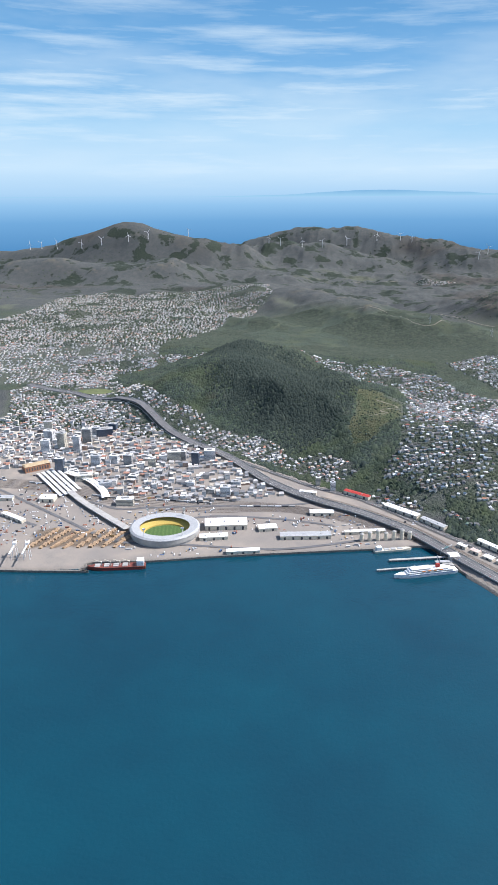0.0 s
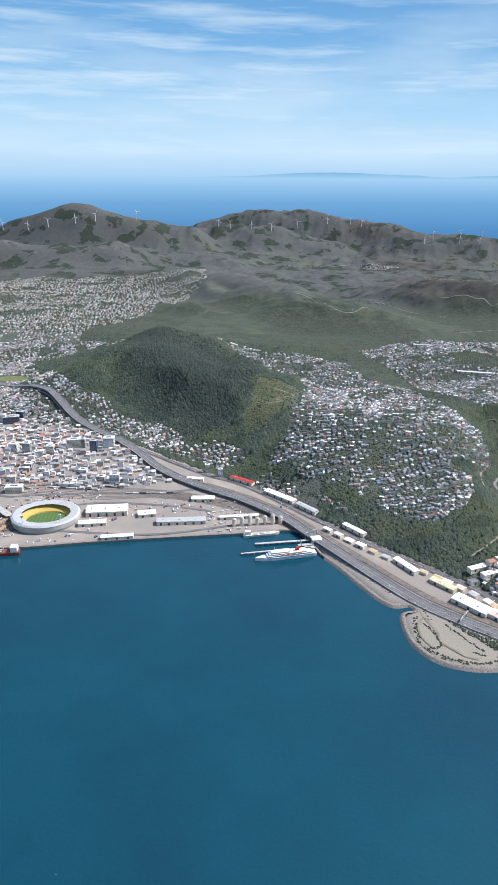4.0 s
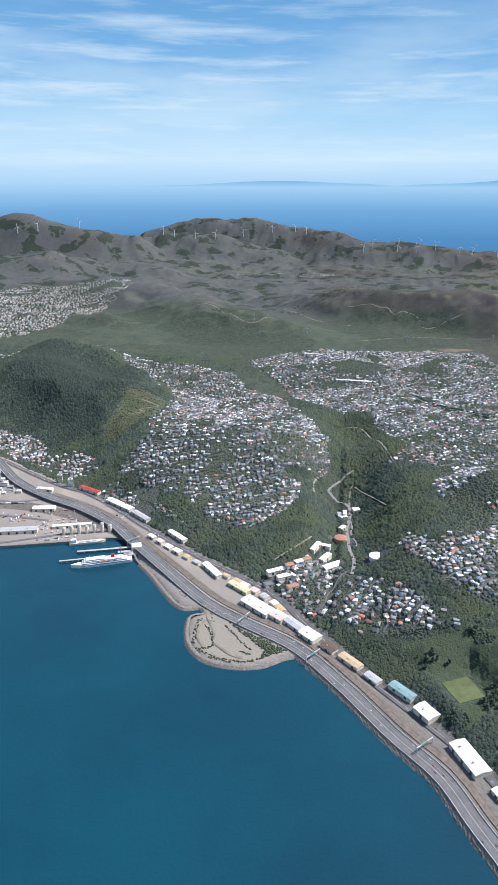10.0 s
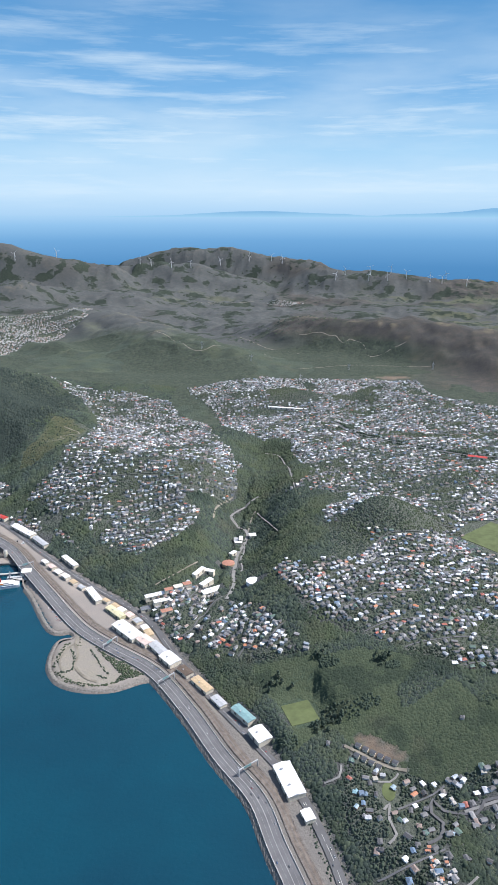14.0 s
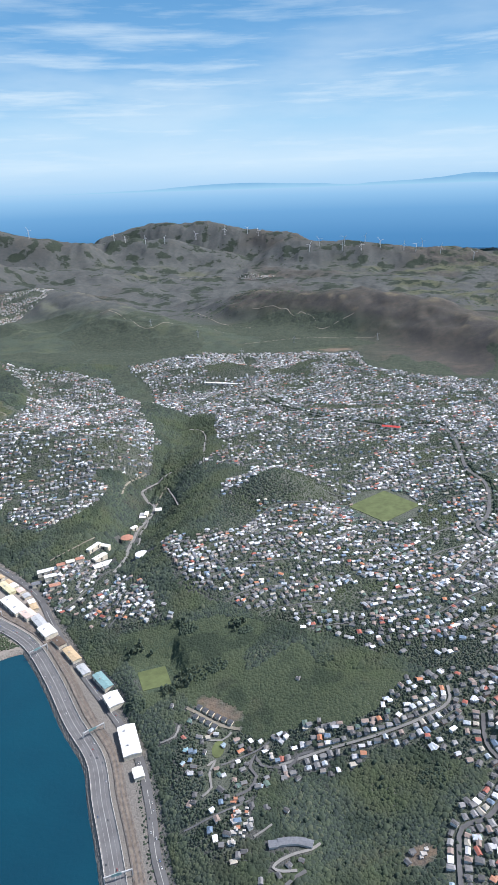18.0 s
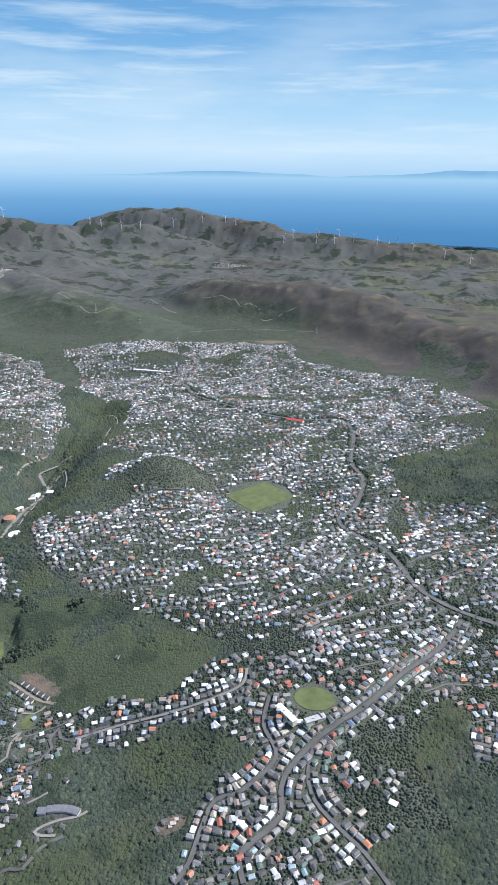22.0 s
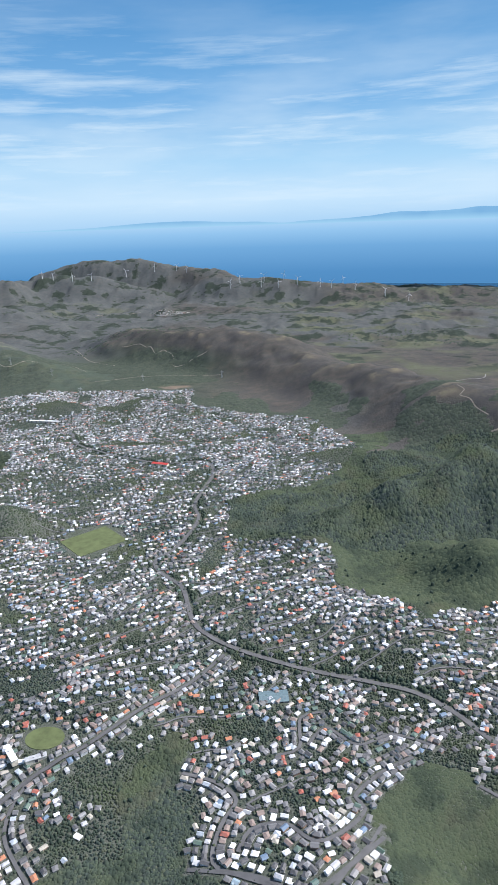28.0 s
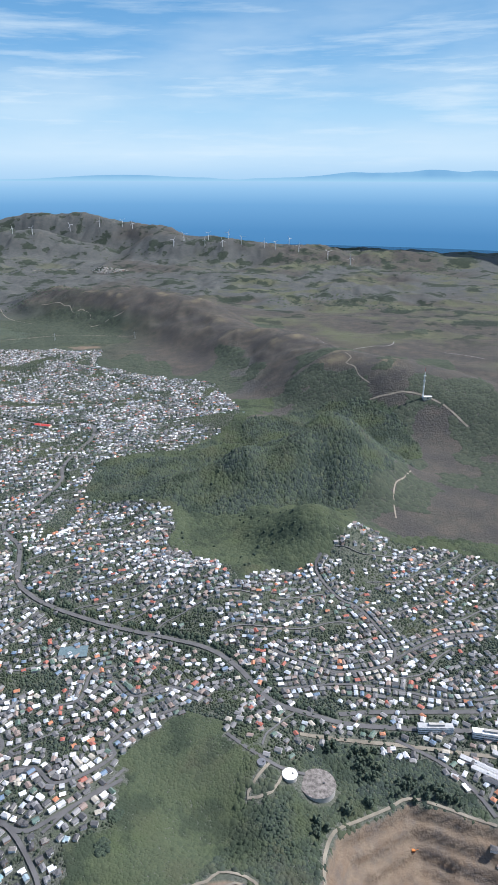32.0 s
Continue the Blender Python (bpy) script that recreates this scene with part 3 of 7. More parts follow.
# glowing backdrop: far sea, mountains and sky beyond the last hills, haze painted in
k = Mat("far_sky_sea_haze")
sep = k.n.new("ShaderNodeSeparateXYZ")
k.l.new(k.co(), sep.inputs[0])
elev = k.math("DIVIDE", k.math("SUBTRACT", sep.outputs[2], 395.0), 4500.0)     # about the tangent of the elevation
mp = k.n.new("ShaderNodeMapping")
mp.inputs["Scale"].default_value = (0.0011, 0.0011, 0.012)
mp.inputs["Rotation"].default_value = (0.02, -0.03, 0.0)
k.l.new(k.co(), mp.inputs[0])
streak = k.noise(1.0, 7, 0.6, mp.outputs[0], 0.47, 0.72)
mp2 = k.n.new("ShaderNodeMapping")
mp2.inputs["Scale"].default_value = (0.0007, 0.0007, 0.0035)
k.l.new(k.co(), mp2.inputs[0])
veil = k.noise(1.0, 5, 0.55, mp2.outputs[0], 0.42, 0.68)


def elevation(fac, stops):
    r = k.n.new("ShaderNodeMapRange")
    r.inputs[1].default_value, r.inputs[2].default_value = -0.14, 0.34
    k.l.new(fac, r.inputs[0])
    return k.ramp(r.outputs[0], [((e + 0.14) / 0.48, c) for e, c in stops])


# the sea band pales upward: horizon haze put into the ramp colours
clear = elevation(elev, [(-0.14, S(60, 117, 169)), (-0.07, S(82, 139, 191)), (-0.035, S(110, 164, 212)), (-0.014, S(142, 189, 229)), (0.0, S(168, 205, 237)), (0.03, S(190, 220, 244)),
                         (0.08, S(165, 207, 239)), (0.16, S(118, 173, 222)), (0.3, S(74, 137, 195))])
above = elevation(elev, [(0.005, (0, 0, 0)), (0.03, (0.7, 0.7, 0.7)), (0.12, (0.9, 0.9, 0.9)), (0.22, (0.5, 0.5, 0.5)), (0.3, (0.1, 0.1, 0.1))])
cloud = k.math("MULTIPLY", k.math("MULTIPLY", k.math("MAXIMUM", streak, k.math("MULTIPLY", veil, 0.55)), above), 0.85)
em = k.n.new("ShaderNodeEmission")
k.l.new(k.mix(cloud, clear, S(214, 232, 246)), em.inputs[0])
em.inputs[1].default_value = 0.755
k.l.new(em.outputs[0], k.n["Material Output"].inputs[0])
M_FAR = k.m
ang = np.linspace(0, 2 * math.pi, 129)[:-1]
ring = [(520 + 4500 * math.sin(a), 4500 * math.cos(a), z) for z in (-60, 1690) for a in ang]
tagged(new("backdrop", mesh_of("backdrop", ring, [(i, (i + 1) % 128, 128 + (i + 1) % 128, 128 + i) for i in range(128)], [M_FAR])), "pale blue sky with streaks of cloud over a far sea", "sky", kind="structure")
# mountain strip glows in a haze tint, painted paler towards its base
k = Mat("far_mountain_haze", 1.0)
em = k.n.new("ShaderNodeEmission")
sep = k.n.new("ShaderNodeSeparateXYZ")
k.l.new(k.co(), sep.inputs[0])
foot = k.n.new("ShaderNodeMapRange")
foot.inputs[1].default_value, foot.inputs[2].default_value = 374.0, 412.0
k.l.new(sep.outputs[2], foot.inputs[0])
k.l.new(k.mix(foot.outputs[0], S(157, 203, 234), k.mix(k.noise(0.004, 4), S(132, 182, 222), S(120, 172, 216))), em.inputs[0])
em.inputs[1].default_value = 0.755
k.l.new(em.outputs[0], k.n["Material Output"].inputs[0])
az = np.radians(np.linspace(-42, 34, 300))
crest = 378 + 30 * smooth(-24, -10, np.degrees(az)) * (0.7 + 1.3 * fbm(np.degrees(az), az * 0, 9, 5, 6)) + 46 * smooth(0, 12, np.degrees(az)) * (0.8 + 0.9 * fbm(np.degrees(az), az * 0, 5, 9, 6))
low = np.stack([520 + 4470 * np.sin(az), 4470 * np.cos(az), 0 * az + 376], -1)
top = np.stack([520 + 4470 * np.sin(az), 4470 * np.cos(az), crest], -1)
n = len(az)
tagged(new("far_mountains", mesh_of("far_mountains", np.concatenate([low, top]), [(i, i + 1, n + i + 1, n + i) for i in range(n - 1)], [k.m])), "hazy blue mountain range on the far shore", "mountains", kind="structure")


# ---- helpers for things ----
def grid_z(x, y):
    """Height of the ground sheet, as built."""
    x, y = np.asarray(x, float), np.asarray(y, float)
    i, j = np.clip(np.searchsorted(xs, x) - 1, 0, len(xs) - 2), np.clip(np.searchsorted(ys, y) - 1, 0, len(ys) - 2)
    u, v = np.clip((x - xs[i]) / (xs[i + 1] - xs[i]), 0, 1), np.clip((y - ys[j]) / (ys[j + 1] - ys[j]), 0, 1)
    return (gz[j, i] * (1 - u) + gz[j, i + 1] * u) * (1 - v) + (gz[j + 1, i] * (1 - u) + gz[j + 1, i + 1] * u) * v


RAND = np.random.RandomState(7)
OCC_X, OCC_Y, OCC_S = -720, 120, 1.5
occ = np.zeros((1000, 1420), bool)


def occupied(x, y):
    i, j = ((np.asarray(y) - OCC_Y) / OCC_S).astype(int), ((np.asarray(x) - OCC_X) / OCC_S).astype(int)
    ok = (i >= 0) & (j >= 0) & (i < occ.shape[0]) & (j < occ.shape[1])
    return ok & occ[np.clip(i, 0, occ.shape[0] - 1), np.clip(j, 0, occ.shape[1] - 1)]


def occupy(x, y, r):
    r = int(math.ceil(r / OCC_S))
    i, j = ((np.asarray(y) - OCC_Y) / OCC_S).astype(int), ((np.asarray(x) - OCC_X) / OCC_S).astype(int)
    for a in range(-r, r + 1):
        for b in range(-r, r + 1):
            if a * a + b * b <= r * r + 1:
                ok = (i + a >= 0) & (j + b >= 0) & (i + a < occ.shape[0]) & (j + b < occ.shape[1])
                occ[(i + a)[ok], (j + b)[ok]] = True


def spline(pts, step=5.0):
    """Points at even steps along a smooth line through pts."""
    p = np.array([pts[0]] + list(pts) + [pts[-1]], float)
    out = []
    for k in range(1, len(p) - 2):
        a, b, c, d = p[k - 1], p[k], p[k + 1], p[k + 2]
        n = max(2, int(np.linalg.norm(c - b) / step))
        t = np.arange(n)[:, None] / n
        out.append(0.5 * (2 * b + (c - a) * t + (2 * a - 5 * b + 4 * c - d) * t * t + (3 * b - a - 3 * c + d) * t ** 3))
    return np.concatenate(out + [p[-2:-1]])


def normals_of(line):
    d = np.gradient(line, axis=0)
    d /= np.linalg.norm(d, axis=1)[:, None] + 1e-9
    return np.stack([-d[:, 1], d[:, 0]], -1)


def shifted(pts, off, step=5.0):
    line = spline(pts, step)
    return line + normals_of(line) * off


def ribbon_arrays(line, width, lift, deep=0.0, level=None, drape=False):
    """A strip along a line, laid on the ground; deep > 0 gives it sides."""
    nrm = normals_of(line)
    sides = [line + nrm * width / 2, line, line - nrm * width / 2]
    z = np.max([grid_z(s[:, 0], s[:, 1]) for s in sides], axis=0) + lift
    if level is not None:
        z = np.maximum(z, level)
    rows = [np.column_stack([s, grid_z(s[:, 0], s[:, 1]) + lift if drape else z]) for s in sides]
    if deep:
        rows = [np.column_stack([sides[0], z - deep])] + rows + [np.column_stack([sides[2], z - deep])]
    n, verts = len(line), np.concatenate(rows)
    faces = [np.stack([k * n + np.arange(n - 1), (k + 1) * n + np.arange(n - 1), (k + 1) * n + np.arange(1, n), k * n + np.arange(1, n)], -1) for k in range(len(rows) - 1)]
    return verts, np.concatenate(faces)


def strip(name, line, width, lift, mat, label, category, deep=0.0, level=None, parent=None, kind="structure", drape=False):
    v, f = ribbon_arrays(line, width, lift, deep, level, drape)
    ob = new(name, mesh_of(name, v, f, [mat], smooth_shade=False))
    occupy(v[:, 0], v[:, 1], 1.5)
    if parent:
        ob.parent = parent
        if label:
            tagged(ob, label)
        return ob
    return tagged(ob, label, category, kind=kind)


def joined(name, chunks, mats, label, category, kind="stuff"):
    """One mesh out of many small ones: chunks of (verts, faces, material index)."""
    vs, fs, ms, at = [], [], [], 0
    for v, f, m in chunks:
        vs.append(np.asarray(v, float)), fs.append(np.asarray(f) + at), ms.append(np.full(len(f), m))
        at += len(v)
    ob = new(name, mesh_of(name, np.concatenate(vs), np.concatenate(fs), mats, np.concatenate(ms)))
    return tagged(ob, label, category, kind=kind)


def part(name, bm, mat, parent, label="", smooth_shade=False):
    me = bpy.data.meshes.new(name)
    bmesh.ops.recalc_face_normals(bm, faces=bm.faces)
    bm.to_mesh(me)
    bm.free()
    me.materials.append(mat)
    if smooth_shade:
        me.polygons.foreach_set("use_smooth", np.ones(len(me.polygons), bool))
    ob = new(name, me)
    ob.parent = parent
    return tagged(ob, label) if label else ob


def linked(name, me, parent, m=None, label=""):
    """An object of its own on a shared mesh."""
    ob = new(name, me)
    ob.parent = parent
    if m is not None:
        ob.matrix_basis = m
    return tagged(ob, label) if label else ob


def thing(name, m, label, category, group=""):
    ob = new(name)
    ob.empty_display_size = 1.0
    ob.matrix_basis = m
    return tagged(ob, label, category, group)


def box(bm, x0, x1, y0, y1, z0, z1, bevel=0.0):
    m = Matrix.Translation(((x0 + x1) / 2, (y0 + y1) / 2, (z0 + z1) / 2)) @ Matrix.Diagonal((x1 - x0, y1 - y0, z1 - z0, 1))
    r = bmesh.ops.create_cube(bm, size=1, matrix=m)
    if bevel:
        bmesh.ops.bevel(bm, geom=list({e for v in r["verts"] for e in v.link_edges}), offset=bevel, segments=1, affect="EDGES")
    return bm


def tube(bm, a, b, r0, r1, n=8):
    a, b = Vector(a), Vector(b)
    m = Matrix.Translation((a + b) / 2) @ (b - a).to_track_quat("Z", "Y").to_matrix().to_4x4()
    bmesh.ops.create_cone(bm, cap_ends=True, segments=n, radius1=r0, radius2=r1, depth=(b - a).length, matrix=m)
    return bm


def prism_roof(bm, w, d, z, rise, over=0.3, ridge_in=0.0):
    """A closed gable or hip roof over w by d, its ridge along x."""
    a, b = w / 2 + over, d / 2 + over
    v = [bm.verts.new(p) for p in ((-a, -b, z), (a, -b, z), (a, b, z), (-a, b, z), (-a + ridge_in, 0, z + rise), (a - ridge_in, 0, z + rise))]
    for f in ((0, 1, 5, 4), (2, 3, 4, 5), (1, 2, 5), (3, 0, 4), (3, 2, 1, 0)):
        bm.faces.new([v[i] for i in f])
    return bm


# ---- shore: quay aprons, seawall ----
shore = spline(COAST[1:33], 3.0)
nrm = normals_of(shore)
wall_rows = []
for off, z in ((2.6, 2.3), (0.6, 2.3), (-0.4, 2.0), (-2.2, 0.5), (-4.0, -1.5)):
    jit = fbm(shore[:, 0] * 3, shore[:, 1] * 3, 9, int(off * 10) + 60, 2)
    soft_edge = (shore[:, 0] > 95)
    p = shore + nrm * (off + jit * 1.6 * soft_edge)[:, None]
    zz = z + np.where(soft_edge, jit * 0.9 * (z < 2.2), 0)
    wall_rows.append(np.column_stack([p if z > 2.1 else np.where(soft_edge[:, None], p, shore + nrm * (0.5 - 0.02 * abs(off))), zz]))
n = len(shore)
wall_faces = np.concatenate([np.stack([k * n + np.arange(n - 1), k * n + np.arange(1, n), (k + 1) * n + np.arange(1, n), (k + 1) * n + np.arange(n - 1)], -1) for k in range(4)])
tagged(new("seawall", mesh_of("seawall", np.concatenate(wall_rows), wall_faces, [M_ROCK])), "grey rock and concrete edge along the harbour", "seawall", kind="structure")

# ---- main roads and railway ----
MOTOR = [(-657.1, 1083.3), (-552.6, 1054.4), (-417.4, 992.9), (-323.2, 918.6), (-213.5, 840.3), (-134.1, 760.5), (-72.3, 719.8), (-13.1, 692.9), (39.4, 659), (76.8, 622.1), (121.9, 578.8), (178.8, 525.2), (219.9, 498.5), (271.4, 469.7),
         (313.1, 427.3), (350, 382.3), (381.7, 348.3), (399.5, 314.2), (415, 286.3), (430.5, 255.5), (453.3, 199.7), (495.8, 105)]
HUTT = [(x - 4.5, y - 3) for x, y in FOOT[4:19]]
motor = spline(MOTOR)
raised = 3.0 + 3.0 * smooth(-330, -230, motor[:, 0]) * smooth(190, 60, motor[:, 0])
road = strip("road", motor, 12.5, 0.5, M_ASPH, "grey asphalt motorway with lane lines along the shore", "road", deep=2.6, level=raised)
for off, w in ((0, 0.3), (5.7, 0.14), (-5.7, 0.14), (2.9, 0.08), (-2.9, 0.08)):
    strip("lane_line", motor + normals_of(motor) * off, w, 0.62, M_LINE, "", "", level=raised + 0.12, parent=road)
for off in (6.3, -6.3):
    strip("barrier", motor + normals_of(motor) * off, 0.4, 1.2, M_CONC, "", "", deep=1.2, level=raised + 0.7, parent=road)
bed = shifted(MOTOR[6:], 13.5)
rail = strip("railway", bed, 7.2, 0.35, M_RUST, "brown ballast railway bed beside the motorway", "railway", deep=0.5, level=2.7)
for off in (-3.2, -2.6, -0.3, 0.3, 2.6, 3.2):
    strip("rail", bed + normals_of(bed) * off, 0.16, 0.5, M_STEEL, "", "", level=2.9, parent=rail)
rocks = spline(MOTOR, 1.5)
rocks = rocks[rocks[:, 0] > 236]
out_n, rows = normals_of(rocks), []
for k, (off, z) in enumerate(((6.7, 2.9), (7.3, 2.4), (7.9, 1.9), (8.6, 1.3), (9.3, 0.6), (10.0, -0.2), (10.8, -1.6))):
    jit = np.random.RandomState(40 + k).uniform(-1, 1, (len(rocks), 2)) * (0.0 if k == 0 else 1.0)
    rows.append(np.column_stack([rocks - out_n * (off + 0.25 * jit[:, :1]), z + 0.22 * jit[:, 1]]))
n = len(rocks)
tagged(new("rock_revetment", mesh_of("rock_revetment", np.concatenate(rows), np.concatenate([np.stack([k * n + np.arange(n - 1), k * n + np.arange(1, n), (k + 1) * n + np.arange(1, n), (k + 1) * n + np.arange(n - 1)], -1) for k in range(6)]), [M_ROCK])), "rough grey rock slope between motorway and water", "seawall", kind="structure")
hutt = spline(HUTT)
inner = strip("road", hutt, 6.5, 0.45, M_SUBROAD, "pale asphalt road at the foot of the hills", "road", level=2.8)
strip("lane_line", hutt, 0.3, 0.5, M_LINE, "", "", level=2.9, parent=inner)
ROADS = [
    ([(229, 1025), (292, 1100), (388, 1126), (441, 1042), (519, 981), (612, 944), (678, 957), (701, 909), (700, 794), (715, 738), (705, 667), (690, 639), (700, 611), (733, 573), (757, 514), (775, 494), (807, 478), (861, 462), (912, 451), (946, 441), (971, 423), (1000, 386), (1032, 376), (1063, 373), (1157, 378)], 6.0, "grey highway winding through the suburb"),
    ([(318, 575), (320, 603), (315, 630), (313, 655), (311, 681), (314, 716), (313, 741), (304, 756), (291, 770), (286, 776), (291, 790), (300, 804), (316, 818)], 5.2, "pale road winding up a green gorge"),
    ([(322, 640), (322, 649), (316, 672), (317, 690), (315, 706)], 2.6, "pale lane beside the gorge road"),
    ([(313, 745), (313, 777), (316, 790)], 3.0, "pale dirt track up from the gorge"),
    ([(319, 785), (335, 753), (355, 704)], 2.6, "pale lane down a bush spur"),
    ([(183, 518), (188, 499), (197, 483), (201, 466), (217, 452), (228, 449)], 3.4, "pale gravel track across a sandy point"),
    ([(188, 498), (183, 486), (185, 469), (194, 457)], 2.6, "pale gravel track round a sandy point"),
    ([(548, 286), (543, 281), (534, 277), (526, 272), (522, 267), (528, 265), (536, 266)], 2.6, "pale concrete drive below a terrace"),
    ([(508, 286), (513, 290), (518, 295)], 2.0, "pale path beside a stepped villa"),
    ([(469, 316), (474, 323), (470, 335), (471, 350), (467, 343)], 2.4, "pale concrete drive between hillside houses"),
    ([(427, 363), (437, 367), (438, 377)], 2.4, "pale drive climbing from the shore"),
    ([(458, 367), (472, 369), (478, 376)], 2.2, "pale drive past hillside houses"),
    ([(492, 316), (500, 321), (503, 333), (497, 342), (499, 354), (505, 343), (524, 339), (530, 348), (540, 350)], 3.0, "grey lane winding between hillside houses"),
    ([(505, 238), (511, 241), (518, 244), (526, 244), (531, 257), (541, 266)], 3.2, "grey lane below the hillside houses"),
    ([(440, 393), (452, 388), (466, 382), (484, 378)], 3.4, "pale dirt track past new houses"),
    ([(269, 747), (268, 774), (282, 811)], 2.4, "pale dirt track cut across a slope"),
    ([(238, 594), (258, 613), (274, 638)], 2.6, "pale dirt track cut across a bush slope"),
    ([(304, 976), (332, 960), (358, 841), (366, 802)], 2.6, "pale street winding down a spur"),
    ([(793, 472), (771, 434), (744, 402), (721, 371), (699, 349), (685, 336), (670, 313), (667, 298), (668, 280), (650, 257), (654, 240)], 4.4, "grey main street lined with houses"),
    ([(651, 368), (650, 345), (661, 322), (644, 297), (628, 290), (624, 271), (622, 249), (617, 237)], 3.8, "grey street round a bush gully"),
    ([(685, 336), (682, 312), (688, 293), (704, 276), (717, 264), (729, 248)], 3.4, "grey suburban side street"),
    ([(517, 341), (544, 349), (580, 356), (611, 366), (630, 378), (631, 393)], 3.2, "pale street along a ridge of houses"),
    ([(785, 350), (808, 344), (825, 328), (819, 305), (820, 278), (837, 268), (858, 260), (875, 256), (894, 275), (914, 302)], 3.8, "grey street looping over a knoll"),
    ([(833, 284), (838, 301), (857, 305), (876, 290), (892, 301), (904, 321), (898, 330), (913, 350), (936, 367)], 3.6, "grey street climbing past houses"),
    ([(867, 380), (879, 399), (901, 380), (925, 393), (952, 380)], 3.4, "grey street below the bush hill"),
    ([(806, 275), (822, 272), (848, 266), (867, 254), (888, 233), (893, 224)], 3.6, "grey street between new houses"),
    ([(883, 255), (892, 271), (905, 293), (913, 310)], 3.0, "grey street of close-set houses"),
    ([(846, 369), (861, 377), (860, 408), (875, 416)], 3.2, "grey street beside the pool"),
    ([(1036, 566), (1031, 551), (1052, 522), (1072, 509), (1095, 450), (1058, 429), (1032, 432), (996, 447)], 3.6, "grey street winding down a hill"),
    ([(1095, 448), (1134, 476), (1175, 489)], 3.4, "grey street across the far slope"),
    ([(1007, 402), (1049, 414), (1091, 413), (1131, 405), (1165, 412)], 3.4, "grey street above the highway"),
    ([(1021, 355), (1055, 358), (1093, 359), (1151, 356)], 4.6, "bare earth track cut beside the highway"),
    ([(1086, 363), (1113, 348), (1131, 328), (1140, 310)], 4.0, "grey road down towards the quarry"),
    ([(973, 342), (992, 329), (1011, 322), (1025, 323)], 3.4, "grey access road to the water tanks"),
    ([(1003, 324), (994, 310), (991, 301), (1005, 305), (1011, 317)], 2.4, "pale gravel track round a hilltop"),
    ([(-20, 893), (5, 905), (-6, 918), (18, 935), (-14, 950)], 2.6, "pale dirt track across a green hilltop"),
    ([(1048.2, 381.5), (1071.5, 387.2), (1098.6, 390.2), (1129.6, 393.9), (1178.1, 397.4), (1275.4, 391.3)], 5.6, "grey highway branch lined with cars"),
    ([(964.9, 228.7), (966.1, 239.3), (974.6, 244.4), (980, 251.9), (989.5, 252.6), (999.8, 248.4), (1010.3, 237.9)], 2.6, "pale gravel track round a hilltop clearing"),
    ([(974.6, 232), (980, 239.2), (989.5, 246.4), (997, 243.2), (1005.5, 236.5)], 2.2, "pale gravel track inside a clearing"),
    ([(311, 1492.2), (384.2, 1536.4), (455.3, 1550.7), (533.3, 1550.6), (607.3, 1531.4)], 2.6, "pale dirt track across a brown hillside"),
    ([(289.1, 1771.5), (338.1, 1757.7), (371.1, 1727.8), (383.6, 1723.3), (405.7, 1692.8), (422.2, 1701.7), (433.3, 1693.8), (458.3, 1664.8), (474.9, 1617.9), (536.3, 1622.8), (556.7, 1625.6)], 2.8, "pale winding track under a ridge crest"),
    ([(1077.7, 1139.9), (1086.5, 1119.8), (1077.5, 1108), (1091.3, 1093.9), (1098, 1073), (1113.8, 1052.9)], 2.4, "pale dirt track down a brown slope"),
    ([(1113.5, 1024.3), (1142.8, 1023.1), (1164.1, 1023.1), (1193.2, 1013.9), (1220.5, 989.7), (1248.4, 941.6)], 4.0, "pale dirt track along the ridge"),
    ([(1147.5, 778.1), (1134.4, 746.4), (1123.1, 728.6), (1118.7, 706.2), (1118.5, 671.4)], 2.2, "pale dirt track along a bush spur"),
    ([(1027.7, 1379.2), (1128, 1483.1), (1191.9, 1510.7), (1209.2, 1558.6)], 3.0, "pale farm track between paddocks"),
    ([(-105, 1679.4), (-25.3, 1633.7), (69.5, 1540.8), (114.1, 1594.7), (175.1, 1638.5), (252.1, 1588.9)], 2.8, "pale dirt track along a saddle"),
    ([(-4.4, 2020), (49.8, 1997.1), (131.6, 1853.8), (198.3, 1747.3), (298.5, 1676)], 3.0, "pale dirt track across a heath basin"),
    ([(-259.3, 2921), (-195.7, 2915), (-133.6, 2946), (-77.8, 2931), (-7.5, 2967)], 4.5, "pale dirt track on a far hillside"),
    ([(1312.1, 1486.1), (1354.6, 1457.8), (1381.2, 1417.6)], 3.0, "pale farm track in a green valley"),
    ([(1037.4, 255), (1036.7, 269.8), (1042.9, 289), (1058.8, 300.4), (1076.3, 310.5), (1089.8, 318.5), (1108.7, 314.3), (1124, 308.8), (1139.2, 304.3)], 3.0, "pale gravel track round the quarry rim"),
]
for pts, w, label in ROADS:
    dirt = "track" in label
    strip("track" if dirt else "road", spline(pts), w * 0.7, 0.5, M_EARTH if dirt and "farm" not in label else M_PALE if "pale" in label else M_SUBROAD, label, "track" if dirt else "road", drape=dirt)

# ---- suburbs on warped street grids ----
for (cx, cy), (ra, rb), deg, label in FIELDS:
    a = np.arange(0, 360, 10)
    occupy(*[np.concatenate([cx + k * ra * np.cos(np.radians(a)) for k in (0, 0.3, 0.6, 1)]), np.concatenate([cy + k * rb * np.sin(np.radians(a)) for k in (0, 0.3, 0.6, 1)])], 9 if ra > 20 else 2)

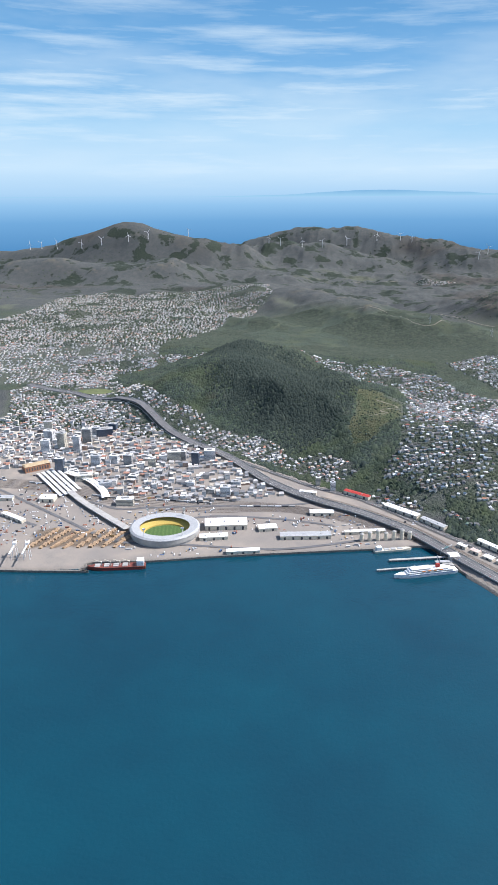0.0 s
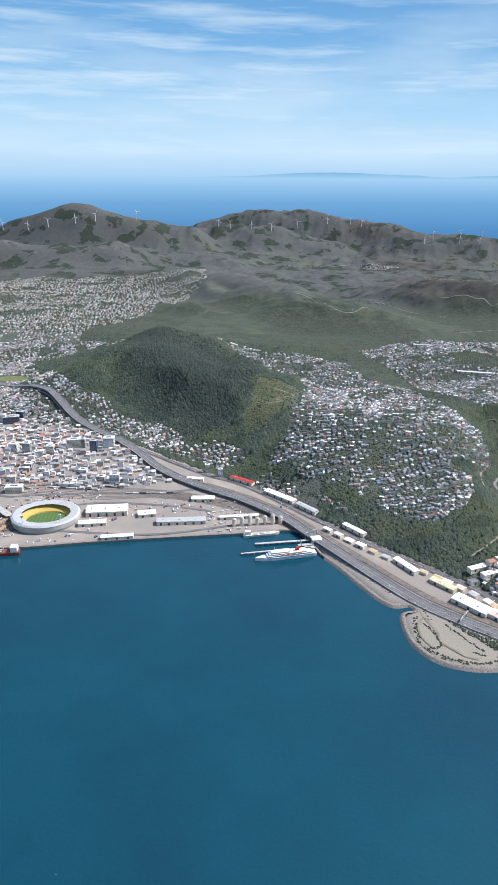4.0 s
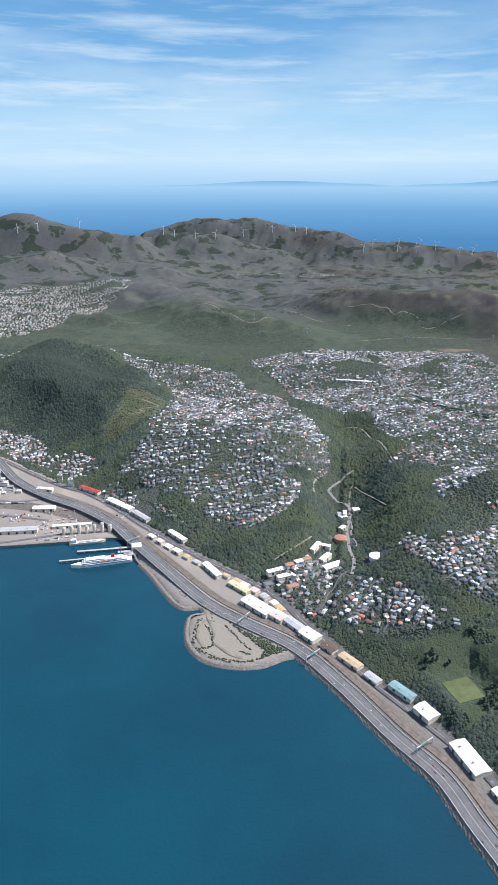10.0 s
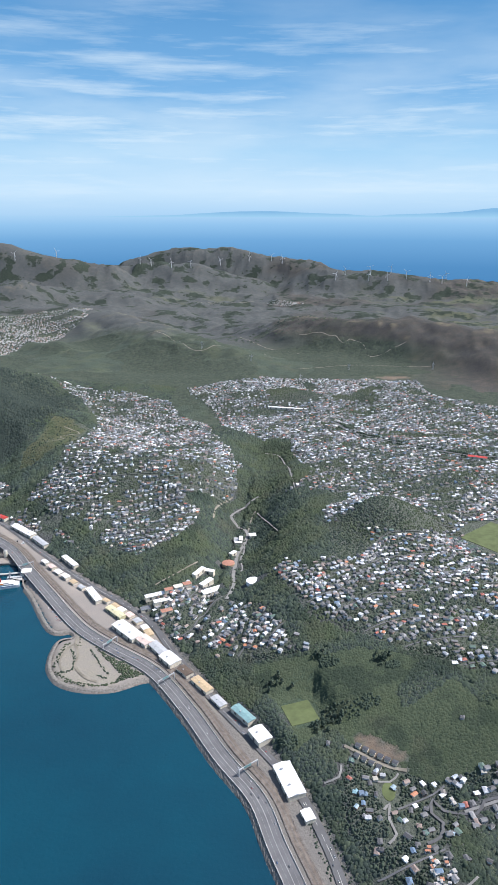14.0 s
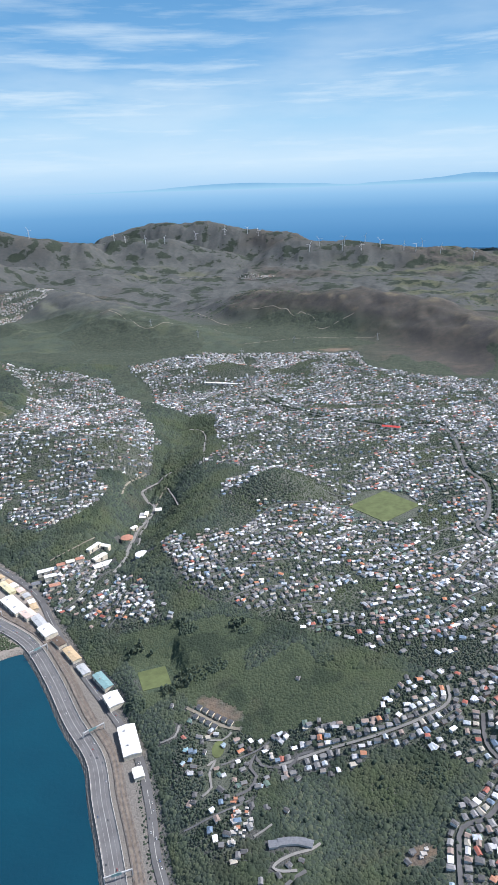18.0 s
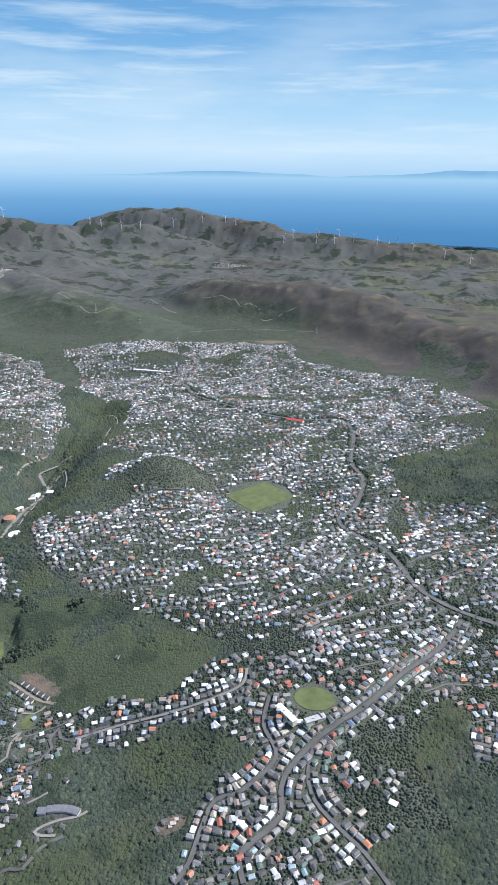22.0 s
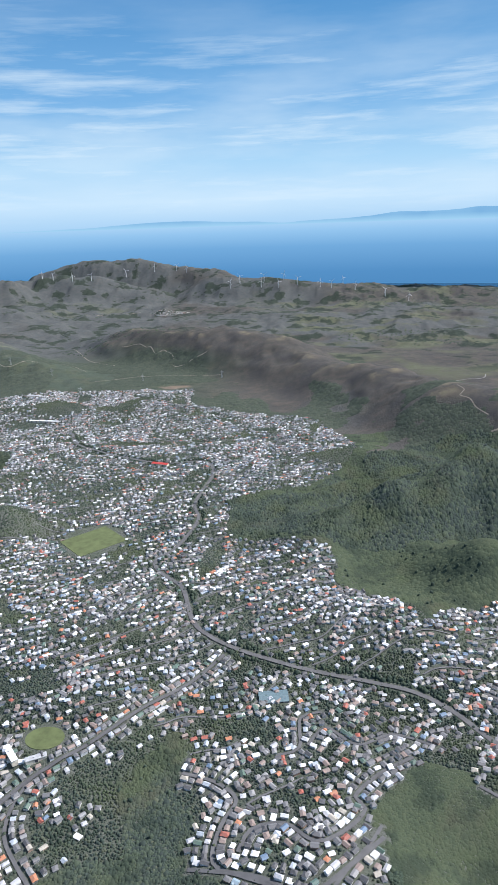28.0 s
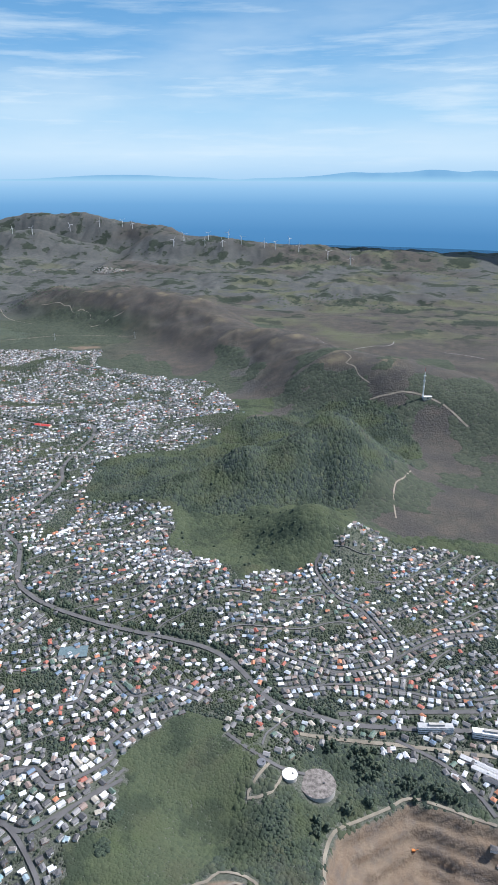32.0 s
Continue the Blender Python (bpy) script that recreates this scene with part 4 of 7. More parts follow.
GLADES = [(484.2, 698.4, 40, 34), (762, 305.5, 26, 40), (731.8, 335, 30, 16), (426.2, 644.2, 34, 40), (750.7, 642.9, 12, 40), (548.7, 1032.4, 60, 9), (645.7, 417.6, 30, 9), (817.4, 392.8, 30, 10), (317.6, 1259.2, 50, 30)]


def glade(x, y):
    m = np.zeros(np.shape(x), bool)
    for cx, cy, ra, rb in GLADES:
        m |= ((x - cx) / ra) ** 2 + ((y - cy) / rb) ** 2 < 1 + 1.2 * fbm(x, y, 30, 3, 2)
    return m


LIMIT = {0: 0.6, 1: 0.3, 3: 0.22, 4: 0.27, 6: 0.16, 8: 0.3}
STREET_GRIDS = [(0, 38, 14), (1, 12, 16), (2, 15, 16), (3, 60, 16), (4, 32, 16.5), (5, 20, 20), (6, 10, 17), (7, 0, 18), (8, 55, 16.5)]
house_at, street_chunks = [], []
for pts, wide, label in ROADS:
    if "street" not in label:
        continue
    base = spline(pts, 1.0)
    for off, keep in ((wide * 0.35 + 3.2, 0.95), (-wide * 0.35 - 3.2, 0.95), (wide * 0.35 + 9.0, 0.7), (-wide * 0.35 - 9.0, 0.7)):
        row = (base + normals_of(base) * off)[::5]
        along = np.arctan2(*np.gradient(row, axis=0).T[::-1])
        ok = (RAND.rand(len(row)) < keep) & ~wooded(row[:, 0], row[:, 1]) & ~occupied(row[:, 0], row[:, 1]) & (line_dist(row[:, 0], row[:, 1], FOOT) > 3)
        for (x, y), a in zip(row[ok], along[ok]):
            house_at.append((x, y, a + RAND.choice([0, math.pi / 2]) + RAND.normal(0, 0.06), 4))
        occupy(row[ok][:, 0], row[ok][:, 1], 2.6)
for which, deg, period in STREET_GRIDS:
    poly = SUBURBS[which]
    px, py = np.array([p[0] for p in poly]), np.array([p[1] for p in poly])
    cx, cy, half = px.mean(), py.mean(), max(np.ptp(px), np.ptp(py)) * 0.8 + 60
    c, s = math.cos(radians(deg)), math.sin(radians(deg))

    def warp(u, v):
        x, y = cx + u * c - v * s, cy + u * s + v * c
        return x + 75 * fbm(x, y, 160, 71 + which, 4) + 10 * fbm(x, y, 50, 61, 2), y + 75 * fbm(x, y, 160, 81 + which, 4) + 10 * fbm(x, y, 50, 63, 2)
    far = which in (6, 7)
    step = 5.0 if not far else 7.0
    for lane, v0 in enumerate(np.arange(-half, half, period)):
        u = np.arange(-half, half, 5.0)
        x, y = warp(u, np.full_like(u, v0) + 3 * np.sin(u / 37 + v0))
        ok = inside(x, y, poly) & ~wooded(x, y) & ((which != 8) | ~inside(x, y, SUBURBS[4])) & ((which != 2) | ~inside(x, y, SUBURBS[1])) & ~occupied(x, y) & (fbm(x, y, 70, 91, 3) < LIMIT.get(which, 0.16) + 0.03) & ~glade(x, y) & (fbm(x, y, 45, 17, 2) < 0.16)
        runs = np.split(np.arange(len(u)), np.where(np.diff(ok.astype(int)) != 0)[0] + 1)
        for r in runs:
            if ok[r[0]] and len(r) > 6 and not far and lane % 2:
                v, f = ribbon_arrays(np.column_stack([x[r], y[r]]), 1.0 if which < 3 else 1.3, 0.45)
                street_chunks.append((v, f, 0))
                occupy(v[:, 0], v[:, 1], 1.5)
        for off, p_keep in ((4.0, 0.92), (-4.0, 0.92), (8.3, 0.85)):
            u = np.arange(-half, half, step) + RAND.uniform(-1.2, 1.2, len(np.arange(-half, half, step)))
            x, y = warp(u, np.full_like(u, v0 + off) + RAND.uniform(-2.4, 2.4, len(u)) + 3 * np.sin(u / 37 + v0))
            x2, y2 = warp(u + 1, np.full_like(u, v0 + off))
            x1, y1 = warp(u, np.full_like(u, v0 + off))
            turn = np.arctan2(y2 - y1, x2 - x1)
            clump = fbm(x, y, 70, 91, 3)
            thin = np.where(fbm(x, y, 36, 55, 3) > 0.09, 0.35, 1.0)
            keep = inside(x + 30 * fbm(x, y, 36, 31, 3), y + 30 * fbm(x, y, 36, 37, 3), poly) & ~occupied(x, y) & ~wooded(x, y) & ((which != 8) | ~inside(x, y, SUBURBS[4])) & ((which != 2) | ~inside(x, y, SUBURBS[1])) & (RAND.rand(len(u)) < p_keep * thin) & (clump < LIMIT.get(which, 0.16)) & ~glade(x, y)
            if which == 5:
                keep &= RAND.rand(len(u)) < 0.42
            for i in np.where(keep)[0]:
                house_at.append((x[i], y[i], turn[i] + (math.pi / 2 if RAND.rand() < 0.42 else 0) + RAND.normal(0, 0.3), which))
joined("suburban_streets", street_chunks, [M_ASPH], "grey asphalt streets between rows of houses", "streets", "structure")
HILLSIDE = [(444, 366), (448, 355), (449, 343), (455, 336), (462, 355), (462, 374), (467, 373), (474, 364), (477, 335), (492, 325), (507, 323), (478, 305), (464, 312), (501, 366), (494, 359), (506, 359), (522, 346), (494, 346), (510, 330), (522, 330), (531, 329), (536, 336), (547, 334), (552, 332), (557, 335), (486, 315), (526, 305), (513, 306),
            (507, 250), (512, 254), (516, 258), (523, 250), (526, 262), (531, 269), (538, 272), (445, 381), (428, 394), (524, 412), (597, 271), (600, 278)]
for x, y in HILLSIDE:
    house_at.append((x, y, RAND.uniform(0, 3.14), 9))
house_at = np.array(house_at)
hz = grid_z(house_at[:, 0], house_at[:, 1])
occupy(house_at[:, 0], house_at[:, 1], 1.2)
near = (house_at[:, 3] != 9) & (house_at[:, 0] > 560) & (house_at[:, 0] < 960) & (house_at[:, 1] < 352)
near_idx = np.where(near)[0]
near_idx = np.concatenate([near_idx[np.argsort(house_at[near_idx, 1])][:250], np.where(house_at[:, 3] == 9)[0]])
rest = np.setdiff1d(np.arange(len(house_at)), near_idx)

# the many houses farther off: box walls and a closed roof each
SLAB = np.array([(-.5, -.5, 0), (.5, -.5, 0), (.5, .5, 0), (-.5, .5, 0), (-.5, -.5, 1), (.5, -.5, 1), (.5, .5, 1), (-.5, .5, 1)])
SLAB_F = np.array([(0, 1, 5), (0, 5, 4), (1, 2, 6), (1, 6, 5), (2, 3, 7), (2, 7, 6), (3, 0, 4), (3, 4, 7)])
CAP_F = np.array([(0, 1, 5), (0, 5, 4), (2, 3, 4), (2, 4, 5), (1, 2, 5), (3, 0, 4), (3, 2, 1), (3, 1, 0)])


def many_houses(name, pick, label, pale=False):
    n = len(pick)
    w, d, h = RAND.uniform(2.7, 4.9, n), RAND.uniform(2.3, 3.3, n), RAND.choice([0.9, 1.2, 1.9], n)
    rise, hip, a = RAND.uniform(0.45, 1.2, n), np.where(RAND.rand(n) < 0.5, RAND.uniform(1.0, 1.6, n), 0.0), house_at[pick, 2]
    c, s = np.cos(a), np.sin(a)

    def place(local):
        x, y = local[..., 0], local[..., 1]
        return np.stack([house_at[pick, 0][:, None] + x * c[:, None] - y * s[:, None], house_at[pick, 1][:, None] + x * s[:, None] + y * c[:, None], hz[pick][:, None] + local[..., 2]], -1)
    walls = SLAB[None] * np.stack([w, d, h + 1.4], -1)[:, None] - np.array([0, 0, 1.2])
    ex, ey, zz = w / 2 + 0.25, d / 2 + 0.25, h + 0.15
    caps = np.stack([np.stack(k, -1) for k in ((-ex, -ey, zz), (ex, -ey, zz), (ex, ey, zz), (-ex, ey, zz), (-ex + hip, 0 * ey, zz + rise), (ex - hip, 0 * ey, zz + rise))], 1)
    v = np.concatenate([place(walls).reshape(-1, 3), place(caps).reshape(-1, 3)])
    f = np.concatenate([(SLAB_F[None] + 8 * np.arange(n)[:, None, None]).reshape(-1, 3), (CAP_F[None] + 8 * n + 6 * np.arange(n)[:, None, None]).reshape(-1, 3)])
    m = np.concatenate([np.zeros(8 * n, int), np.ones(8 * n, int)])
    return tagged(new(name, mesh_of(name, v, f, [M_WALL_S, M_ROOF_C if pale else M_ROOF_S], m)), label, "houses", kind="stuff")


for which, label in ((0, "pale wooden houses packed below a green hill"), (1, "white and red-roofed houses on a green hillside"), (2, "rows of small pale houses behind the hill"),
                     (3, "workshops and houses in a valley mouth"), (4, "dense suburb of white, grey and red roofs"), (5, "scattered houses among bush"), (6, "far suburb of pale houses"), (7, "cluster of far pale houses"), (8, "hillside suburb of grey, white and red roofs")):
    pick = rest[house_at[rest, 3] == which]
    if len(pick):
        many_houses("houses", pick, label, which in (0, 6, 7))


def house_meshes(kind, rng):
    """Wall, roof and extra meshes of one kind of house, origin at ground level."""
    w, d, h = rng.uniform(3.7, 4.9), rng.uniform(2.8, 3.5), rng.choice([1.4, 1.8, 2.4])
    out = []
    bm = box(bmesh.new(), -w / 2, w / 2, -d / 2, d / 2, -1.6, h + 0.1)
    if kind % 2:
        box(bm, -w / 2 + 0.2, -w / 2 + 1.8, -d / 2 - 1.2, -d / 2 + 0.1, -1.6, h)
    out.append(("wall", bm, M_WALL_O))
    bm = prism_roof(bmesh.new(), w, d, h + 0.12, rng.uniform(0.8, 1.2), 0.28, (0.0, 1.3)[kind // 2 % 2])
    if kind % 2:
        sub = prism_roof(bmesh.new(), 2.0, 1.6, h + 0.05, 0.6, 0.2, 0.0)
        bmesh.ops.rotate(sub, verts=sub.verts, cent=(0, 0, 0), matrix=Matrix.Rotation(math.pi / 2, 3, "Z"))
        bmesh.ops.translate(sub, verts=sub.verts, vec=(-w / 2 + 1.0, -d / 2 - 0.5, 0))
        tmp = bpy.data.meshes.new("tmp")
        sub.to_mesh(tmp)
        sub.free()
        bm.from_mesh(tmp)
    out.append(("roof", bm, M_ROOF_O))
    if kind % 3 == 0:
        out.append(("chimney", box(bmesh.new(), w / 4, w / 4 + 0.4, 0.3, 0.75, h, h + 1.6), M_CONC))
    if kind % 3 == 1:
        out.append(("deck", box(bmesh.new(), -w / 3, w / 3, d / 2, d / 2 + 1.1, -1.0, 0.4), M_BARK))
    for sx in (-0.28, 0.05, 0.3):
        out.append(("window", box(bmesh.new(), sx * w - 0.35, sx * w + 0.35, d / 2 - 0.02, d / 2 + 0.04, h * 0.4, h * 0.75), M_GLASS))
    made = []
    for nm, bm, mat in out:
        me = bpy.data.meshes.new(nm)
        bmesh.ops.recalc_face_normals(bm, faces=bm.faces)
        bm.to_mesh(me)
        bm.free()
        me.materials.append(mat)
        made.append((nm, me))
    return made


rng = random.Random(5)
HOUSE_KINDS = [house_meshes(i, rng) for i in range(8)]
HOUSE_LABELS = ["weatherboard house with a gabled iron roof", "small house with a gable wing and iron roof", "hillside house with a hipped iron roof", "hipped-roof house with a wing beside the street",
                "gabled house with a timber deck on the slope", "house with a gable wing and pale walls", "hipped-roof house with a brick chimney", "hipped house with a wing and timber deck"]
for q, i in enumerate(near_idx):
    kind = q * 5 % 8 if q % 3 else q % 8
    h = thing("house", pose(house_at[i, 0], house_at[i, 1], hz[i], rz=math.degrees(house_at[i, 2])) @ Matrix.Diagonal((0.8, 0.8, 0.7, 1.0)), HOUSE_LABELS[kind], "house", "houses on the near slopes")
    for nm, me in HOUSE_KINDS[kind]:
        if nm != "window" or q < 120:
            linked(nm, me, h)

# ---- trees and bush ----
CAP = np.array([(0, 0, 1)] + [(0.7 * math.cos(a), 0.7 * math.sin(a), 0.66) for a in np.arange(5) * 1.2566] + [(1.05 * math.cos(a + 0.63), 1.05 * math.sin(a + 0.63), -0.5) for a in np.arange(5) * 1.2566])
CAP_TRI = np.array([(0, i + 1, (i + 1) % 5 + 1) for i in range(5)] + [(i + 1, i + 6, (i + 1) % 5 + 1) for i in range(5)] + [(i + 6, (i + 1) % 5 + 6, (i + 1) % 5 + 1) for i in range(5)])
TUFT = np.array([(0, 0, 1)] + [(math.cos(a), math.sin(a), -0.25) for a in np.arange(6) * 1.0472])
TUFT_TRI = np.array([(0, i + 1, (i + 1) % 6 + 1) for i in range(6)])
PEAK = np.array([(1, 0, -0.4), (0, 1, -0.4), (-1, 0, -0.4), (0, -1, -0.4), (0, 0, 1)], float)
PEAK_TRI = np.array([(0, 1, 4), (1, 2, 4), (2, 3, 4), (3, 0, 4)])


def clumps(name, x, y, size, tall, label, category, mat=None, far=False):
    """Many uneven leafy clumps standing on the ground; simpler ones far off."""
    n, (base, tri) = len(x), ((PEAK, PEAK_TRI) if far else (CAP, CAP_TRI))
    k = len(base)
    v = np.repeat(base[None], n, 0) * RAND.uniform(0.62, 1.25, (n, k, 1))
    a = RAND.uniform(0, 6.28, n)
    vx, vy = v[..., 0] * np.cos(a)[:, None] - v[..., 1] * np.sin(a)[:, None], v[..., 0] * np.sin(a)[:, None] + v[..., 1] * np.cos(a)[:, None]
    v = np.stack([x[:, None] + vx * size[:, None], y[:, None] + vy * size[:, None], (grid_z(x, y) + size * tall * 0.55)[:, None] + v[..., 2] * (size * tall)[:, None]], -1)
    f = (tri[None] + k * np.arange(n)[:, None, None]).reshape(-1, 3)
    return tagged(new(name, mesh_of(name, v.reshape(-1, 3), f, [mat or M_LEAF_S], smooth_shade=True)), label, category, kind="stuff")


def scatter(poly_list, x0, x1, y0, y1, gap, keep=1.0, avoid=True):
    u, v = np.meshgrid(np.arange(x0, x1, gap), np.arange(y0, y1, gap))
    x, y = (u + RAND.uniform(-0.5, 0.5, u.shape) * gap).ravel(), (v + RAND.uniform(-0.5, 0.5, u.shape) * gap).ravel()
    ok = (RAND.rand(len(x)) < keep) & (line_dist(x, y, FOOT) > 1.5)
    if poly_list is not None:
        ok &= any_of(x + 16 * fbm(x, y, 30, 31, 3), y + 16 * fbm(x, y, 30, 37, 3), poly_list)
    if avoid:
        ok &= ~occupied(x, y)
    ok &= ~inside(x, y, QUARRY)
    for cx, cy, ra, rb in ((1033, 316, 13, 13), (1015.5, 318, 7, 7), (984.7, 243.2, 13, 6)):
        ok &= ((x - cx) / ra) ** 2 + ((y - cy) / rb) ** 2 > 1
    return x[ok], y[ok]




# ---- stadium ----
def oval_ring(bm, ra0, rb0, z0, ra1, rb1, z1, n=64):
    """A band between two ovals."""
    a = [2 * math.pi * i / n for i in range(n)]
    lo = [bm.verts.new((ra0 * math.cos(t), rb0 * math.sin(t), z0)) for t in a]
    hi = [bm.verts.new((ra1 * math.cos(t), rb1 * math.sin(t), z1)) for t in a]
    for i in range(n):
        bm.faces.new((lo[i], lo[(i + 1) % n], hi[(i + 1) % n], hi[i]))
    return bm


stadium = thing("stadium", pose(-218, 603, 2.3, rz=16), "round white stadium with yellow seats and a green pitch", "stadium")
bm = bmesh.new()
for r0, z0, r1, z1 in ((1, -1, 1, 2.6), (1, 2.6, 1.03, 3.0), (1.03, 3.0, 1.03, 8.0)):
    oval_ring(bm, 36.5 * r0, 33 * r0, z0, 36.5 * r1, 33 * r1, z1)
part("outer_wall", bm, M_CONC, stadium)
bm = oval_ring(bmesh.new(), 37.8, 34.3, 8.0, 35.5, 32.2, 9.4)
oval_ring(bm, 35.5, 32.2, 9.4, 27.0, 22.6, 8.6)
oval_ring(bm, 27.0, 22.6, 8.6, 27.2, 22.8, 8.2)
part("roof", bm, M_GREY, stadium, "pale steel ring roof")
bm = oval_ring(bmesh.new(), 34.0, 30.5, 7.6, 22.5, 18.0, 2.2)
oval_ring(bm, 22.5, 18.0, 2.2, 22.0, 17.5, 0.8)
part("seating", bm, painted("yellow_seats", (0.52, 0.38, 0.1), 0.6, scale=2.0), stadium, "rows of yellow seats")
k = Mat("pitch_grass", 0.9)
sp = k.n.new("ShaderNodeSeparateXYZ")
k.l.new(k.co(), sp.inputs[0])
band = k.math("GREATER_THAN", k.math("SINE", k.math("MULTIPLY", k.math("ADD", sp.outputs[0], k.math("MULTIPLY", sp.outputs[1], 0.3)), 1.4)), 0.0)
k.color(k.mix(k.noise(0.6, 4), k.mix(band, (0.07, 0.13, 0.04), (0.1, 0.17, 0.055)), (0.06, 0.11, 0.035)))
M_PITCH = k.m
bm = bmesh.new()
bmesh.ops.create_circle(bm, cap_ends=True, segments=64, radius=1, matrix=Matrix.Translation((0, 0, 0.9)) @ Matrix.Diagonal((22.6, 18.1, 1, 1)))
part("pitch", bm, M_PITCH, stadium, "striped green turf")
for sx, sy in ((-1, -1), (1, -1), (-1, 1), (1, 1)):
    mast = part("floodlight", tube(bmesh.new(), (sx * 20, sy * 24, 7), (sx * 20, sy * 24, 17), 0.4, 0.3), M_WHITE, stadium)
    part("lamp_head", box(bmesh.new(), sx * 20 - 1.5, sx * 20 + 1.5, sy * 24 - 0.3, sy * 24 + 0.3, 16.5, 18.5), M_WHITE, mast)
occupy(np.array([-218.0]), np.array([603.0]), 40)

# playing fields
M_FIELD = painted("field_grass", (0.11, 0.135, 0.058), 0.95, wear=0.15, scale=0.12)
for (cx, cy), (ra, rb), deg, label in FIELDS:
    n, square = 48, ra > 20 or "square" in label
    z = float(grid_z(cx, cy)) + 0.3
    f = thing("playing_field", pose(cx, cy, z - 0.3, rz=deg), label, "field")
    bm = bmesh.new()
    if square:
        box(bm, -ra * 0.9, ra * 0.9, -rb * 0.9, rb * 0.9, -6, 0.3)
    else:
        bmesh.ops.create_cone(bm, cap_ends=True, segments=n, radius1=1, radius2=1, depth=1, matrix=Matrix.Translation((0, 0, -2.7)) @ Matrix.Diagonal((ra, rb, 6, 1)))
    part("turf", bm, M_FIELD, f)
    if ra > 30:
        bm = bmesh.new()
        bmesh.ops.create_circle(bm, cap_ends=True, segments=n, radius=1, matrix=Matrix.Translation((4, 0, 0.34)) @ Matrix.Diagonal((24, 19, 1, 1)))
        part("oval", bm, painted("mown_grass", (0.135, 0.155, 0.07), 0.95, scale=0.1), f, "paler mown oval")


M_COURT = painted("court_surface", (0.06, 0.09, 0.075), 0.9, wear=0.1, scale=0.3)
for x, y in ((547, 680), (557, 670), (567, 660)):
    t = thing("tennis_court", pose(x, y, float(grid_z(x, y)) + 0.5, rz=-42), "dark green tennis court beside a playing field", "court", "tennis courts")
    part("slab", box(bmesh.new(), -6, 6, -9, 9, -2.5, 0.1), M_COURT, t)
    for u in (-4.2, 4.2):
        part("line", box(bmesh.new(), u - 0.08, u + 0.08, -7.5, 7.5, 0.1, 0.12), M_LINE, t)
    occupy(np.array([x - 4, x, x + 4, x, x]), np.array([y, y, y, y - 5, y + 5]), 5)


# ---- sheds and warehouses ----
def shed(x, y, w, d, deg, h=4.0, mat=M_WHITE, label="long white steel-roofed shed", wall=M_CREAM, bays=0):
    s = thing("warehouse", pose(x, y, float(grid_z(x, y)), rz=deg), label, "warehouse", "sheds by the shore")
    part("wall", box(bmesh.new(), -w / 2, w / 2, -d / 2, d / 2, -2, h), wall, s)
    part("roof", prism_roof(bmesh.new(), w, d, h + 0.02, d * 0.09, 0.3, 0.0), mat, s)
    for i in range(int(w // 9)):
        u = -w / 2 + (i + 0.5) * w / max(1, int(w // 9))
        part("door", box(bmesh.new(), u - 1.1, u + 1.1, -d / 2 - 0.08, -d / 2 + 0.02, -0.2, h * 0.7), M_DARK, s)
    for i in range(int(w // 14)):
        u = -w / 2 + (i + 0.4) * w / max(1, int(w // 14))
        part("vent", box(bmesh.new(), u - 0.5, u + 0.5, -d * 0.22, -d * 0.1, h + d * 0.03, h + d * 0.1 + 0.5), M_GREY, s)
    a = np.arange(-w / 2, w / 2 + 0.1, 2.0)
    for v in np.arange(-d / 2, d / 2 + 0.1, 2.0):
        c, q = math.cos(radians(deg)), math.sin(radians(deg))
        occupy(x + a * c - v * q, y + a * q + v * c, 1.5)
    return s


M_SLATE = painted("slate_grey_roof", (0.16, 0.17, 0.19), 0.6)
M_BRICK = painted("brick_red_roof", (0.4, 0.2, 0.14), 0.7)
M_TAN = painted("tan_roof", (0.5, 0.38, 0.24), 0.6)
M_TEAL = painted("teal_roof", (0.2, 0.33, 0.34), 0.6)
M_PINK = painted("pale_pink_roof", (0.66, 0.52, 0.46), 0.6)
M_YELL = painted("yellow_wall", (0.6, 0.56, 0.36), 0.6)
shed(-157.8, 633.3, 46, 19, 16, 6, M_WHITE, "large white wharf shed beside the stadium")
shed(-163.3, 602.7, 30, 9, 19, 4, M_WHITE, "white wharf shed with a low roof")
shed(-125.5, 579.4, 34, 6.5, 18, 4, M_WHITE, "long white shed on the quay edge")
shed(-111.5, 635.9, 20, 11, 22, 4, M_WHITE, "white shed in the railway yard")
shed(-68.1, 625.9, 54, 10, 15, 4.5, M_GREY, "long grey goods shed in the rail yard")
shed(-58.4, 685.8, 27, 9, 12, 4, M_WHITE, "white workshop in the rail yard")
shed(-7, 649.4, 44, 5, 18, 3.5, M_WHITE, "narrow white shed by the cement silos")
shed(-81.8, 738.8, 21, 6, 0, 4, M_WHITE, "white shed beside the motorway")
shed(-22.5, 745.2, 34, 7, -25, 4, M_RED, "terrace of red-roofed workshops", M_CREAM)
shed(31.2, 709.9, 44, 9, -32, 3.5, M_WHITE, "white warehouse row under the bush")
shed(65.9, 683.9, 31, 7, -38, 3.5, M_GREY, "grey and white warehouse row under the bush")
shed(121.9, 641.9, 30, 6, -40, 3.5, M_WHITE, "white warehouse at the foot of the hill")
shed(175.2, 578.6, 30, 7, -48, 4, M_WHITE, "long white warehouse by the railway")
shed(208.5, 551.5, 26, 7, -37, 3.5, M_YELL, "yellow-walled workshop by the railway", M_YELL)
shed(231.1, 521.8, 34, 13, -37, 4.5, M_WHITE, "big white flat-roofed store")
shed(252.5, 509.3, 15, 11, -37, 4, M_PINK, "store with a pale pink roof")
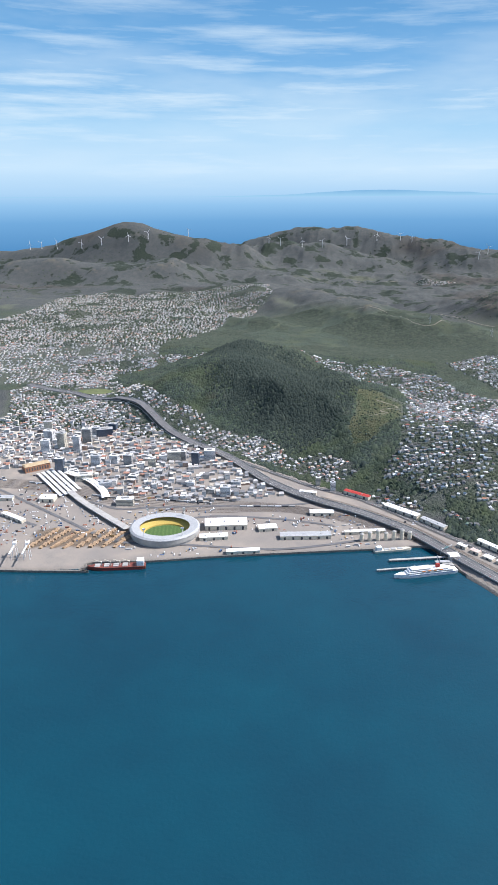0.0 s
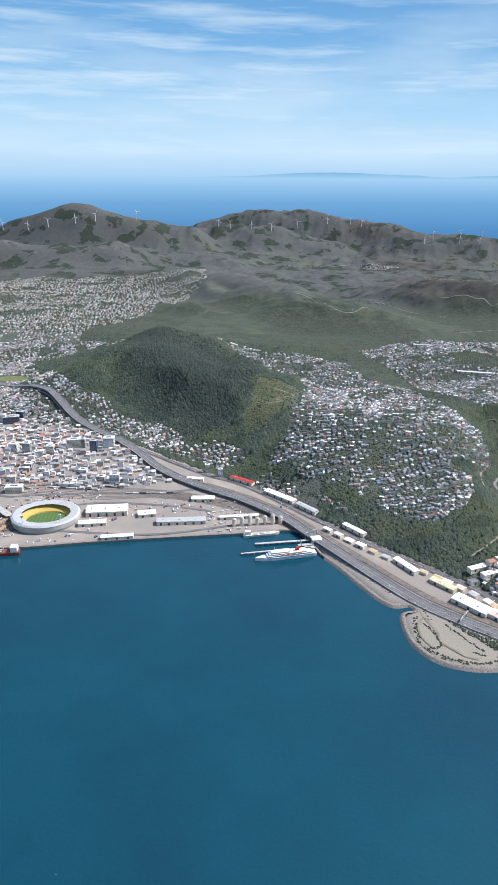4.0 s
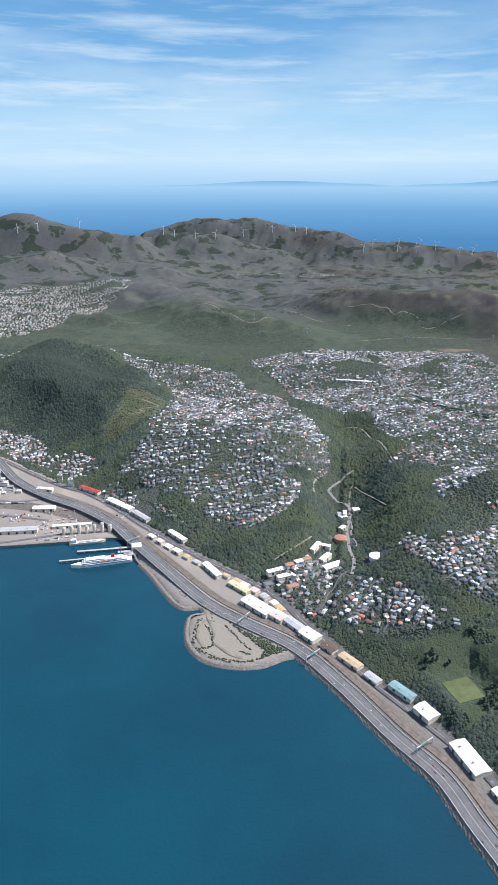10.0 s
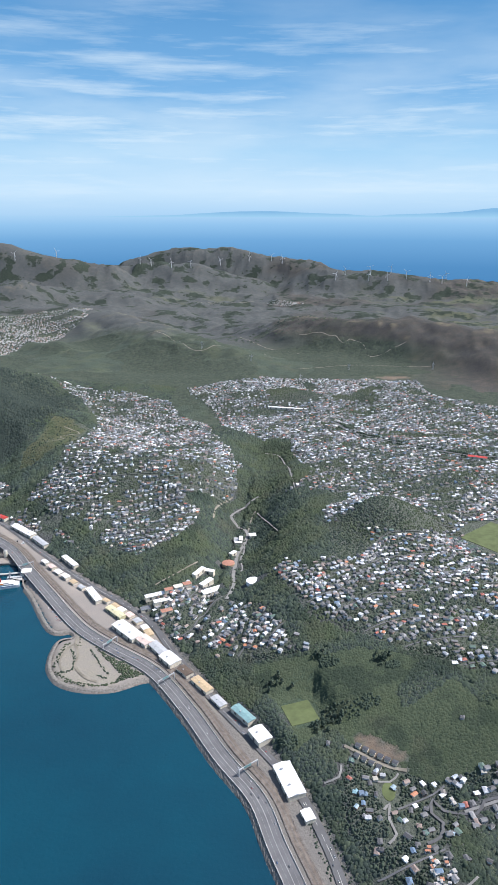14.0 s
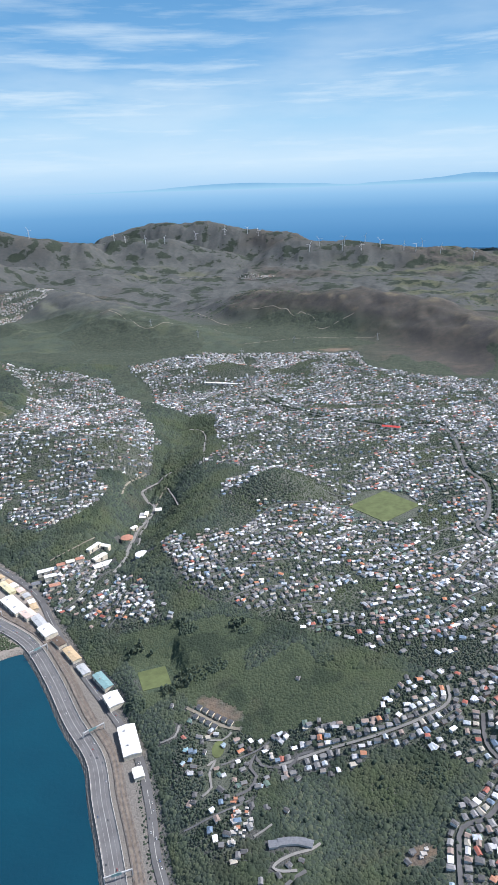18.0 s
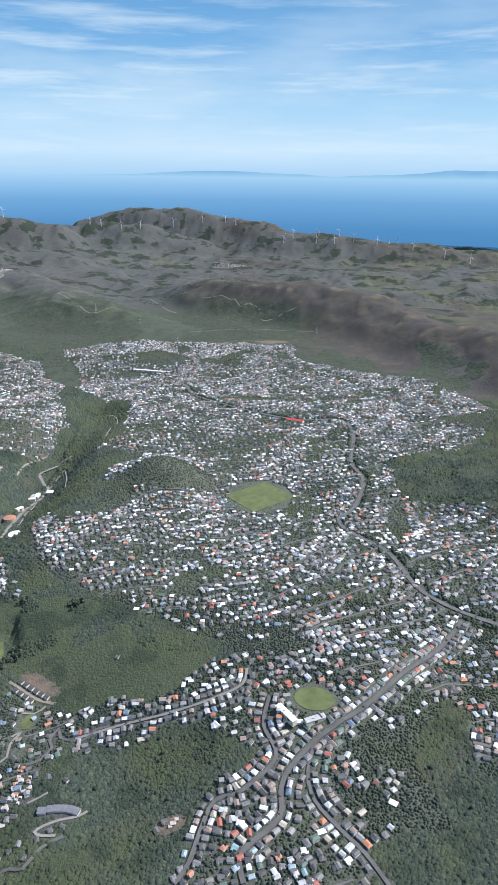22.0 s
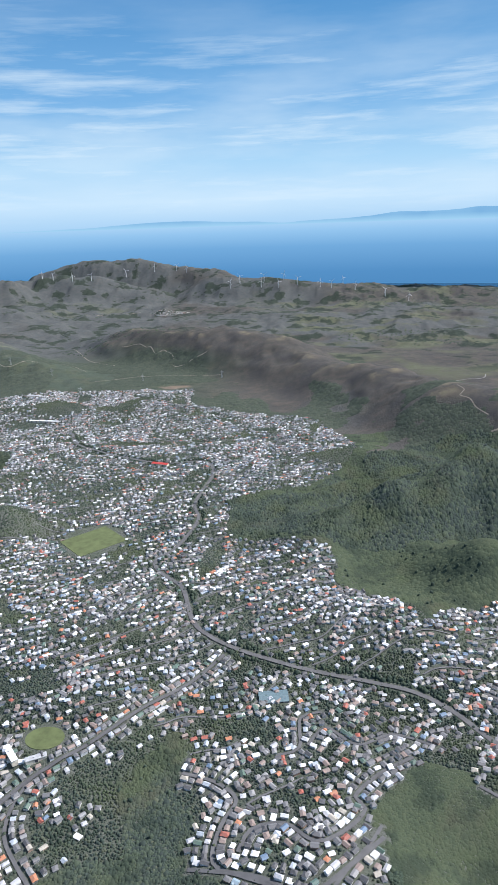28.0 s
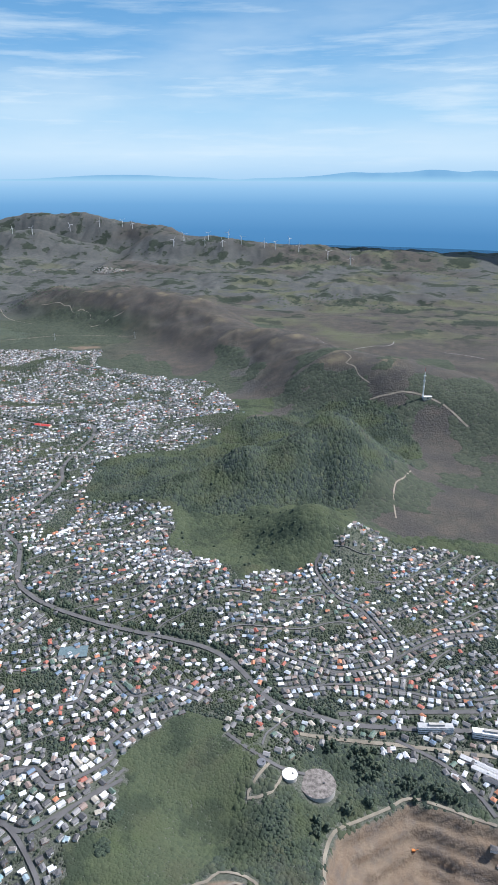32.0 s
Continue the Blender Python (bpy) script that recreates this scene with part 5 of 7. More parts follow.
shed(267.7, 500.2, 22, 9, -42, 3.5, M_GREY, "workshop with a grey roof")
shed(283, 485.5, 18, 12, -40, 4.5, M_WHITE, "square white warehouse by the railway")
shed(300.5, 471.9, 14, 8, -40, 3.5, M_BARK, "workshop with a brown roof")
shed(319.1, 456.5, 22, 8, -42, 3.5, M_TAN, "warehouse with a tan roof")
shed(337.2, 438.6, 14, 7, -44, 3.0, M_GREY, "small grey depot by the road")
shed(359.8, 425.2, 22, 8, -42, 3.0, M_TEAL, "teal-roofed depot with tanks")
shed(376.3, 404.5, 16, 12, -50, 4.5, M_WHITE, "white square warehouse beside the road")
shed(402.3, 365.4, 30, 13, -62, 4.5, M_WHITE, "large white warehouse beside the road")
shed(417.7, 338.3, 9, 7, -60, 3.5, M_WHITE, "small white warehouse beside the road")
shed(279, 619, 19, 5, 70, 4, M_WHITE, "white factory wing round a courtyard")
shed(288, 628, 13, 5, -12, 4, M_WHITE, "white factory wing closing a courtyard")
shed(290, 607, 17, 6, 62, 4, M_WHITE, "white factory wing beside the yard")
shed(299, 596, 24, 9, 38, 4.5, M_WHITE, "long white factory hall in the valley")
shed(242, 577, 20, 6, 33, 3.5, M_WHITE, "long white workshop in the valley mouth")
shed(255.5, 584, 9, 5.5, 33, 3.5, M_BRICK, "brick-red workshop roof in the valley mouth")
shed(264, 589, 9, 6, 33, 3.5, M_CREAM, "cream-roofed workshop in the valley mouth")
shed(272, 595, 8, 6, 33, 3.5, M_BRICK, "brick-red store beside the factory")
shed(252, 569, 17, 6, 33, 3.5, M_WHITE, "white-roofed hall beside workshops")
shed(261, 554, 11, 6, 33, 3.2, M_BRICK, "orange-roofed hall beside workshops")
shed(237, 561, 10, 6, 33, 3, M_SLATE, "grey-roofed depot in the valley mouth")
shed(306, 678, 9, 5, 60, 3, M_WHITE, "white workshop on the gorge road")
shed(302, 722, 5, 12, 10, 3, M_GREY, "pale works shed on the gorge road")
shed(308, 722, 4, 11, 5, 3, M_WHITE, "white works shed on the gorge road")
shed(307, 709, 8, 4, 20, 3, M_WHITE, "small white shed on the gorge road")
shed(321, 731, 8, 8, 20, 3, M_WHITE, "square white shed above the gorge road")
for x, y, r, mat, label in ((305, 655, 7, M_TAN, "round tan building beside the gorge road"), (342, 599, 7.5, M_WHITE, "round white hall among trees")):
    t = thing("round_hall", pose(x, y, float(grid_z(x, y))), label, "hall", "round halls")
    part("wall", tube(bmesh.new(), (0, 0, -3), (0, 0, 1.6), r, r, 32), mat, t)
    part("roof", tube(bmesh.new(), (0, 0, 1.6), (0, 0, 2.4), r + 0.2, r * 0.3, 32), M_WHITE if mat is M_WHITE else M_BRICK, t)
    occupy(x + np.arange(-r, r + 1, 1.5), np.full(len(np.arange(-r, r + 1, 1.5)), float(y)), r)
shed(664.5, 350.8, 18, 4, -45, 2.6, M_WHITE, "white school block beside a round field")
shed(683.6, 349.3, 14, 4, 30, 2.6, M_GREY, "grey school block beside a round field")
shed(1138.8, 347.5, 26, 3.4, -28, 2.2, M_GREY, "grey-roofed terrace row by the highway")
shed(1144.5, 339.7, 26, 3.4, -28, 2.2, M_GREY, "grey-roofed terrace row behind the highway")
shed(1150.1, 331.6, 26, 3.4, -28, 2.2, M_DARK, "dark-roofed terrace row behind the highway")
shed(1158.2, 354.2, 20, 3.4, -28, 2.2, M_GREY, "grey-roofed terrace row beyond the highway")
shed(1120.3, 337, 4, 2.4, -20, 1.6, M_GREY, "small grey hut beside a clearing")
shed(1126, 329.2, 5.5, 2.2, -60, 1.6, M_WHITE, "white hut beside a dirt track")
shed(992.3, 241.7, 6, 4, 20, 2.0, M_DARK, "dark-roofed house in a hilltop clearing")


def villa(x, y, deg, label, blocks):
    """White stepped blocks, each with a parapet and a window band."""
    t = thing("villa", pose(x, y, float(grid_z(x, y)), rz=deg), label, "house", "villas on the bush slope")
    for u, v, w, d, h, tiled in blocks:
        c, q = math.cos(radians(deg)), math.sin(radians(deg))
        z = float(grid_z(x + u * c - v * q, y + u * q + v * c)) - float(grid_z(x, y))
        part("block", box(bmesh.new(), u - w / 2, u + w / 2, v - d / 2, v + d / 2, z - 2, z + h), M_STUCCO, t)
        lip, tall = (0.1, 0.22) if tiled else (-0.15, 0.08)
        part("roof", box(bmesh.new(), u - w / 2 - lip, u + w / 2 + lip, v - d / 2 - lip, v + d / 2 + lip, z + h, z + h + tall, 0.03), M_TILE if tiled else M_TERR, t)
        part("window", box(bmesh.new(), u - w * 0.35, u + w * 0.35, v - d / 2 - 0.03, v - d / 2 + 0.02, z + h * 0.35, z + h * 0.75), M_GLASS, t)
        occupy(np.array([x + u * c - v * q]), np.array([y + u * q + v * c]), max(w, d) * 0.55)
    return t


M_STUCCO, M_TILE, M_TERR = painted("white_stucco", (0.6, 0.59, 0.57), 0.8), painted("terracotta_tile", (0.4, 0.19, 0.12), 0.8), painted("terrace_paving", (0.42, 0.39, 0.36), 0.85)
rv = random.Random(12)
for x, y, n in ((491, 311, 4), (495, 304, 5), (501, 303, 4), (494, 297, 5), (503, 295, 4), (496, 289, 5), (501, 287, 3), (495, 282, 4), (512, 350, 4)):
    villa(x, y, rv.uniform(-10, 30), "white stepped villa with terraces on a bush slope", [(rv.uniform(-2.4, 2.4), rv.uniform(-2.6, 2.6), rv.uniform(1.4, 3.0), rv.uniform(1.2, 2.6), rv.uniform(1.0, 2.4), rv.random() < 0.25) for k in range(n)])
villa(606, 276, 20, "half-built white house on a bare earth plot", [(0, 0, 3.4, 2.6, 1.4, False), (2.2, 1.6, 2.2, 2.0, 2.0, False), (-2.0, -1.4, 2.0, 1.6, 1.0, False)])
for x, y, deg in ((520.5, 281, 12), (526, 283, 16), (531.5, 284.2, 8), (536.5, 284.6, 0), (541, 284, -10)):
    shed(x, y, 5.4, 4.4, deg, 2.0, M_SLATE, "dark-roofed house in a curved terrace", M_STUCCO)
for k in range(6):
    shed(450 + 5.2 * k, 393.5 - 2.1 * k, 3.6, 3.4, -22, 1.8, M_DARK, "new dark-roofed house on bare earth", M_CREAM)
    if k < 4:
        shed(449 + 5.2 * k, 385.5 - 2.1 * k, 3.4, 3.2, -22, 1.8, M_DARK, "new dark-roofed house beside a dirt drive", M_CREAM)
shed(838.3, 428.8, 22, 13, 12, 1.2, painted("pool_roof", (0.13, 0.19, 0.21), 0.6), "grey-green covered swimming pool hall", M_CONC)
shed(615.2, 935.5, 26, 8, -12, 3, M_RED, "school hall with a red roof")
shed(309.5, 1203.7, 60, 6, -4, 3, M_WHITE, "long white shopping hall in the suburb")
shed(222.8, 1351.2, 30, 9, 5, 3, M_GREY, "grey campus building on the hill")
shed(1198.4, 1007.9, 12, 6, 10, 3.5, M_WHITE, "white transmitter building on the ridge")


side = hutt - normals_of(hutt) * 9.5
head = np.degrees(np.arctan2(*np.gradient(hutt, axis=0).T[::-1]))
for i in range(len(hutt)):
    x, y = side[i]
    if 90 < x < 335 and not occupied(np.array([x, x + 3, x - 3]), np.array([y, y - 3, y + 3])).any():
        q = RAND.randint(6)
        shed(x, y, RAND.uniform(7, 12), RAND.uniform(4.5, 7), float(head[i]), RAND.uniform(2.2, 3.6), (M_WHITE, M_GREY, M_TAN, M_WHITE, M_PINK, M_CREAM)[q],
             ("small white depot beside the road", "small grey workshop beside the road", "tan-roofed workshop beside the road", "white store beside the road", "pink-roofed store beside the road", "cream-roofed depot beside the road")[q])


# ---- city blocks ----
GLASSY = painted("blue_glass_wall", (0.07, 0.1, 0.15), 0.25, spec=0.6)


def i_white(x):
    return int(abs(x)) % 3 > 0


def tower(x, y, w, d, h, deg, wall, label):
    t = thing("office_building", pose(x, y, float(grid_z(x, y)), rz=deg), label, "building", "city buildings")
    part("wall", box(bmesh.new(), -w / 2, w / 2, -d / 2, d / 2, -3, h), wall, t)
    floors = max(2, int(h / 1.7))
    me = bpy.data.meshes.new("window")
    bm = box(bmesh.new(), -w / 2 - 0.05, w / 2 + 0.05, -d / 2 - 0.05, d / 2 + 0.05, 0, 0.55)
    bm.to_mesh(me)
    bm.free()
    me.materials.append(M_GLASS)
    for i in range(floors):
        linked("window", me, t, pose(0, 0, 0.8 + i * (h - 1.0) / floors), "dark band of windows")
    part("roof", box(bmesh.new(), -w / 2 - 0.2, w / 2 + 0.2, -d / 2 - 0.2, d / 2 + 0.2, h, h + 0.5), M_WHITE if i_white(x) else M_GREY, t)
    part("plant_room", box(bmesh.new(), -w / 5, w / 4, -d / 5, d / 4, h + 0.5, h + 2.0), M_CONC, t)
    occupy(np.array([x]), np.array([y]), max(w, d) / 2)


# ---- the railway station ----
hall = thing("station_building", pose(-451.3, 743.6, float(grid_z(-451.3, 743.6)), rz=47.5), "brick railway station with a tan roof", "station")
part("wall", box(bmesh.new(), -17, 17, -7, 7, -2, 8), painted("station_brick", (0.4, 0.2, 0.12), 0.85, scale=0.4), hall)
part("roof", prism_roof(bmesh.new(), 34, 14, 8.05, 1.6, 0.4, 2.0), M_TAN, hall)
for i in range(9):
    part("window", box(bmesh.new(), -15.5 + i * 3.5, -13.9 + i * 3.5, -7.06, -6.98, 1.5, 6.0), M_GLASS, hall)
for x, y, w, deg in ((-405.9, 695.2, 88, -42.5), (-401.9, 700.3, 88, -42.5), (-397.8, 705.5, 88, -42.5), (-393.4, 710, 84, -42.5), (-389.4, 715.1, 78, -42.5)):
    p = thing("platform_canopy", pose(x, y, float(grid_z(x, y)), rz=deg), "long white station platform roof", "canopy", "station platforms")
    part("roof", prism_roof(bmesh.new(), w, 4, 2.6, 0.5, 0.1), M_WHITE, p)
    for i in range(int(w // 8)):
        part("post", tube(bmesh.new(), (-w / 2 + 4 + i * 8, 0, -0.5), (-w / 2 + 4 + i * 8, 0, 2.6), 0.15, 0.15, 6), M_CONC, p)

arcade = thing("curved_canopy", pose(0, 0, float(grid_z(-357.8, 713.5))), "long curved white roof beside the station", "canopy")
arc_line = spline([(-403, 735.5), (-388.9, 730.2), (-357.8, 714.5), (-328.7, 687.7), (-316.8, 669.3)], 4.0)
for side, z in ((0.0, 4.6), (3.2, 4.0), (-3.2, 4.0)):
    v, f = ribbon_arrays(arc_line + normals_of(arc_line) * side, 3.3, z - float(grid_z(-357.8, 713.5)))
    me = mesh_of("roof_bay", v, f, [M_WHITE])
    linked("roof_bay", me, arcade)
for q in arc_line[::3]:
    part("post", tube(bmesh.new(), (q[0], q[1], -0.5), (q[0], q[1], 4.4), 0.2, 0.2, 6), M_CONC, arcade)
walkway = spline([(-369.2, 678), (-351.1, 662.7), (-329.6, 645.8), (-289.4, 617.9), (-259, 597.8)], 4.0)
strip("walkway", walkway, 8.0, 4.0, M_CONC, "broad raised concrete walkway to the stadium", "walkway", deep=1.2, level=6.5)
shed(-385.6, 655, 18, 13, 8, 5, M_WHITE, "low white depot beside the platforms")
shed(-398.4, 599.7, 36, 6, -22, 4, M_WHITE, "long white shed on the port land")
shed(-440.1, 645.7, 24, 8, 12, 3.5, M_GREY, "grey shed on the port land")
shed(-481.4, 605.4, 30, 8, 10, 4, M_WHITE, "white store on the port land")
a, b = np.meshgrid(np.arange(-440, -330, 4), np.arange(-16, 20, 3))
occupy((-400 + (a + 385) * 0.74 - b * 0.68).ravel(), (705 - (a + 385) * 0.68 + b * 0.74).ravel(), 2)
occupy(arc_line[:, 0], arc_line[:, 1], 6)
occupy(np.array([-451.3, -441.7, -460.4]), np.array([743.6, 753.3, 733.2]), 11)
PORT_ROADS = [[(-582.7, 706.6), (-484, 679.8), (-408.2, 644.2), (-344.1, 611.6), (-291.5, 584.4), (-262.4, 573), (-189.1, 582), (-90.4, 594.3), (-7.5, 632.7)], [(-537.1, 650.8), (-438.9, 613.8), (-364.4, 589.6)], [(-262.4, 573), (-255.7, 595.2), (-190.6, 649.4), (-111.4, 662.8), (-40.8, 659.8)],
              [(-335.2, 661.6), (-293.4, 649.4), (-257.5, 660.1), (-191.2, 679.2), (-112, 698.1), (-62.1, 719.3)]]
for pts in PORT_ROADS:
    strip("road", spline(pts), 4.0, 0.4, M_ASPH, "dark asphalt road across the port land", "road")

for x, y, w, deg in ((1113.9, 374.2, 24, 4), (1150.7, 372, 24, -6)):
    tower(x, y, w, 4.5, 5.0, deg, M_WHITE, "white apartment terrace with window bands")
TOWERS_WEST = [(-456.4, 827.7, 12, 24), (-427.9, 817.8, 10, 24), (-431.6, 858.3, 13, 22), (-433.8, 890.9, 12, 14), (-420.1, 894.4, 24, 11), (-414.6, 913.3, 12, 11), (-415.8, 743.2, 11, 19), (-378.6, 774, 12, 15),
               (-371.8, 722.8, 22, 8), (-358, 788.9, 12, 11), (-334.8, 782.5, 11, 16), (-469.6, 803.8, 12, 20), (-510.4, 886.5, 12, 19), (-490.5, 852.3, 14, 17)]
TOWERS_EAST = [(-246.7, 807.1, 10, 17), (-232.8, 828.6, 15, 14), (-280.2, 815.9, 19, 13), (-293.5, 806.3, 10, 10), (-268.8, 819.3, 9, 13), (-179.8, 714.1, 12, 12), (-301.4, 784.8, 10, 13), (-313.4, 773.4, 9, 9), (-199.3, 717.3, 10, 6),
               (-174.4, 746.1, 12, 6), (-289.5, 663.6, 20, 8), (-333.7, 708.3, 14, 7), (-308.3, 735.4, 11, 7), (-230.4, 732.8, 10, 6), (-73.2, 767.6, 6, 11), (-53.5, 756.7, 6, 11)]
for i, (x, y, w, h) in enumerate(TOWERS_WEST + TOWERS_EAST):
    wall = GLASSY if i in (4, 5, 14, 6) else (M_CREAM, M_WHITE, M_CONC, M_WHITE)[i % 4]
    tower(x, y, w, w * (0.7 if w < 18 else 0.5), h, 12 + i * 37 % 30 - 15, wall, "dark glass office block in the city" if wall == GLASSY else "pale concrete city block with window bands" if h > 10 else "low pale city building with window bands")
u, v = np.meshgrid(np.arange(-640, -80, 7.5), np.arange(640, 960, 7.5))
bx, by = (u + RAND.uniform(-2, 2, u.shape)).ravel(), (v + RAND.uniform(-2, 2, u.shape)).ravel()
ok = inside(bx, by, CITY) & ~occupied(bx, by) & (RAND.rand(len(bx)) < 0.62)
house_at = np.column_stack([bx[ok], by[ok], np.radians(15 + RAND.choice([0, 90], ok.sum())), np.zeros(ok.sum())])
hz = grid_z(house_at[:, 0], house_at[:, 1])
n = len(house_at)
occupy(house_at[:, 0], house_at[:, 1], 3)


def flat_blocks(name, label):
    """Low flat-roofed city buildings."""
    w, d, h = RAND.uniform(4, 8, n), RAND.uniform(4, 7, n), RAND.choice([2.2, 3.0, 4.0, 6.0], n, p=[0.35, 0.35, 0.2, 0.1])
    c, s = np.cos(house_at[:, 2]), np.sin(house_at[:, 2])
    loc = SLAB[None] * np.stack([w, d, h + 2], -1)[:, None] - np.array([0, 0, 2.0])
    top = SLAB[None] * np.stack([w + 0.2, d + 0.2, 0 * h + 0.3], -1)[:, None] + np.stack([0 * h, 0 * h, h], -1)[:, None]
    full = np.concatenate([SLAB_F, [(4, 5, 6), (4, 6, 7)]])

    def put(q):
        return np.stack([house_at[:, 0][:, None] + q[..., 0] * c[:, None] - q[..., 1] * s[:, None], house_at[:, 1][:, None] + q[..., 0] * s[:, None] + q[..., 1] * c[:, None], hz[:, None] + q[..., 2]], -1).reshape(-1, 3)
    f = (full[None] + 8 * np.arange(n)[:, None, None]).reshape(-1, 3)
    return tagged(new(name, mesh_of(name, np.concatenate([put(loc), put(top)]), np.concatenate([f, f + 8 * n]), [M_WALL_S, M_ROOF_C], np.concatenate([np.zeros(len(f), int), np.ones(len(f), int)]))), label, "buildings", kind="stuff")


flat_blocks("city_blocks", "low white, grey and red city buildings")
x, y = scatter([CITY], -640, -80, 640, 960, 4.6, 0.75)
clumps("street_trees", x, y, RAND.uniform(0.9, 2.2, len(x)), 1.1, "dark street trees among city buildings", "trees")

# ---- rail yard, logs, ships, cranes ----
yard_lines = []
for off in range(9):
    pts = [(-538, 673 + off * 3), (-410, 679 + off * 3.5), (-304, 661 + off * 4.2), (-191, 663 + off * 4.2), (-112, 682 + off * 2.6), (-41, 675 + off * 2.2), (32, 648 + off * 1.4), (94, 603 + off * 1.3)]
    v, f = ribbon_arrays(spline(pts), 0.5, 0.25)
    yard_lines.append((v, f, 1))
    v, f = ribbon_arrays(spline(pts), 2.0, 0.15)
    yard_lines.append((v, f, 0))
joined("rail_yard", yard_lines, [M_RUST, M_STEEL], "fan of brown railway tracks in a yard", "railway", "structure")
carriage = thing("railway_wagons", pose(0, 0, 0), "rake of railway wagons on yard tracks", "train", "trains in the yard")
for i in range(8):
    part("wagon", box(bmesh.new(), i * 8.2 - 3.8, i * 8.2 + 3.8, -0.65, 0.65, 0.4, 2.0, 0.1), (M_GREY, M_WHITE, M_DARK, M_CONC)[i % 4], carriage)
for i, (x, y, deg) in enumerate(((-335.7, 678.5, -3), (-253, 683, 4), (-150.8, 685.7, 12), (-431.3, 698.3, 4), (-232.5, 695, 4))):
    m = pose(x, y, float(grid_z(x, y)), rz=deg)
    if i:
        copy_thing(carriage, m)
    else:
        carriage.matrix_basis = m
log_mesh = bpy.data.meshes.new("log_stack")
bm = bmesh.new()
for j in range(4):
    for i in range(6 - j // 2):
        tube(bm, (-4.2 + random.uniform(-.3, .3), -1.6 + i * 0.62 + j * 0.15, 0.3 + j * 0.5), (4.2 + random.uniform(-.3, .3), -1.6 + i * 0.62 + j * 0.15, 0.3 + j * 0.5), 0.32, 0.29, 6)
bm.to_mesh(log_mesh)
bm.free()
stacks, spare = bmesh.new(), bpy.data.meshes.new("spare")
for i in range(8):
    for j in range(9):
        x, y = -346 + i * 12.5 + j * 1.2, 542 + j * 5.2 + i * 3.2
        if float(line_dist(np.array([x]), np.array([y]), COAST)[0]) > 9 and RAND.rand() < 0.86:
            m = pose(x, y, float(grid_z(x, y)), rz=(100, 62, 100, 84)[i // 2] + RAND.uniform(-8, 8)) @ Matrix.Diagonal((RAND.uniform(0.7, 1.15), RAND.uniform(0.8, 1.25), RAND.uniform(0.5, 1.0), 1))
            one = bmesh.new()
            one.from_mesh(log_mesh)
            one.transform(m)
            one.to_mesh(spare)
            one.free()
            stacks.from_mesh(spare)
logs = bpy.data.meshes.new("log_stacks")
stacks.to_mesh(logs)
stacks.free()
logs.materials.append(M_LOG)
tagged(new("log_stacks", logs), "rows of stacked tan logs on the wharf", "logs", kind="stuff")


def hull(bm, length, beam, deck, keel, bow=0.25):
    """A ship's hull along x with a pointed bow at +x."""
    st = [(-0.5, 0.85), (-0.46, 1.0), (0.5 - bow, 1.0), (0.5 - bow / 2, 0.72), (0.5, 0.06)]
    rows = []
    for z, k in ((keel, 0.8), (deck * 0.4, 0.96), (deck, 1.0)):
        left = [bm.verts.new((s * length * (0.96 + 0.04 * k), w * beam / 2 * k, z + (0.6 if s > 0.3 and z == deck else 0))) for s, w in st]
        right = [bm.verts.new((s * length * (0.96 + 0.04 * k), -w * beam / 2 * k, z + (0.6 if s > 0.3 and z == deck else 0))) for s, w in reversed(st)]
        rows.append(left + right)
    m = len(rows[0])
    for a, b in zip(rows, rows[1:]):
        for i in range(m):
            bm.faces.new((a[i], a[(i + 1) % m], b[(i + 1) % m], b[i]))
    bm.faces.new(rows[-1])
    return bm


ferry = thing("ferry", pose(55.5, 578.5, 0, rz=204), "white passenger ferry with red and blue trim at its berth", "ferry")
part("hull", hull(bmesh.new(), 64, 8.5, 3.6, -1.5), M_WHITE, ferry)
part("stripe", box(bmesh.new(), -29, 18, -4.28, 4.28, 2.5, 3.0), painted("blue_trim", (0.06, 0.12, 0.3), 0.5), ferry)
for x0, x1, z0, z1, hw in ((-27, 20, 3.6, 5.6, 3.9), (-22, 18, 5.6, 7.2, 3.6), (-4, 16, 7.2, 8.8, 3.3)):
    part("deckhouse", box(bmesh.new(), x0, x1, -hw, hw, z0, z1, 0.3), M_WHITE, ferry)
    part("window", box(bmesh.new(), x0 + 1, x1 - 0.6, -hw - 0.04, hw + 0.04, z0 + 0.8, z0 + 1.3), M_GLASS, ferry)
part("funnel", box(bmesh.new(), -14, -10, -1.2, 1.2, 7.2, 11, 0.3), M_RED, ferry)
part("mast", tube(bmesh.new(), (12, 0, 8.8), (12, 0, 13), 0.2, 0.1, 6), M_WHITE, ferry)
for z, y0 in ((4.4, -4.0), (4.4, 3.6)):
    for i in range(4):
        part("lifeboat", box(bmesh.new(), -16 + i * 6, -12.5 + i * 6, y0, y0 + 0.9, 5.8, 6.7, 0.25), painted("orange_boat", (0.6, 0.2, 0.04), 0.5), ferry)


def pier(x, y, length, width, deg, label):
    p = thing("pier", pose(x, y, 0, rz=deg), label, "pier", "ferry berths")
    part("deck", box(bmesh.new(), -length / 2, length / 2, -width / 2, width / 2, 1.5, 2.2), M_CONC, p)
    for i in range(int(length // 6)):
        for s in (-1, 1):
            part("pile", tube(bmesh.new(), (-length / 2 + 2 + i * 6, s * width * 0.35, -3), (-length / 2 + 2 + i * 6, s * width * 0.35, 1.6), 0.35, 0.35, 8), M_CONC, p)


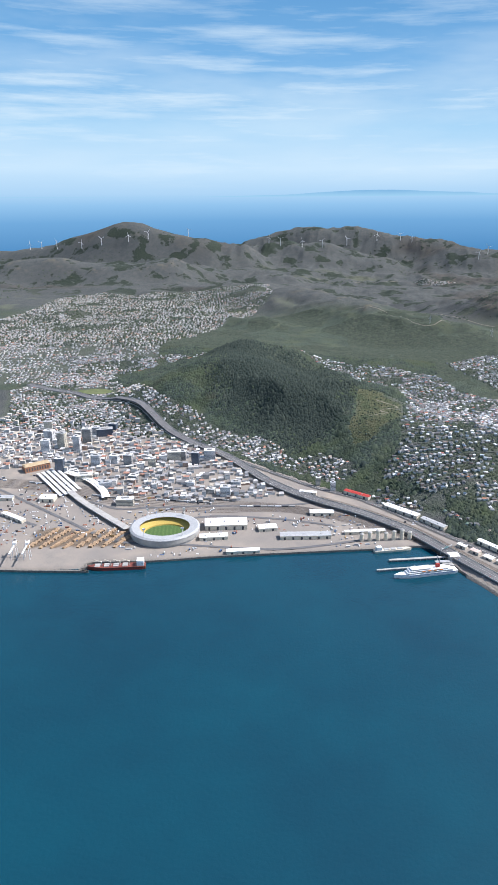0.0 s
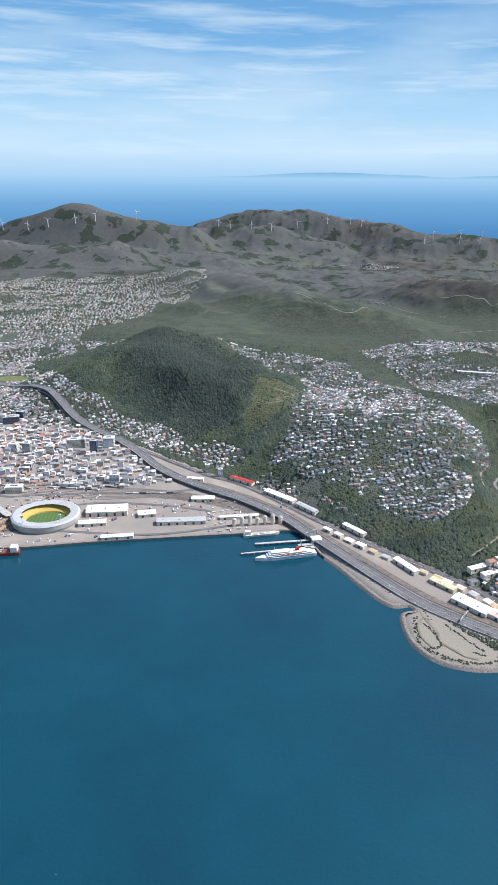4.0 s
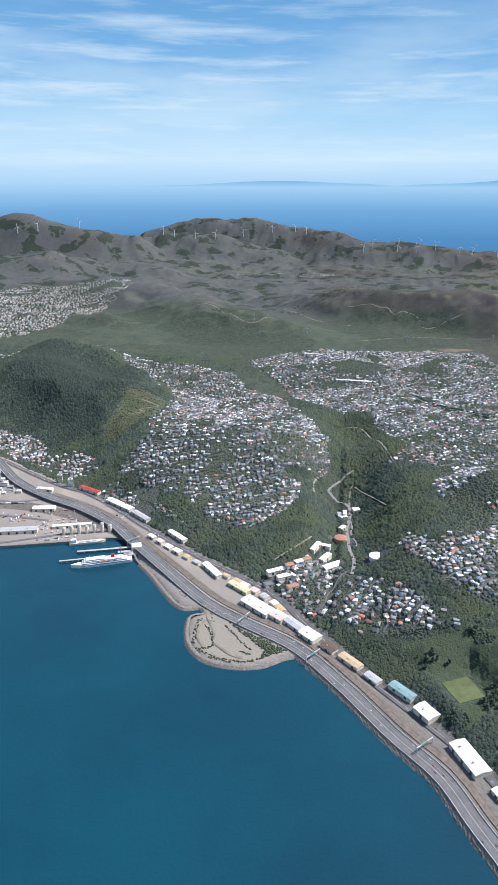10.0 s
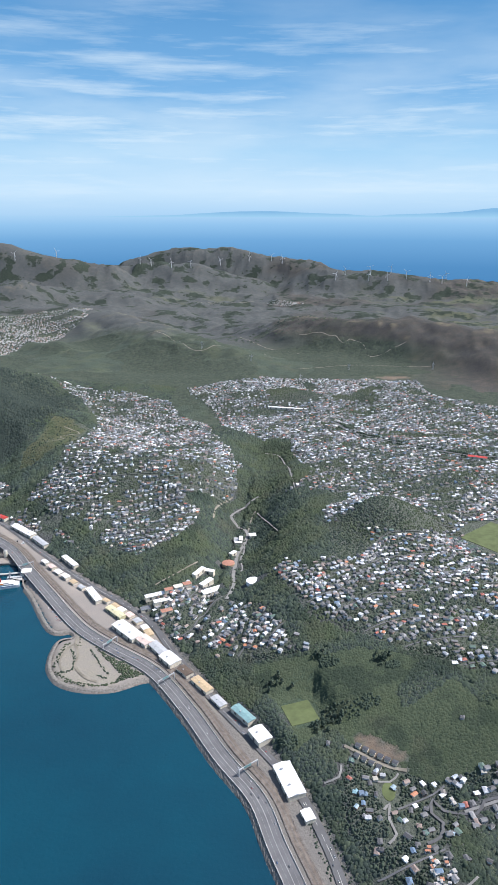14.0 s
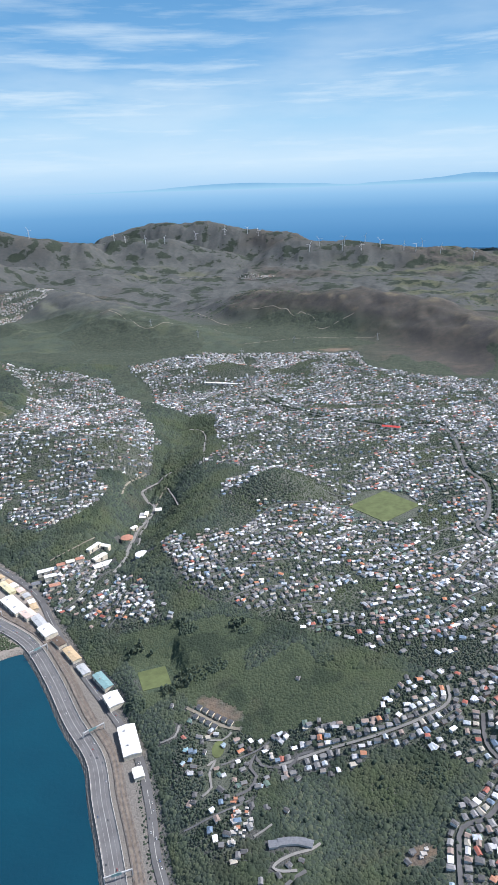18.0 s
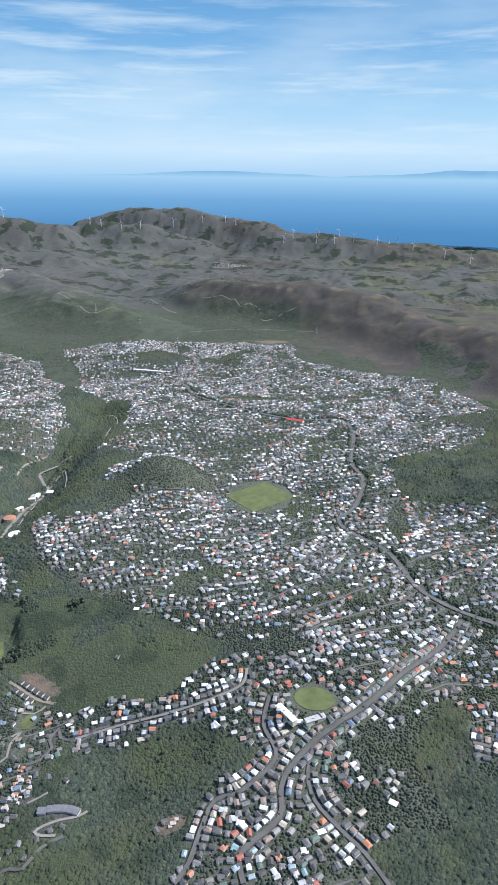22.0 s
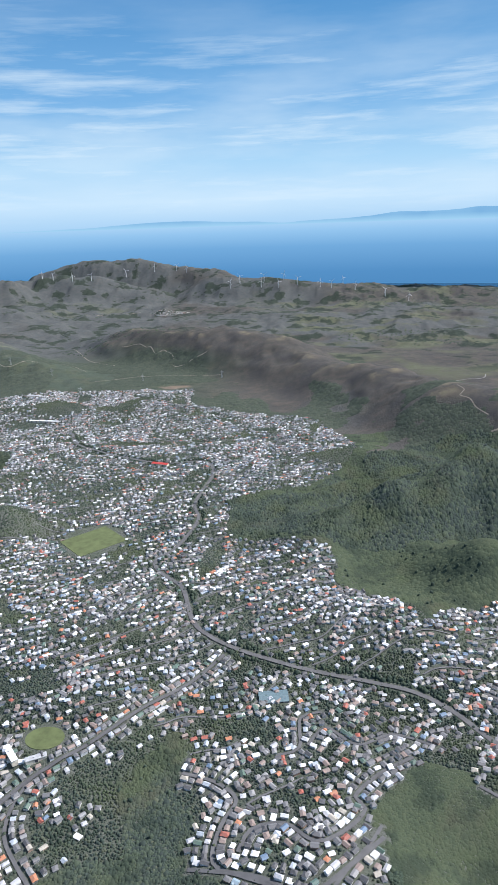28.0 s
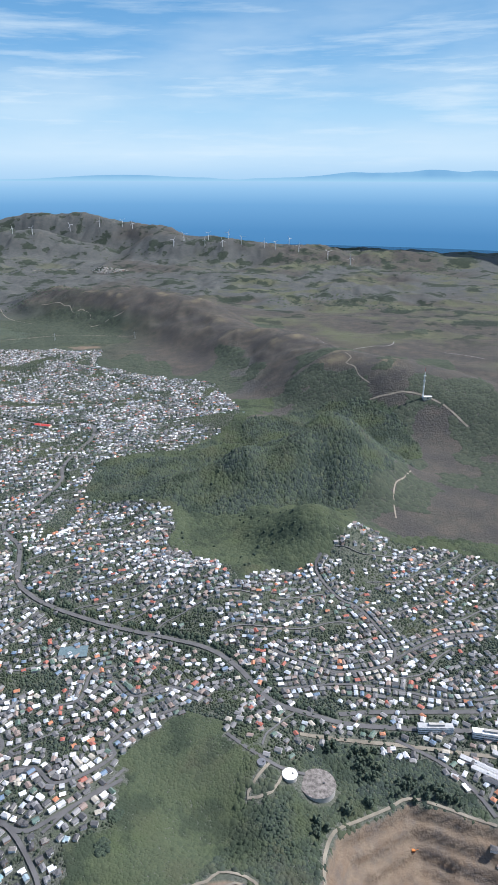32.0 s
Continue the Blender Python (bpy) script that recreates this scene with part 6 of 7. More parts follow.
pier(44.3, 587.3, 74, 2.2, 21, "narrow concrete berth pier beside the ferry")
pier(51.8, 607.1, 66, 3.2, 19, "concrete berth pier with a ramp")
pier(80, 602.7, 16, 9, 20, "concrete link span for loading")
link = thing("loading_ramp", pose(73.9, 604.5, 2.2, rz=20), "grey steel ferry loading ramp with towers", "ramp")
part("deck", box(bmesh.new(), -9, 9, -2, 2, 0, 0.5), M_GREY, link)
for sx in (-6, 6):
    for sy in (-2.4, 2.4):
        part("tower", box(bmesh.new(), sx - 0.4, sx + 0.4, sy - 0.4, sy + 0.4, -2, 6), M_GREY, link)
terminal = shed(83, 613.5, 10, 9, 20, 4.5, M_WHITE, "white ferry terminal building")

cargo = thing("cargo_ship", pose(-241, 526, 0, rz=197), "log ship with a red hull and deck cranes at the wharf", "ship")
part("hull", hull(bmesh.new(), 57, 9, 3.2, -1.5), painted("red_brown_hull", (0.2, 0.06, 0.045), 0.6), cargo)
part("boot_stripe", box(bmesh.new(), -26, 14, -4.4, 4.4, 0.2, 1.0), M_RED, cargo)
part("deckhouse", box(bmesh.new(), -27, -20, -3.8, 3.8, 3.2, 9, 0.2), M_WHITE, cargo)
part("bridge_window", box(bmesh.new(), -20.1, -19.9, -3.6, 3.6, 7.4, 8.2), M_GLASS, cargo)
for i in range(4):
    c = part("deck_crane", box(bmesh.new(), -13 + i * 9, -12 + i * 9, -0.5, 0.5, 3.2, 8), M_CREAM, cargo)
    part("jib", tube(bmesh.new(), (-12.5 + i * 9, 0, 7.6), (-6.0 + i * 9, 0, 10.2), 0.3, 0.2, 6), M_CREAM, c)
    part("hatch", box(bmesh.new(), -11 + i * 9, -6 + i * 9, -3.2, 3.2, 3.2, 4.2), M_CONC, cargo)
cement = thing("cement_ship", pose(23.5, 619.4, 0, rz=21), "small cream coaster moored by the silos", "ship")
part("hull", hull(bmesh.new(), 40, 5.6, 2.4, -1.2), M_CREAM, cement)
part("deckhouse", box(bmesh.new(), -18, -12, -2.2, 2.2, 2.4, 6.5, 0.2), M_WHITE, cement)
for i in range(3):
    part("hatch", box(bmesh.new(), -9 + i * 7, -4 + i * 7, -1.8, 1.8, 2.4, 3.2), M_GREY, cement)
for i in range(7):
    x, y = -9 + i * 8.2, 631 + i * 2.6
    s = thing("silo", pose(x, y, 2.3), "cream concrete cement silo", "silo", "cement silos")
    part("body", tube(bmesh.new(), (0, 0, -1), (0, 0, 8 + (i % 3) * 1.5), 2.3, 2.3, 20), M_CREAM, s)
    part("cap", tube(bmesh.new(), (0, 0, 8 + (i % 3) * 1.5), (0, 0, 9 + (i % 3) * 1.5), 2.3, 1.0, 20), M_CONC, s)
for x, y in ((-347.7, 518.3), (-335.4, 521.4)):
    c = thing("quay_crane", pose(x, y, 2.2, rz=16), "white container crane on the quay", "crane", "quay cranes")
    for sx in (-3, 3):
        for sy in (-3, 3):
            part("leg", tube(bmesh.new(), (sx, sy, 0), (sx * 0.8, sy * 0.8, 13), 0.35, 0.3, 6), M_WHITE, c)
    part("boom", box(bmesh.new(), -0.6, 0.6, -16, 12, 13, 14.2), M_WHITE, c)
    part("cabin", box(bmesh.new(), -1.8, 1.8, 2, 7, 14.2, 16), M_WHITE, c)
    part("a_frame", tube(bmesh.new(), (0, -2, 14), (0, 0, 21), 0.3, 0.2, 6), M_WHITE, c)

# gantries over the motorway
for x, y, deg in ((372.3, 371.7, 45), (429.3, 262.6, 27), (221.8, 499.6, 62), (287.6, 457.1, 52), (76.8, 624.1, 48)):
    g = thing("sign_gantry", pose(x, y, 3.2, rz=deg), "grey steel sign gantry over the motorway", "gantry", "sign gantries")
    for s in (-8.4, 8.4):
        part("post", box(bmesh.new(), s - 0.3, s + 0.3, -0.3, 0.3, -1.5, 5), M_GREY, g)
    part("beam", box(bmesh.new(), -8.6, 8.6, -0.4, 0.4, 4.6, 5.4), M_GREY, g)
    part("sign", box(bmesh.new(), -4, 2, -0.55, -0.4, 4.0, 6.2), M_TEAL, g)

# cars: small bodies with a glazed cabin
M_CAR = varied("car_paint", [(0.0, (0.75, 0.75, 0.75)), (0.4, (0.45, 0.46, 0.48)), (0.6, (0.05, 0.05, 0.06)), (0.78, (0.35, 0.03, 0.03)), (0.88, (0.08, 0.14, 0.3)), (0.95, (0.8, 0.78, 0.7))], "object", 0.3)
car_body, car_cabin = bpy.data.meshes.new("body"), bpy.data.meshes.new("cabin")
for me, args, mat in ((car_body, (-0.85, 0.85, -0.36, 0.36, 0.12, 0.42, 0.06), M_CAR), (car_cabin, (-0.5, 0.35, -0.32, 0.32, 0.4, 0.66, 0.08), M_GLASS)):
    bm = box(bmesh.new(), *args)
    bm.to_mesh(me)
    bm.free()
    me.materials.append(mat)


def car(x, y, z, deg, label, group):
    c = thing("car", pose(x, y, z, rz=deg), label, "car", group)
    linked("body", car_body, c)
    linked("cabin", car_cabin, c)


rd = normals_of(motor)
for i in RAND.choice(np.arange(60, len(motor) - 6), 90, replace=False):
    off = float(RAND.choice([-4.3, -1.6, 1.6, 4.3]))
    p = motor[i] + rd[i] * off
    z = max(float(np.max([grid_z(*(motor[i] + rd[i] * k)) for k in (-6.25, 0, 6.25)])) + 0.5, float(raised[i]))
    car(p[0], p[1], z, math.degrees(math.atan2(-rd[i][0], rd[i][1])), "small car on the motorway", "cars on the motorway")
for i in range(80):
    t = i % 40 / 40
    x, y = 96 + 58 * t + (i // 40) * 8 + RAND.uniform(-2, 2), 586 - 66 * t + (i // 40) * 6 + RAND.uniform(-2, 2)
    if float(line_dist(np.array([x]), np.array([y]), COAST)[0]) > 4:
        car(x, y, float(grid_z(x, y)), 40 + RAND.uniform(-8, 8), "parked car on the ferry apron", "parked cars")
for x, y in ((158, 531), (116, 592), (126, 552), (134, 543), (141, 536), (148, 529), (143, 559), (146, 566), (136, 582), (110, 620), (127, 562), (137, 551)):
    car(x, y, float(grid_z(x, y)), RAND.uniform(0, 180), "parked vehicle on the ferry apron", "parked cars")
rh = normals_of(hutt)
for i in RAND.choice(np.arange(20, len(hutt) - 6), 60, replace=False):
    p = hutt[i] + rh[i] * float(RAND.choice([-1.5, 1.5]))
    z = max(float(np.max([grid_z(*(hutt[i] + rh[i] * k)) for k in (-3.2, 0, 3.2)])) + 0.45, 2.8)
    car(p[0], p[1], z, math.degrees(math.atan2(-rh[i][0], rh[i][1])), "small car on the shore road", "cars on the shore road")

# yard clutter: containers and parked vehicles
n = 900
x, y = RAND.uniform(-560, 60, n * 3), RAND.uniform(520, 735, n * 3)
ok = (line_dist(x, y, COAST) > 7) & ~occupied(x, y) & (np.hypot((x + 218) / 44, (y - 603) / 40) > 1) & ~inside(x, y, CITY) & (fbm(x, y, 50, 66, 3) > 0.0)
x, y = x[ok][:n], y[ok][:n]
n = len(x)
size = np.stack([RAND.choice([1.7, 2.4, 4.6], n), RAND.uniform(0.8, 1.1, n), RAND.choice([0.6, 1.0, 1.9], n)], -1)
a = np.radians(16 + RAND.choice([0, 90], n) + RAND.uniform(-5, 5, n))
q = SLAB[None] * size[:, None]
v = np.stack([x[:, None] + q[..., 0] * np.cos(a)[:, None] - q[..., 1] * np.sin(a)[:, None], y[:, None] + q[..., 0] * np.sin(a)[:, None] + q[..., 1] * np.cos(a)[:, None], grid_z(x, y)[:, None] + q[..., 2]], -1)
full = np.concatenate([SLAB_F, [(4, 5, 6), (4, 6, 7)]])
M_CRATE = varied("container_paint", [(0.0, (0.7, 0.7, 0.7)), (0.4, (0.4, 0.41, 0.43)), (0.6, (0.3, 0.1, 0.06)), (0.72, (0.08, 0.15, 0.28)), (0.82, (0.06, 0.06, 0.07)), (0.92, (0.45, 0.3, 0.12))], "island")
tagged(new("containers", mesh_of("containers", v.reshape(-1, 3), (full[None] + 8 * np.arange(n)[:, None, None]).reshape(-1, 3), [M_CRATE])), "containers and parked vehicles on the port yards", "containers", kind="stuff")
# white flecks of foam on the water
n = 90
x, y = RAND.uniform(-40, 190, n), RAND.uniform(60, 240, n)
ok = line_dist(x, y, COAST) < -25
x, y, n = x[ok], y[ok], int(ok.sum())
w = RAND.uniform(0.12, 0.42, n)
v = np.stack([x, y, 0 * x], -1)[:, None] + CAP[None] * np.stack([w * 1.6, w * 0.6, 0 * w + 0.08], -1)[:, None] * RAND.uniform(0.6, 1.2, (n, 11, 1))
tagged(new("foam", mesh_of("foam", v.reshape(-1, 3), (CAP_TRI[None] + 11 * np.arange(n)[:, None, None]).reshape(-1, 3), [M_WHITE])), "small white flecks of foam on the harbour", "foam", kind="stuff")

# ---- wind turbines and masts ----
def turbine(x, y, h, spin):
    t = thing("wind_turbine", pose(x, y, float(grid_z(x, y)) - 1), "white three-bladed wind turbine on a ridge", "wind turbine", "wind farm")
    part("tower", tube(bmesh.new(), (0, 0, 0), (0, 0, h), 1.3, 0.8, 10), M_WHITE, t)
    part("nacelle", box(bmesh.new(), -0.9, 0.9, -2.2, 2.2, h - 0.6, h + 1.2, 0.3), M_WHITE, t)
    for k in range(3):
        a = radians(spin + 120 * k)
        part("blade", tube(bmesh.new(), (0, -2.4, h + 0.3), (h * 0.55 * math.sin(a), -2.4, h + 0.3 + h * 0.55 * math.cos(a)), 0.8, 0.35, 6), M_WHITE, t)


TURBINES_WEST = [(-1849, 3175), (-1762, 3135), (-1662, 3104), (-1515, 3072), (-1411, 3072), (-1282, 3091), (-1194, 3121), (-1025, 3217), (-675, 3444), (-617, 3446), (-504, 3427), (-405, 3435), (-310, 3724), (-156, 3762)]
TURBINES_EAST = [(-35, 3785), (26, 3764), (332, 3367), (375, 3411), (489, 3349), (497, 3407), (577, 3324), (595, 3412), (666, 3363), (776, 3354), (831, 3348), (885, 3649), (943, 3335), (1081, 3254), (1182, 3169)]
for i, (x, y) in enumerate(TURBINES_WEST + TURBINES_EAST):
    turbine(x, y, 30 + i * 7 % 5, i * 47 % 120)
for x, y in ((249.4, 1290.2), (326.8, 1359.4), (424.4, 1499.7), (201.9, 1498.6), (610.1, 1515.6), (74.2, 1552.9)):
    p = thing("power_pylon", pose(x, y, float(grid_z(x, y)) - 0.5, rz=20), "grey lattice power pylon on the ridge", "pylon", "power pylons")
    for sx in (-1.6, 1.6):
        for sy in (-1.6, 1.6):
            part("leg", tube(bmesh.new(), (sx, sy, 0), (0, 0, 18), 0.25, 0.15, 5), M_GREY, p)
    for z, w in ((11, 4.5), (14, 4)):
        part("cross_arm", box(bmesh.new(), -w, w, -0.2, 0.2, z, z + 0.4), M_GREY, p)
mast = thing("radio_mast", pose(1192.2, 1010, float(grid_z(1192.2, 1010)) - 0.5), "tall white lattice radio mast on the ridge", "mast")
part("pole", tube(bmesh.new(), (0, 0, 0), (0, 0, 42), 1.2, 0.4, 8), M_WHITE, mast)
part("aerial", tube(bmesh.new(), (0, 0, 42), (0, 0, 50), 0.3, 0.15, 6), M_RED, mast)
for z in (18, 27, 35):
    part("dish_ring", tube(bmesh.new(), (0, 0, z), (0, 0, z + 1), 1.9, 1.9, 12), M_WHITE, mast)

# ---- water tanks and pines above the quarry ----
for x, y, r, h, mat, label in ((1033, 317, 11.0, 2.8, M_CONC, "large round concrete water tank with a stained roof"), (1015.5, 318, 4.6, 2.4, M_WHITE, "small round white water tank"), (997.5, 322, 2.6, 1.5, M_SLATE, "tiny round concrete water tank")):
    z = float(grid_z(x, y))
    t = thing("water_tank", pose(x, y, z), label, "tank", "water tanks")
    part("wall", tube(bmesh.new(), (0, 0, -4), (0, 0, h), r, r, 48), M_CONC, t)
    part("roof", tube(bmesh.new(), (0, 0, h), (0, 0, h + r * 0.06), r + 0.25, r * 0.1, 48), painted("stained_tank_roof", (0.24, 0.22, 0.205), 0.85, wear=0.3, scale=0.4) if r > 6 else mat, t)
    part("hatch", box(bmesh.new(), r * 0.3, r * 0.3 + 0.9, -0.4, 0.5, h, h + r * 0.06 + 0.5), M_DARK, t)


def pine(h, rng):
    """Trunk, limbs and crown meshes of a dark pine."""
    tr = tube(bmesh.new(), (0, 0, -0.5), (0, 0, h * 0.8), h * 0.045, h * 0.015, 7)
    for k in range(5):
        a = rng.uniform(0, 6.28)
        tube(tr, (0, 0, h * (0.3 + 0.1 * k)), (math.cos(a) * h * 0.25, math.sin(a) * h * 0.25, h * (0.4 + 0.1 * k)), h * 0.015, h * 0.006, 5)
    cr = bmesh.new()
    for k in range(34):
        z = rng.uniform(0.25, 1.0)
        r, a = h * 0.34 * (1.12 - z) ** 0.7 * rng.uniform(0.3, 1.0), rng.uniform(0, 6.28)
        s = h * rng.uniform(0.06, 0.13)
        q = bmesh.ops.create_icosphere(cr, subdivisions=1, radius=s, matrix=Matrix.Translation((r * math.cos(a), r * math.sin(a), h * z)))
        for v in q["verts"]:
            v.co += Vector((rng.uniform(-1, 1), rng.uniform(-1, 1), rng.uniform(-1, 1))) * s * 0.35
    return tr, cr


rng = random.Random(3)
pines = []
for k in range(4):
    tr, cr = pine(rng.uniform(6.5, 9), rng)
    pair = []
    for nm, bm, mat in (("trunk", tr, M_BARK), ("crown", cr, M_PINE)):
        me = bpy.data.meshes.new(nm)
        bm.to_mesh(me)
        bm.free()
        me.materials.append(mat)
        pair.append((nm, me))
    pines.append(pair)
spots = [(1059.8, 348.6, 10, 6), (1065.6, 339.1, 9, 9), (1063.7, 331.2, 7, 7), (1041.3, 349.6, 5, 5), (1087.9, 328.3, 9, 6), (1104, 322.7, 12, 6), (1092.6, 320.1, 14, 5), (1114.4, 316.9, 7, 4), (1032, 290.7, 5, 8), (1051, 303.6, 3, 3), (1063.8, 312.6, 3, 3), (430.3, 418.6, 14, 8), (467, 465.9, 6, 6), (418, 472.2, 6, 6), (380.4, 449.3, 12, 8), (422, 411.6, 10, 8), (-154.8, 982.6, 60, 30), (40.7, 736.2, 20, 12)]
for cx, cy, ra, rb in spots:
    for q in range(14):
        x, y = cx + rng.gauss(0, ra * 0.5), cy + rng.gauss(0, rb * 0.5)
        if inside(np.array([x]), np.array([y]), QUARRY)[0] or occupied(np.array([x]), np.array([y]))[0]:
            continue
        t = thing("pine_tree", pose(x, y, float(grid_z(x, y)), rz=rng.uniform(0, 360)) @ Matrix.Scale(rng.uniform(0.45, 0.75), 4), "dark green pine tree standing above the bush", "tree", "pines")
        for nm, me in pines[q % 4]:
            linked(nm, me, t)

# a digger works the quarry
dig = thing("excavator", pose(1090.4, 295.1, float(grid_z(1090.4, 295.1))), "orange excavator in the quarry", "excavator")
part("body", box(bmesh.new(), -1, 1, -0.8, 0.8, 0.5, 1.7, 0.1), painted("orange_plant", (0.6, 0.2, 0.05), 0.5), dig)
part("arm", tube(bmesh.new(), (0.8, 0, 1.2), (2.8, 0, 2.4), 0.2, 0.15, 6), painted("orange_arm", (0.6, 0.22, 0.06), 0.5), dig)
for s in (-0.6, 0.6):
    part("track", box(bmesh.new(), -1.2, 1.2, s - 0.25, s + 0.25, 0, 0.5, 0.1), M_DARK, dig)


# ---- bush and garden trees ----
OLIVE = [NEAR_BUSH[2], [(905, 319), (942, 362), (967, 357), (973, 341), (990, 328), (985, 290), (968, 240), (900, 231), (897, 249), (919, 267)]]


def wobbled(x, y, polys, by=16.0):
    return any_of(x + by * fbm(x, y, 30, 31, 3), y + by * fbm(x, y, 30, 37, 3), polys)


def gardens(y0, y1, gap, keep):
    """Spots for trees in the suburbs, clear of the bush."""
    x, y = scatter(SUBURBS[:6] + SUBURBS[8:], -640, 1300, y0, y1, gap, keep)
    ok = ~wobbled(x, y, BUSH)
    return x[ok], y[ok]


def open_land(x, y):
    """Green land with no suburb, shore strip, quarry or road on it."""
    ok = (line_dist(x, y, FOOT) > 2.5) & ~occupied(x, y) & ~inside(x, y, QUARRY) & ~any_of(x, y, MEADOW) & (wobbled(x, y, BUSH) | ~wobbled(x, y, SUBURBS + [CITY]))
    for cx, cy, ra, rb in ((1033, 316, 13.5, 13.5), (1015.5, 318, 7.5, 7.5), (997.5, 322, 4, 4), (985, 243, 14, 7)):
        ok &= ((x - cx) / ra) ** 2 + ((y - cy) / rb) ** 2 > 1
    return ok


def piny(x, y):
    """Pine forest with a ragged, mixed edge."""
    jump = 18 * np.sin(x * 91.7 + y * 57.3)
    return wobbled(x + jump, y + jump * 0.7, PINES, 60)


def canopy(where, x0, x1, y0, y1, gap, tall, label, mat=None, grow=0.84):
    """A closed canopy of overlapping uneven crowns lying on the slope."""
    u, v = np.meshgrid(np.arange(x0, x1, gap), np.arange(y0, y1, gap * 0.87))
    u = u + gap * 0.5 * (np.arange(u.shape[0]) % 2)[:, None]
    x, y = (u + RAND.uniform(-0.42, 0.42, u.shape) * gap).ravel(), (v + RAND.uniform(-0.42, 0.42, u.shape) * gap).ravel()
    ok = where(x, y)
    x, y = x[ok], y[ok]
    n = len(x)
    size = gap * grow * RAND.lognormal(0.0, 0.28, n) * (1 + 0.35 * fbm(x, y, 22, 5, 3))
    a = RAND.uniform(0, 6.28, n)
    base = np.repeat(TUFT[None], n, 0) * RAND.uniform(0.75, 1.25, (n, len(TUFT), 1))
    vx, vy = base[..., 0] * np.cos(a)[:, None] - base[..., 1] * np.sin(a)[:, None], base[..., 0] * np.sin(a)[:, None] + base[..., 1] * np.cos(a)[:, None]
    vx, vy = x[:, None] + vx * size[:, None], y[:, None] + vy * size[:, None]
    high = size * tall * RAND.uniform(0.7, 1.35, n)
    z = grid_z(vx.ravel(), vy.ravel()).reshape(vx.shape) + (base[..., 2] + 0.3) * high[:, None]
    f = (TUFT_TRI[None] + len(TUFT) * np.arange(n)[:, None, None]).reshape(-1, 3)
    return tagged(new("bush", mesh_of("bush", np.stack([vx, vy, z], -1).reshape(-1, 3), f, [mat or M_LEAF_S], smooth_shade=True)), label, "bush", kind="stuff")


for cx, cy, ra, rb, deg in ((466, 394, 20, 4, -22), (604, 276, 7, 5, 20), (481, 330, 4, 7, 0), (552, 252, 15, 5, 15)):
    a, r = np.arange(0, 6.3, 0.15)[:, None], np.arange(0, 1.01, 0.12)[None]
    u, v, c, q = ra * r * np.cos(a), rb * r * np.sin(a), math.cos(radians(deg)), math.sin(radians(deg))
    occupy((cx + u * c - v * q).ravel(), (cy + u * q + v * c).ravel(), 0.8)
canopy(lambda x, y: open_land(x, y) & ~wobbled(x, y, OLIVE), 300, 1200, 175, 500, 1.45, 0.85, "dense green native bush on the near slopes")
canopy(lambda x, y: open_land(x, y) & wobbled(x, y, OLIVE), 340, 1000, 200, 500, 1.25, 0.5, "low olive-green scrub on a hilltop", M_OLIVE)
canopy(lambda x, y: open_land(x, y) & (wobbled(x, y, FOREST, 40) | (x < 780)), 80, 1260, 500, 1090, 2.2, 0.9, "dense green forest on the middle hills")
canopy(lambda x, y: open_land(x, y) & ~wobbled(x, y, FOREST + HEATH_SLOPE, 40) & (x >= 780), 780, 1260, 500, 1090, 2.4, 0.4, "low olive scrub below a forest", M_OLIVE)
canopy(lambda x, y: open_land(x, y) & wobbled(x, y, HEATH_SLOPE, 40) & ~wobbled(x, y, FOREST, 40) & (fbm(x, y, 60, 45, 3) > -0.05), 900, 1300, 600, 1200, 3.2, 0.3, "dark gorse on a heath slope", M_GORSE)
canopy(lambda x, y: open_land(x, y) & ~piny(x, y), -560, 80, 740, 1300, 2.6, 0.6, "green bush on a hilltop above the city")
canopy(lambda x, y: open_land(x, y) & piny(x, y), -400, -20, 830, 1260, 2.3, 0.9, "dark pine forest on a hilltop", M_PINE_S)
canopy(lambda x, y: open_land(x, y) & (fbm(x, y, 130, 15, 4) - 0.6 * smooth(78, 108, grid_z(x, y)) - 0.3 * smooth(350, 700, x) > -0.14), -700, 1300, 1090, 1720, 4.2, 0.22, "dark gorse and bush on the slopes behind the suburbs", M_GORSE)
for poly, gap in ((NEAR_BUSH, 7.0), (MID_BUSH, 9.0)):
    x, y = scatter(poly, -80, 1260, 170, 1070, gap, 0.4)
    ok = ~any_of(x, y, OLIVE + HEATH_SLOPE) & (fbm(x, y, 45, 23, 3) > -0.02)
    clumps("bush_trees", x[ok], y[ok], RAND.uniform(0.9, 1.8, ok.sum()) * gap / 7, 0.95, "taller dark trees standing out of the bush", "trees", M_TALL)
for cx, cy, ra, rb in ((433, 422, 20, 9), (457, 428, 9, 6), (425, 466, 9, 5), (476, 460, 6, 4), (365, 625, 9, 9), (335, 692, 7, 9), (335, 470, 14, 6), (398, 397, 8, 6), (544, 428, 7, 4), (615, 325, 9, 6), (1062, 336, 12, 12), (1007, 292, 9, 14), (1013, 270, 8, 10), (1089, 322, 12, 6), (918, 274, 4, 5), (917, 252, 4, 5)):
    a, r = RAND.uniform(0, 6.28, 90), np.sqrt(RAND.rand(90))
    x, y = cx + ra * r * np.cos(a), cy + rb * r * np.sin(a)
    ok = ~occupied(x, y) & ~inside(x, y, QUARRY)
    clumps("grove", x[ok], y[ok], RAND.uniform(0.8, 1.6, ok.sum()), 0.75, "grove of dark trees on a green slope", "trees", M_TALL)
hw = spline(ROADS[0][0], 2.6)
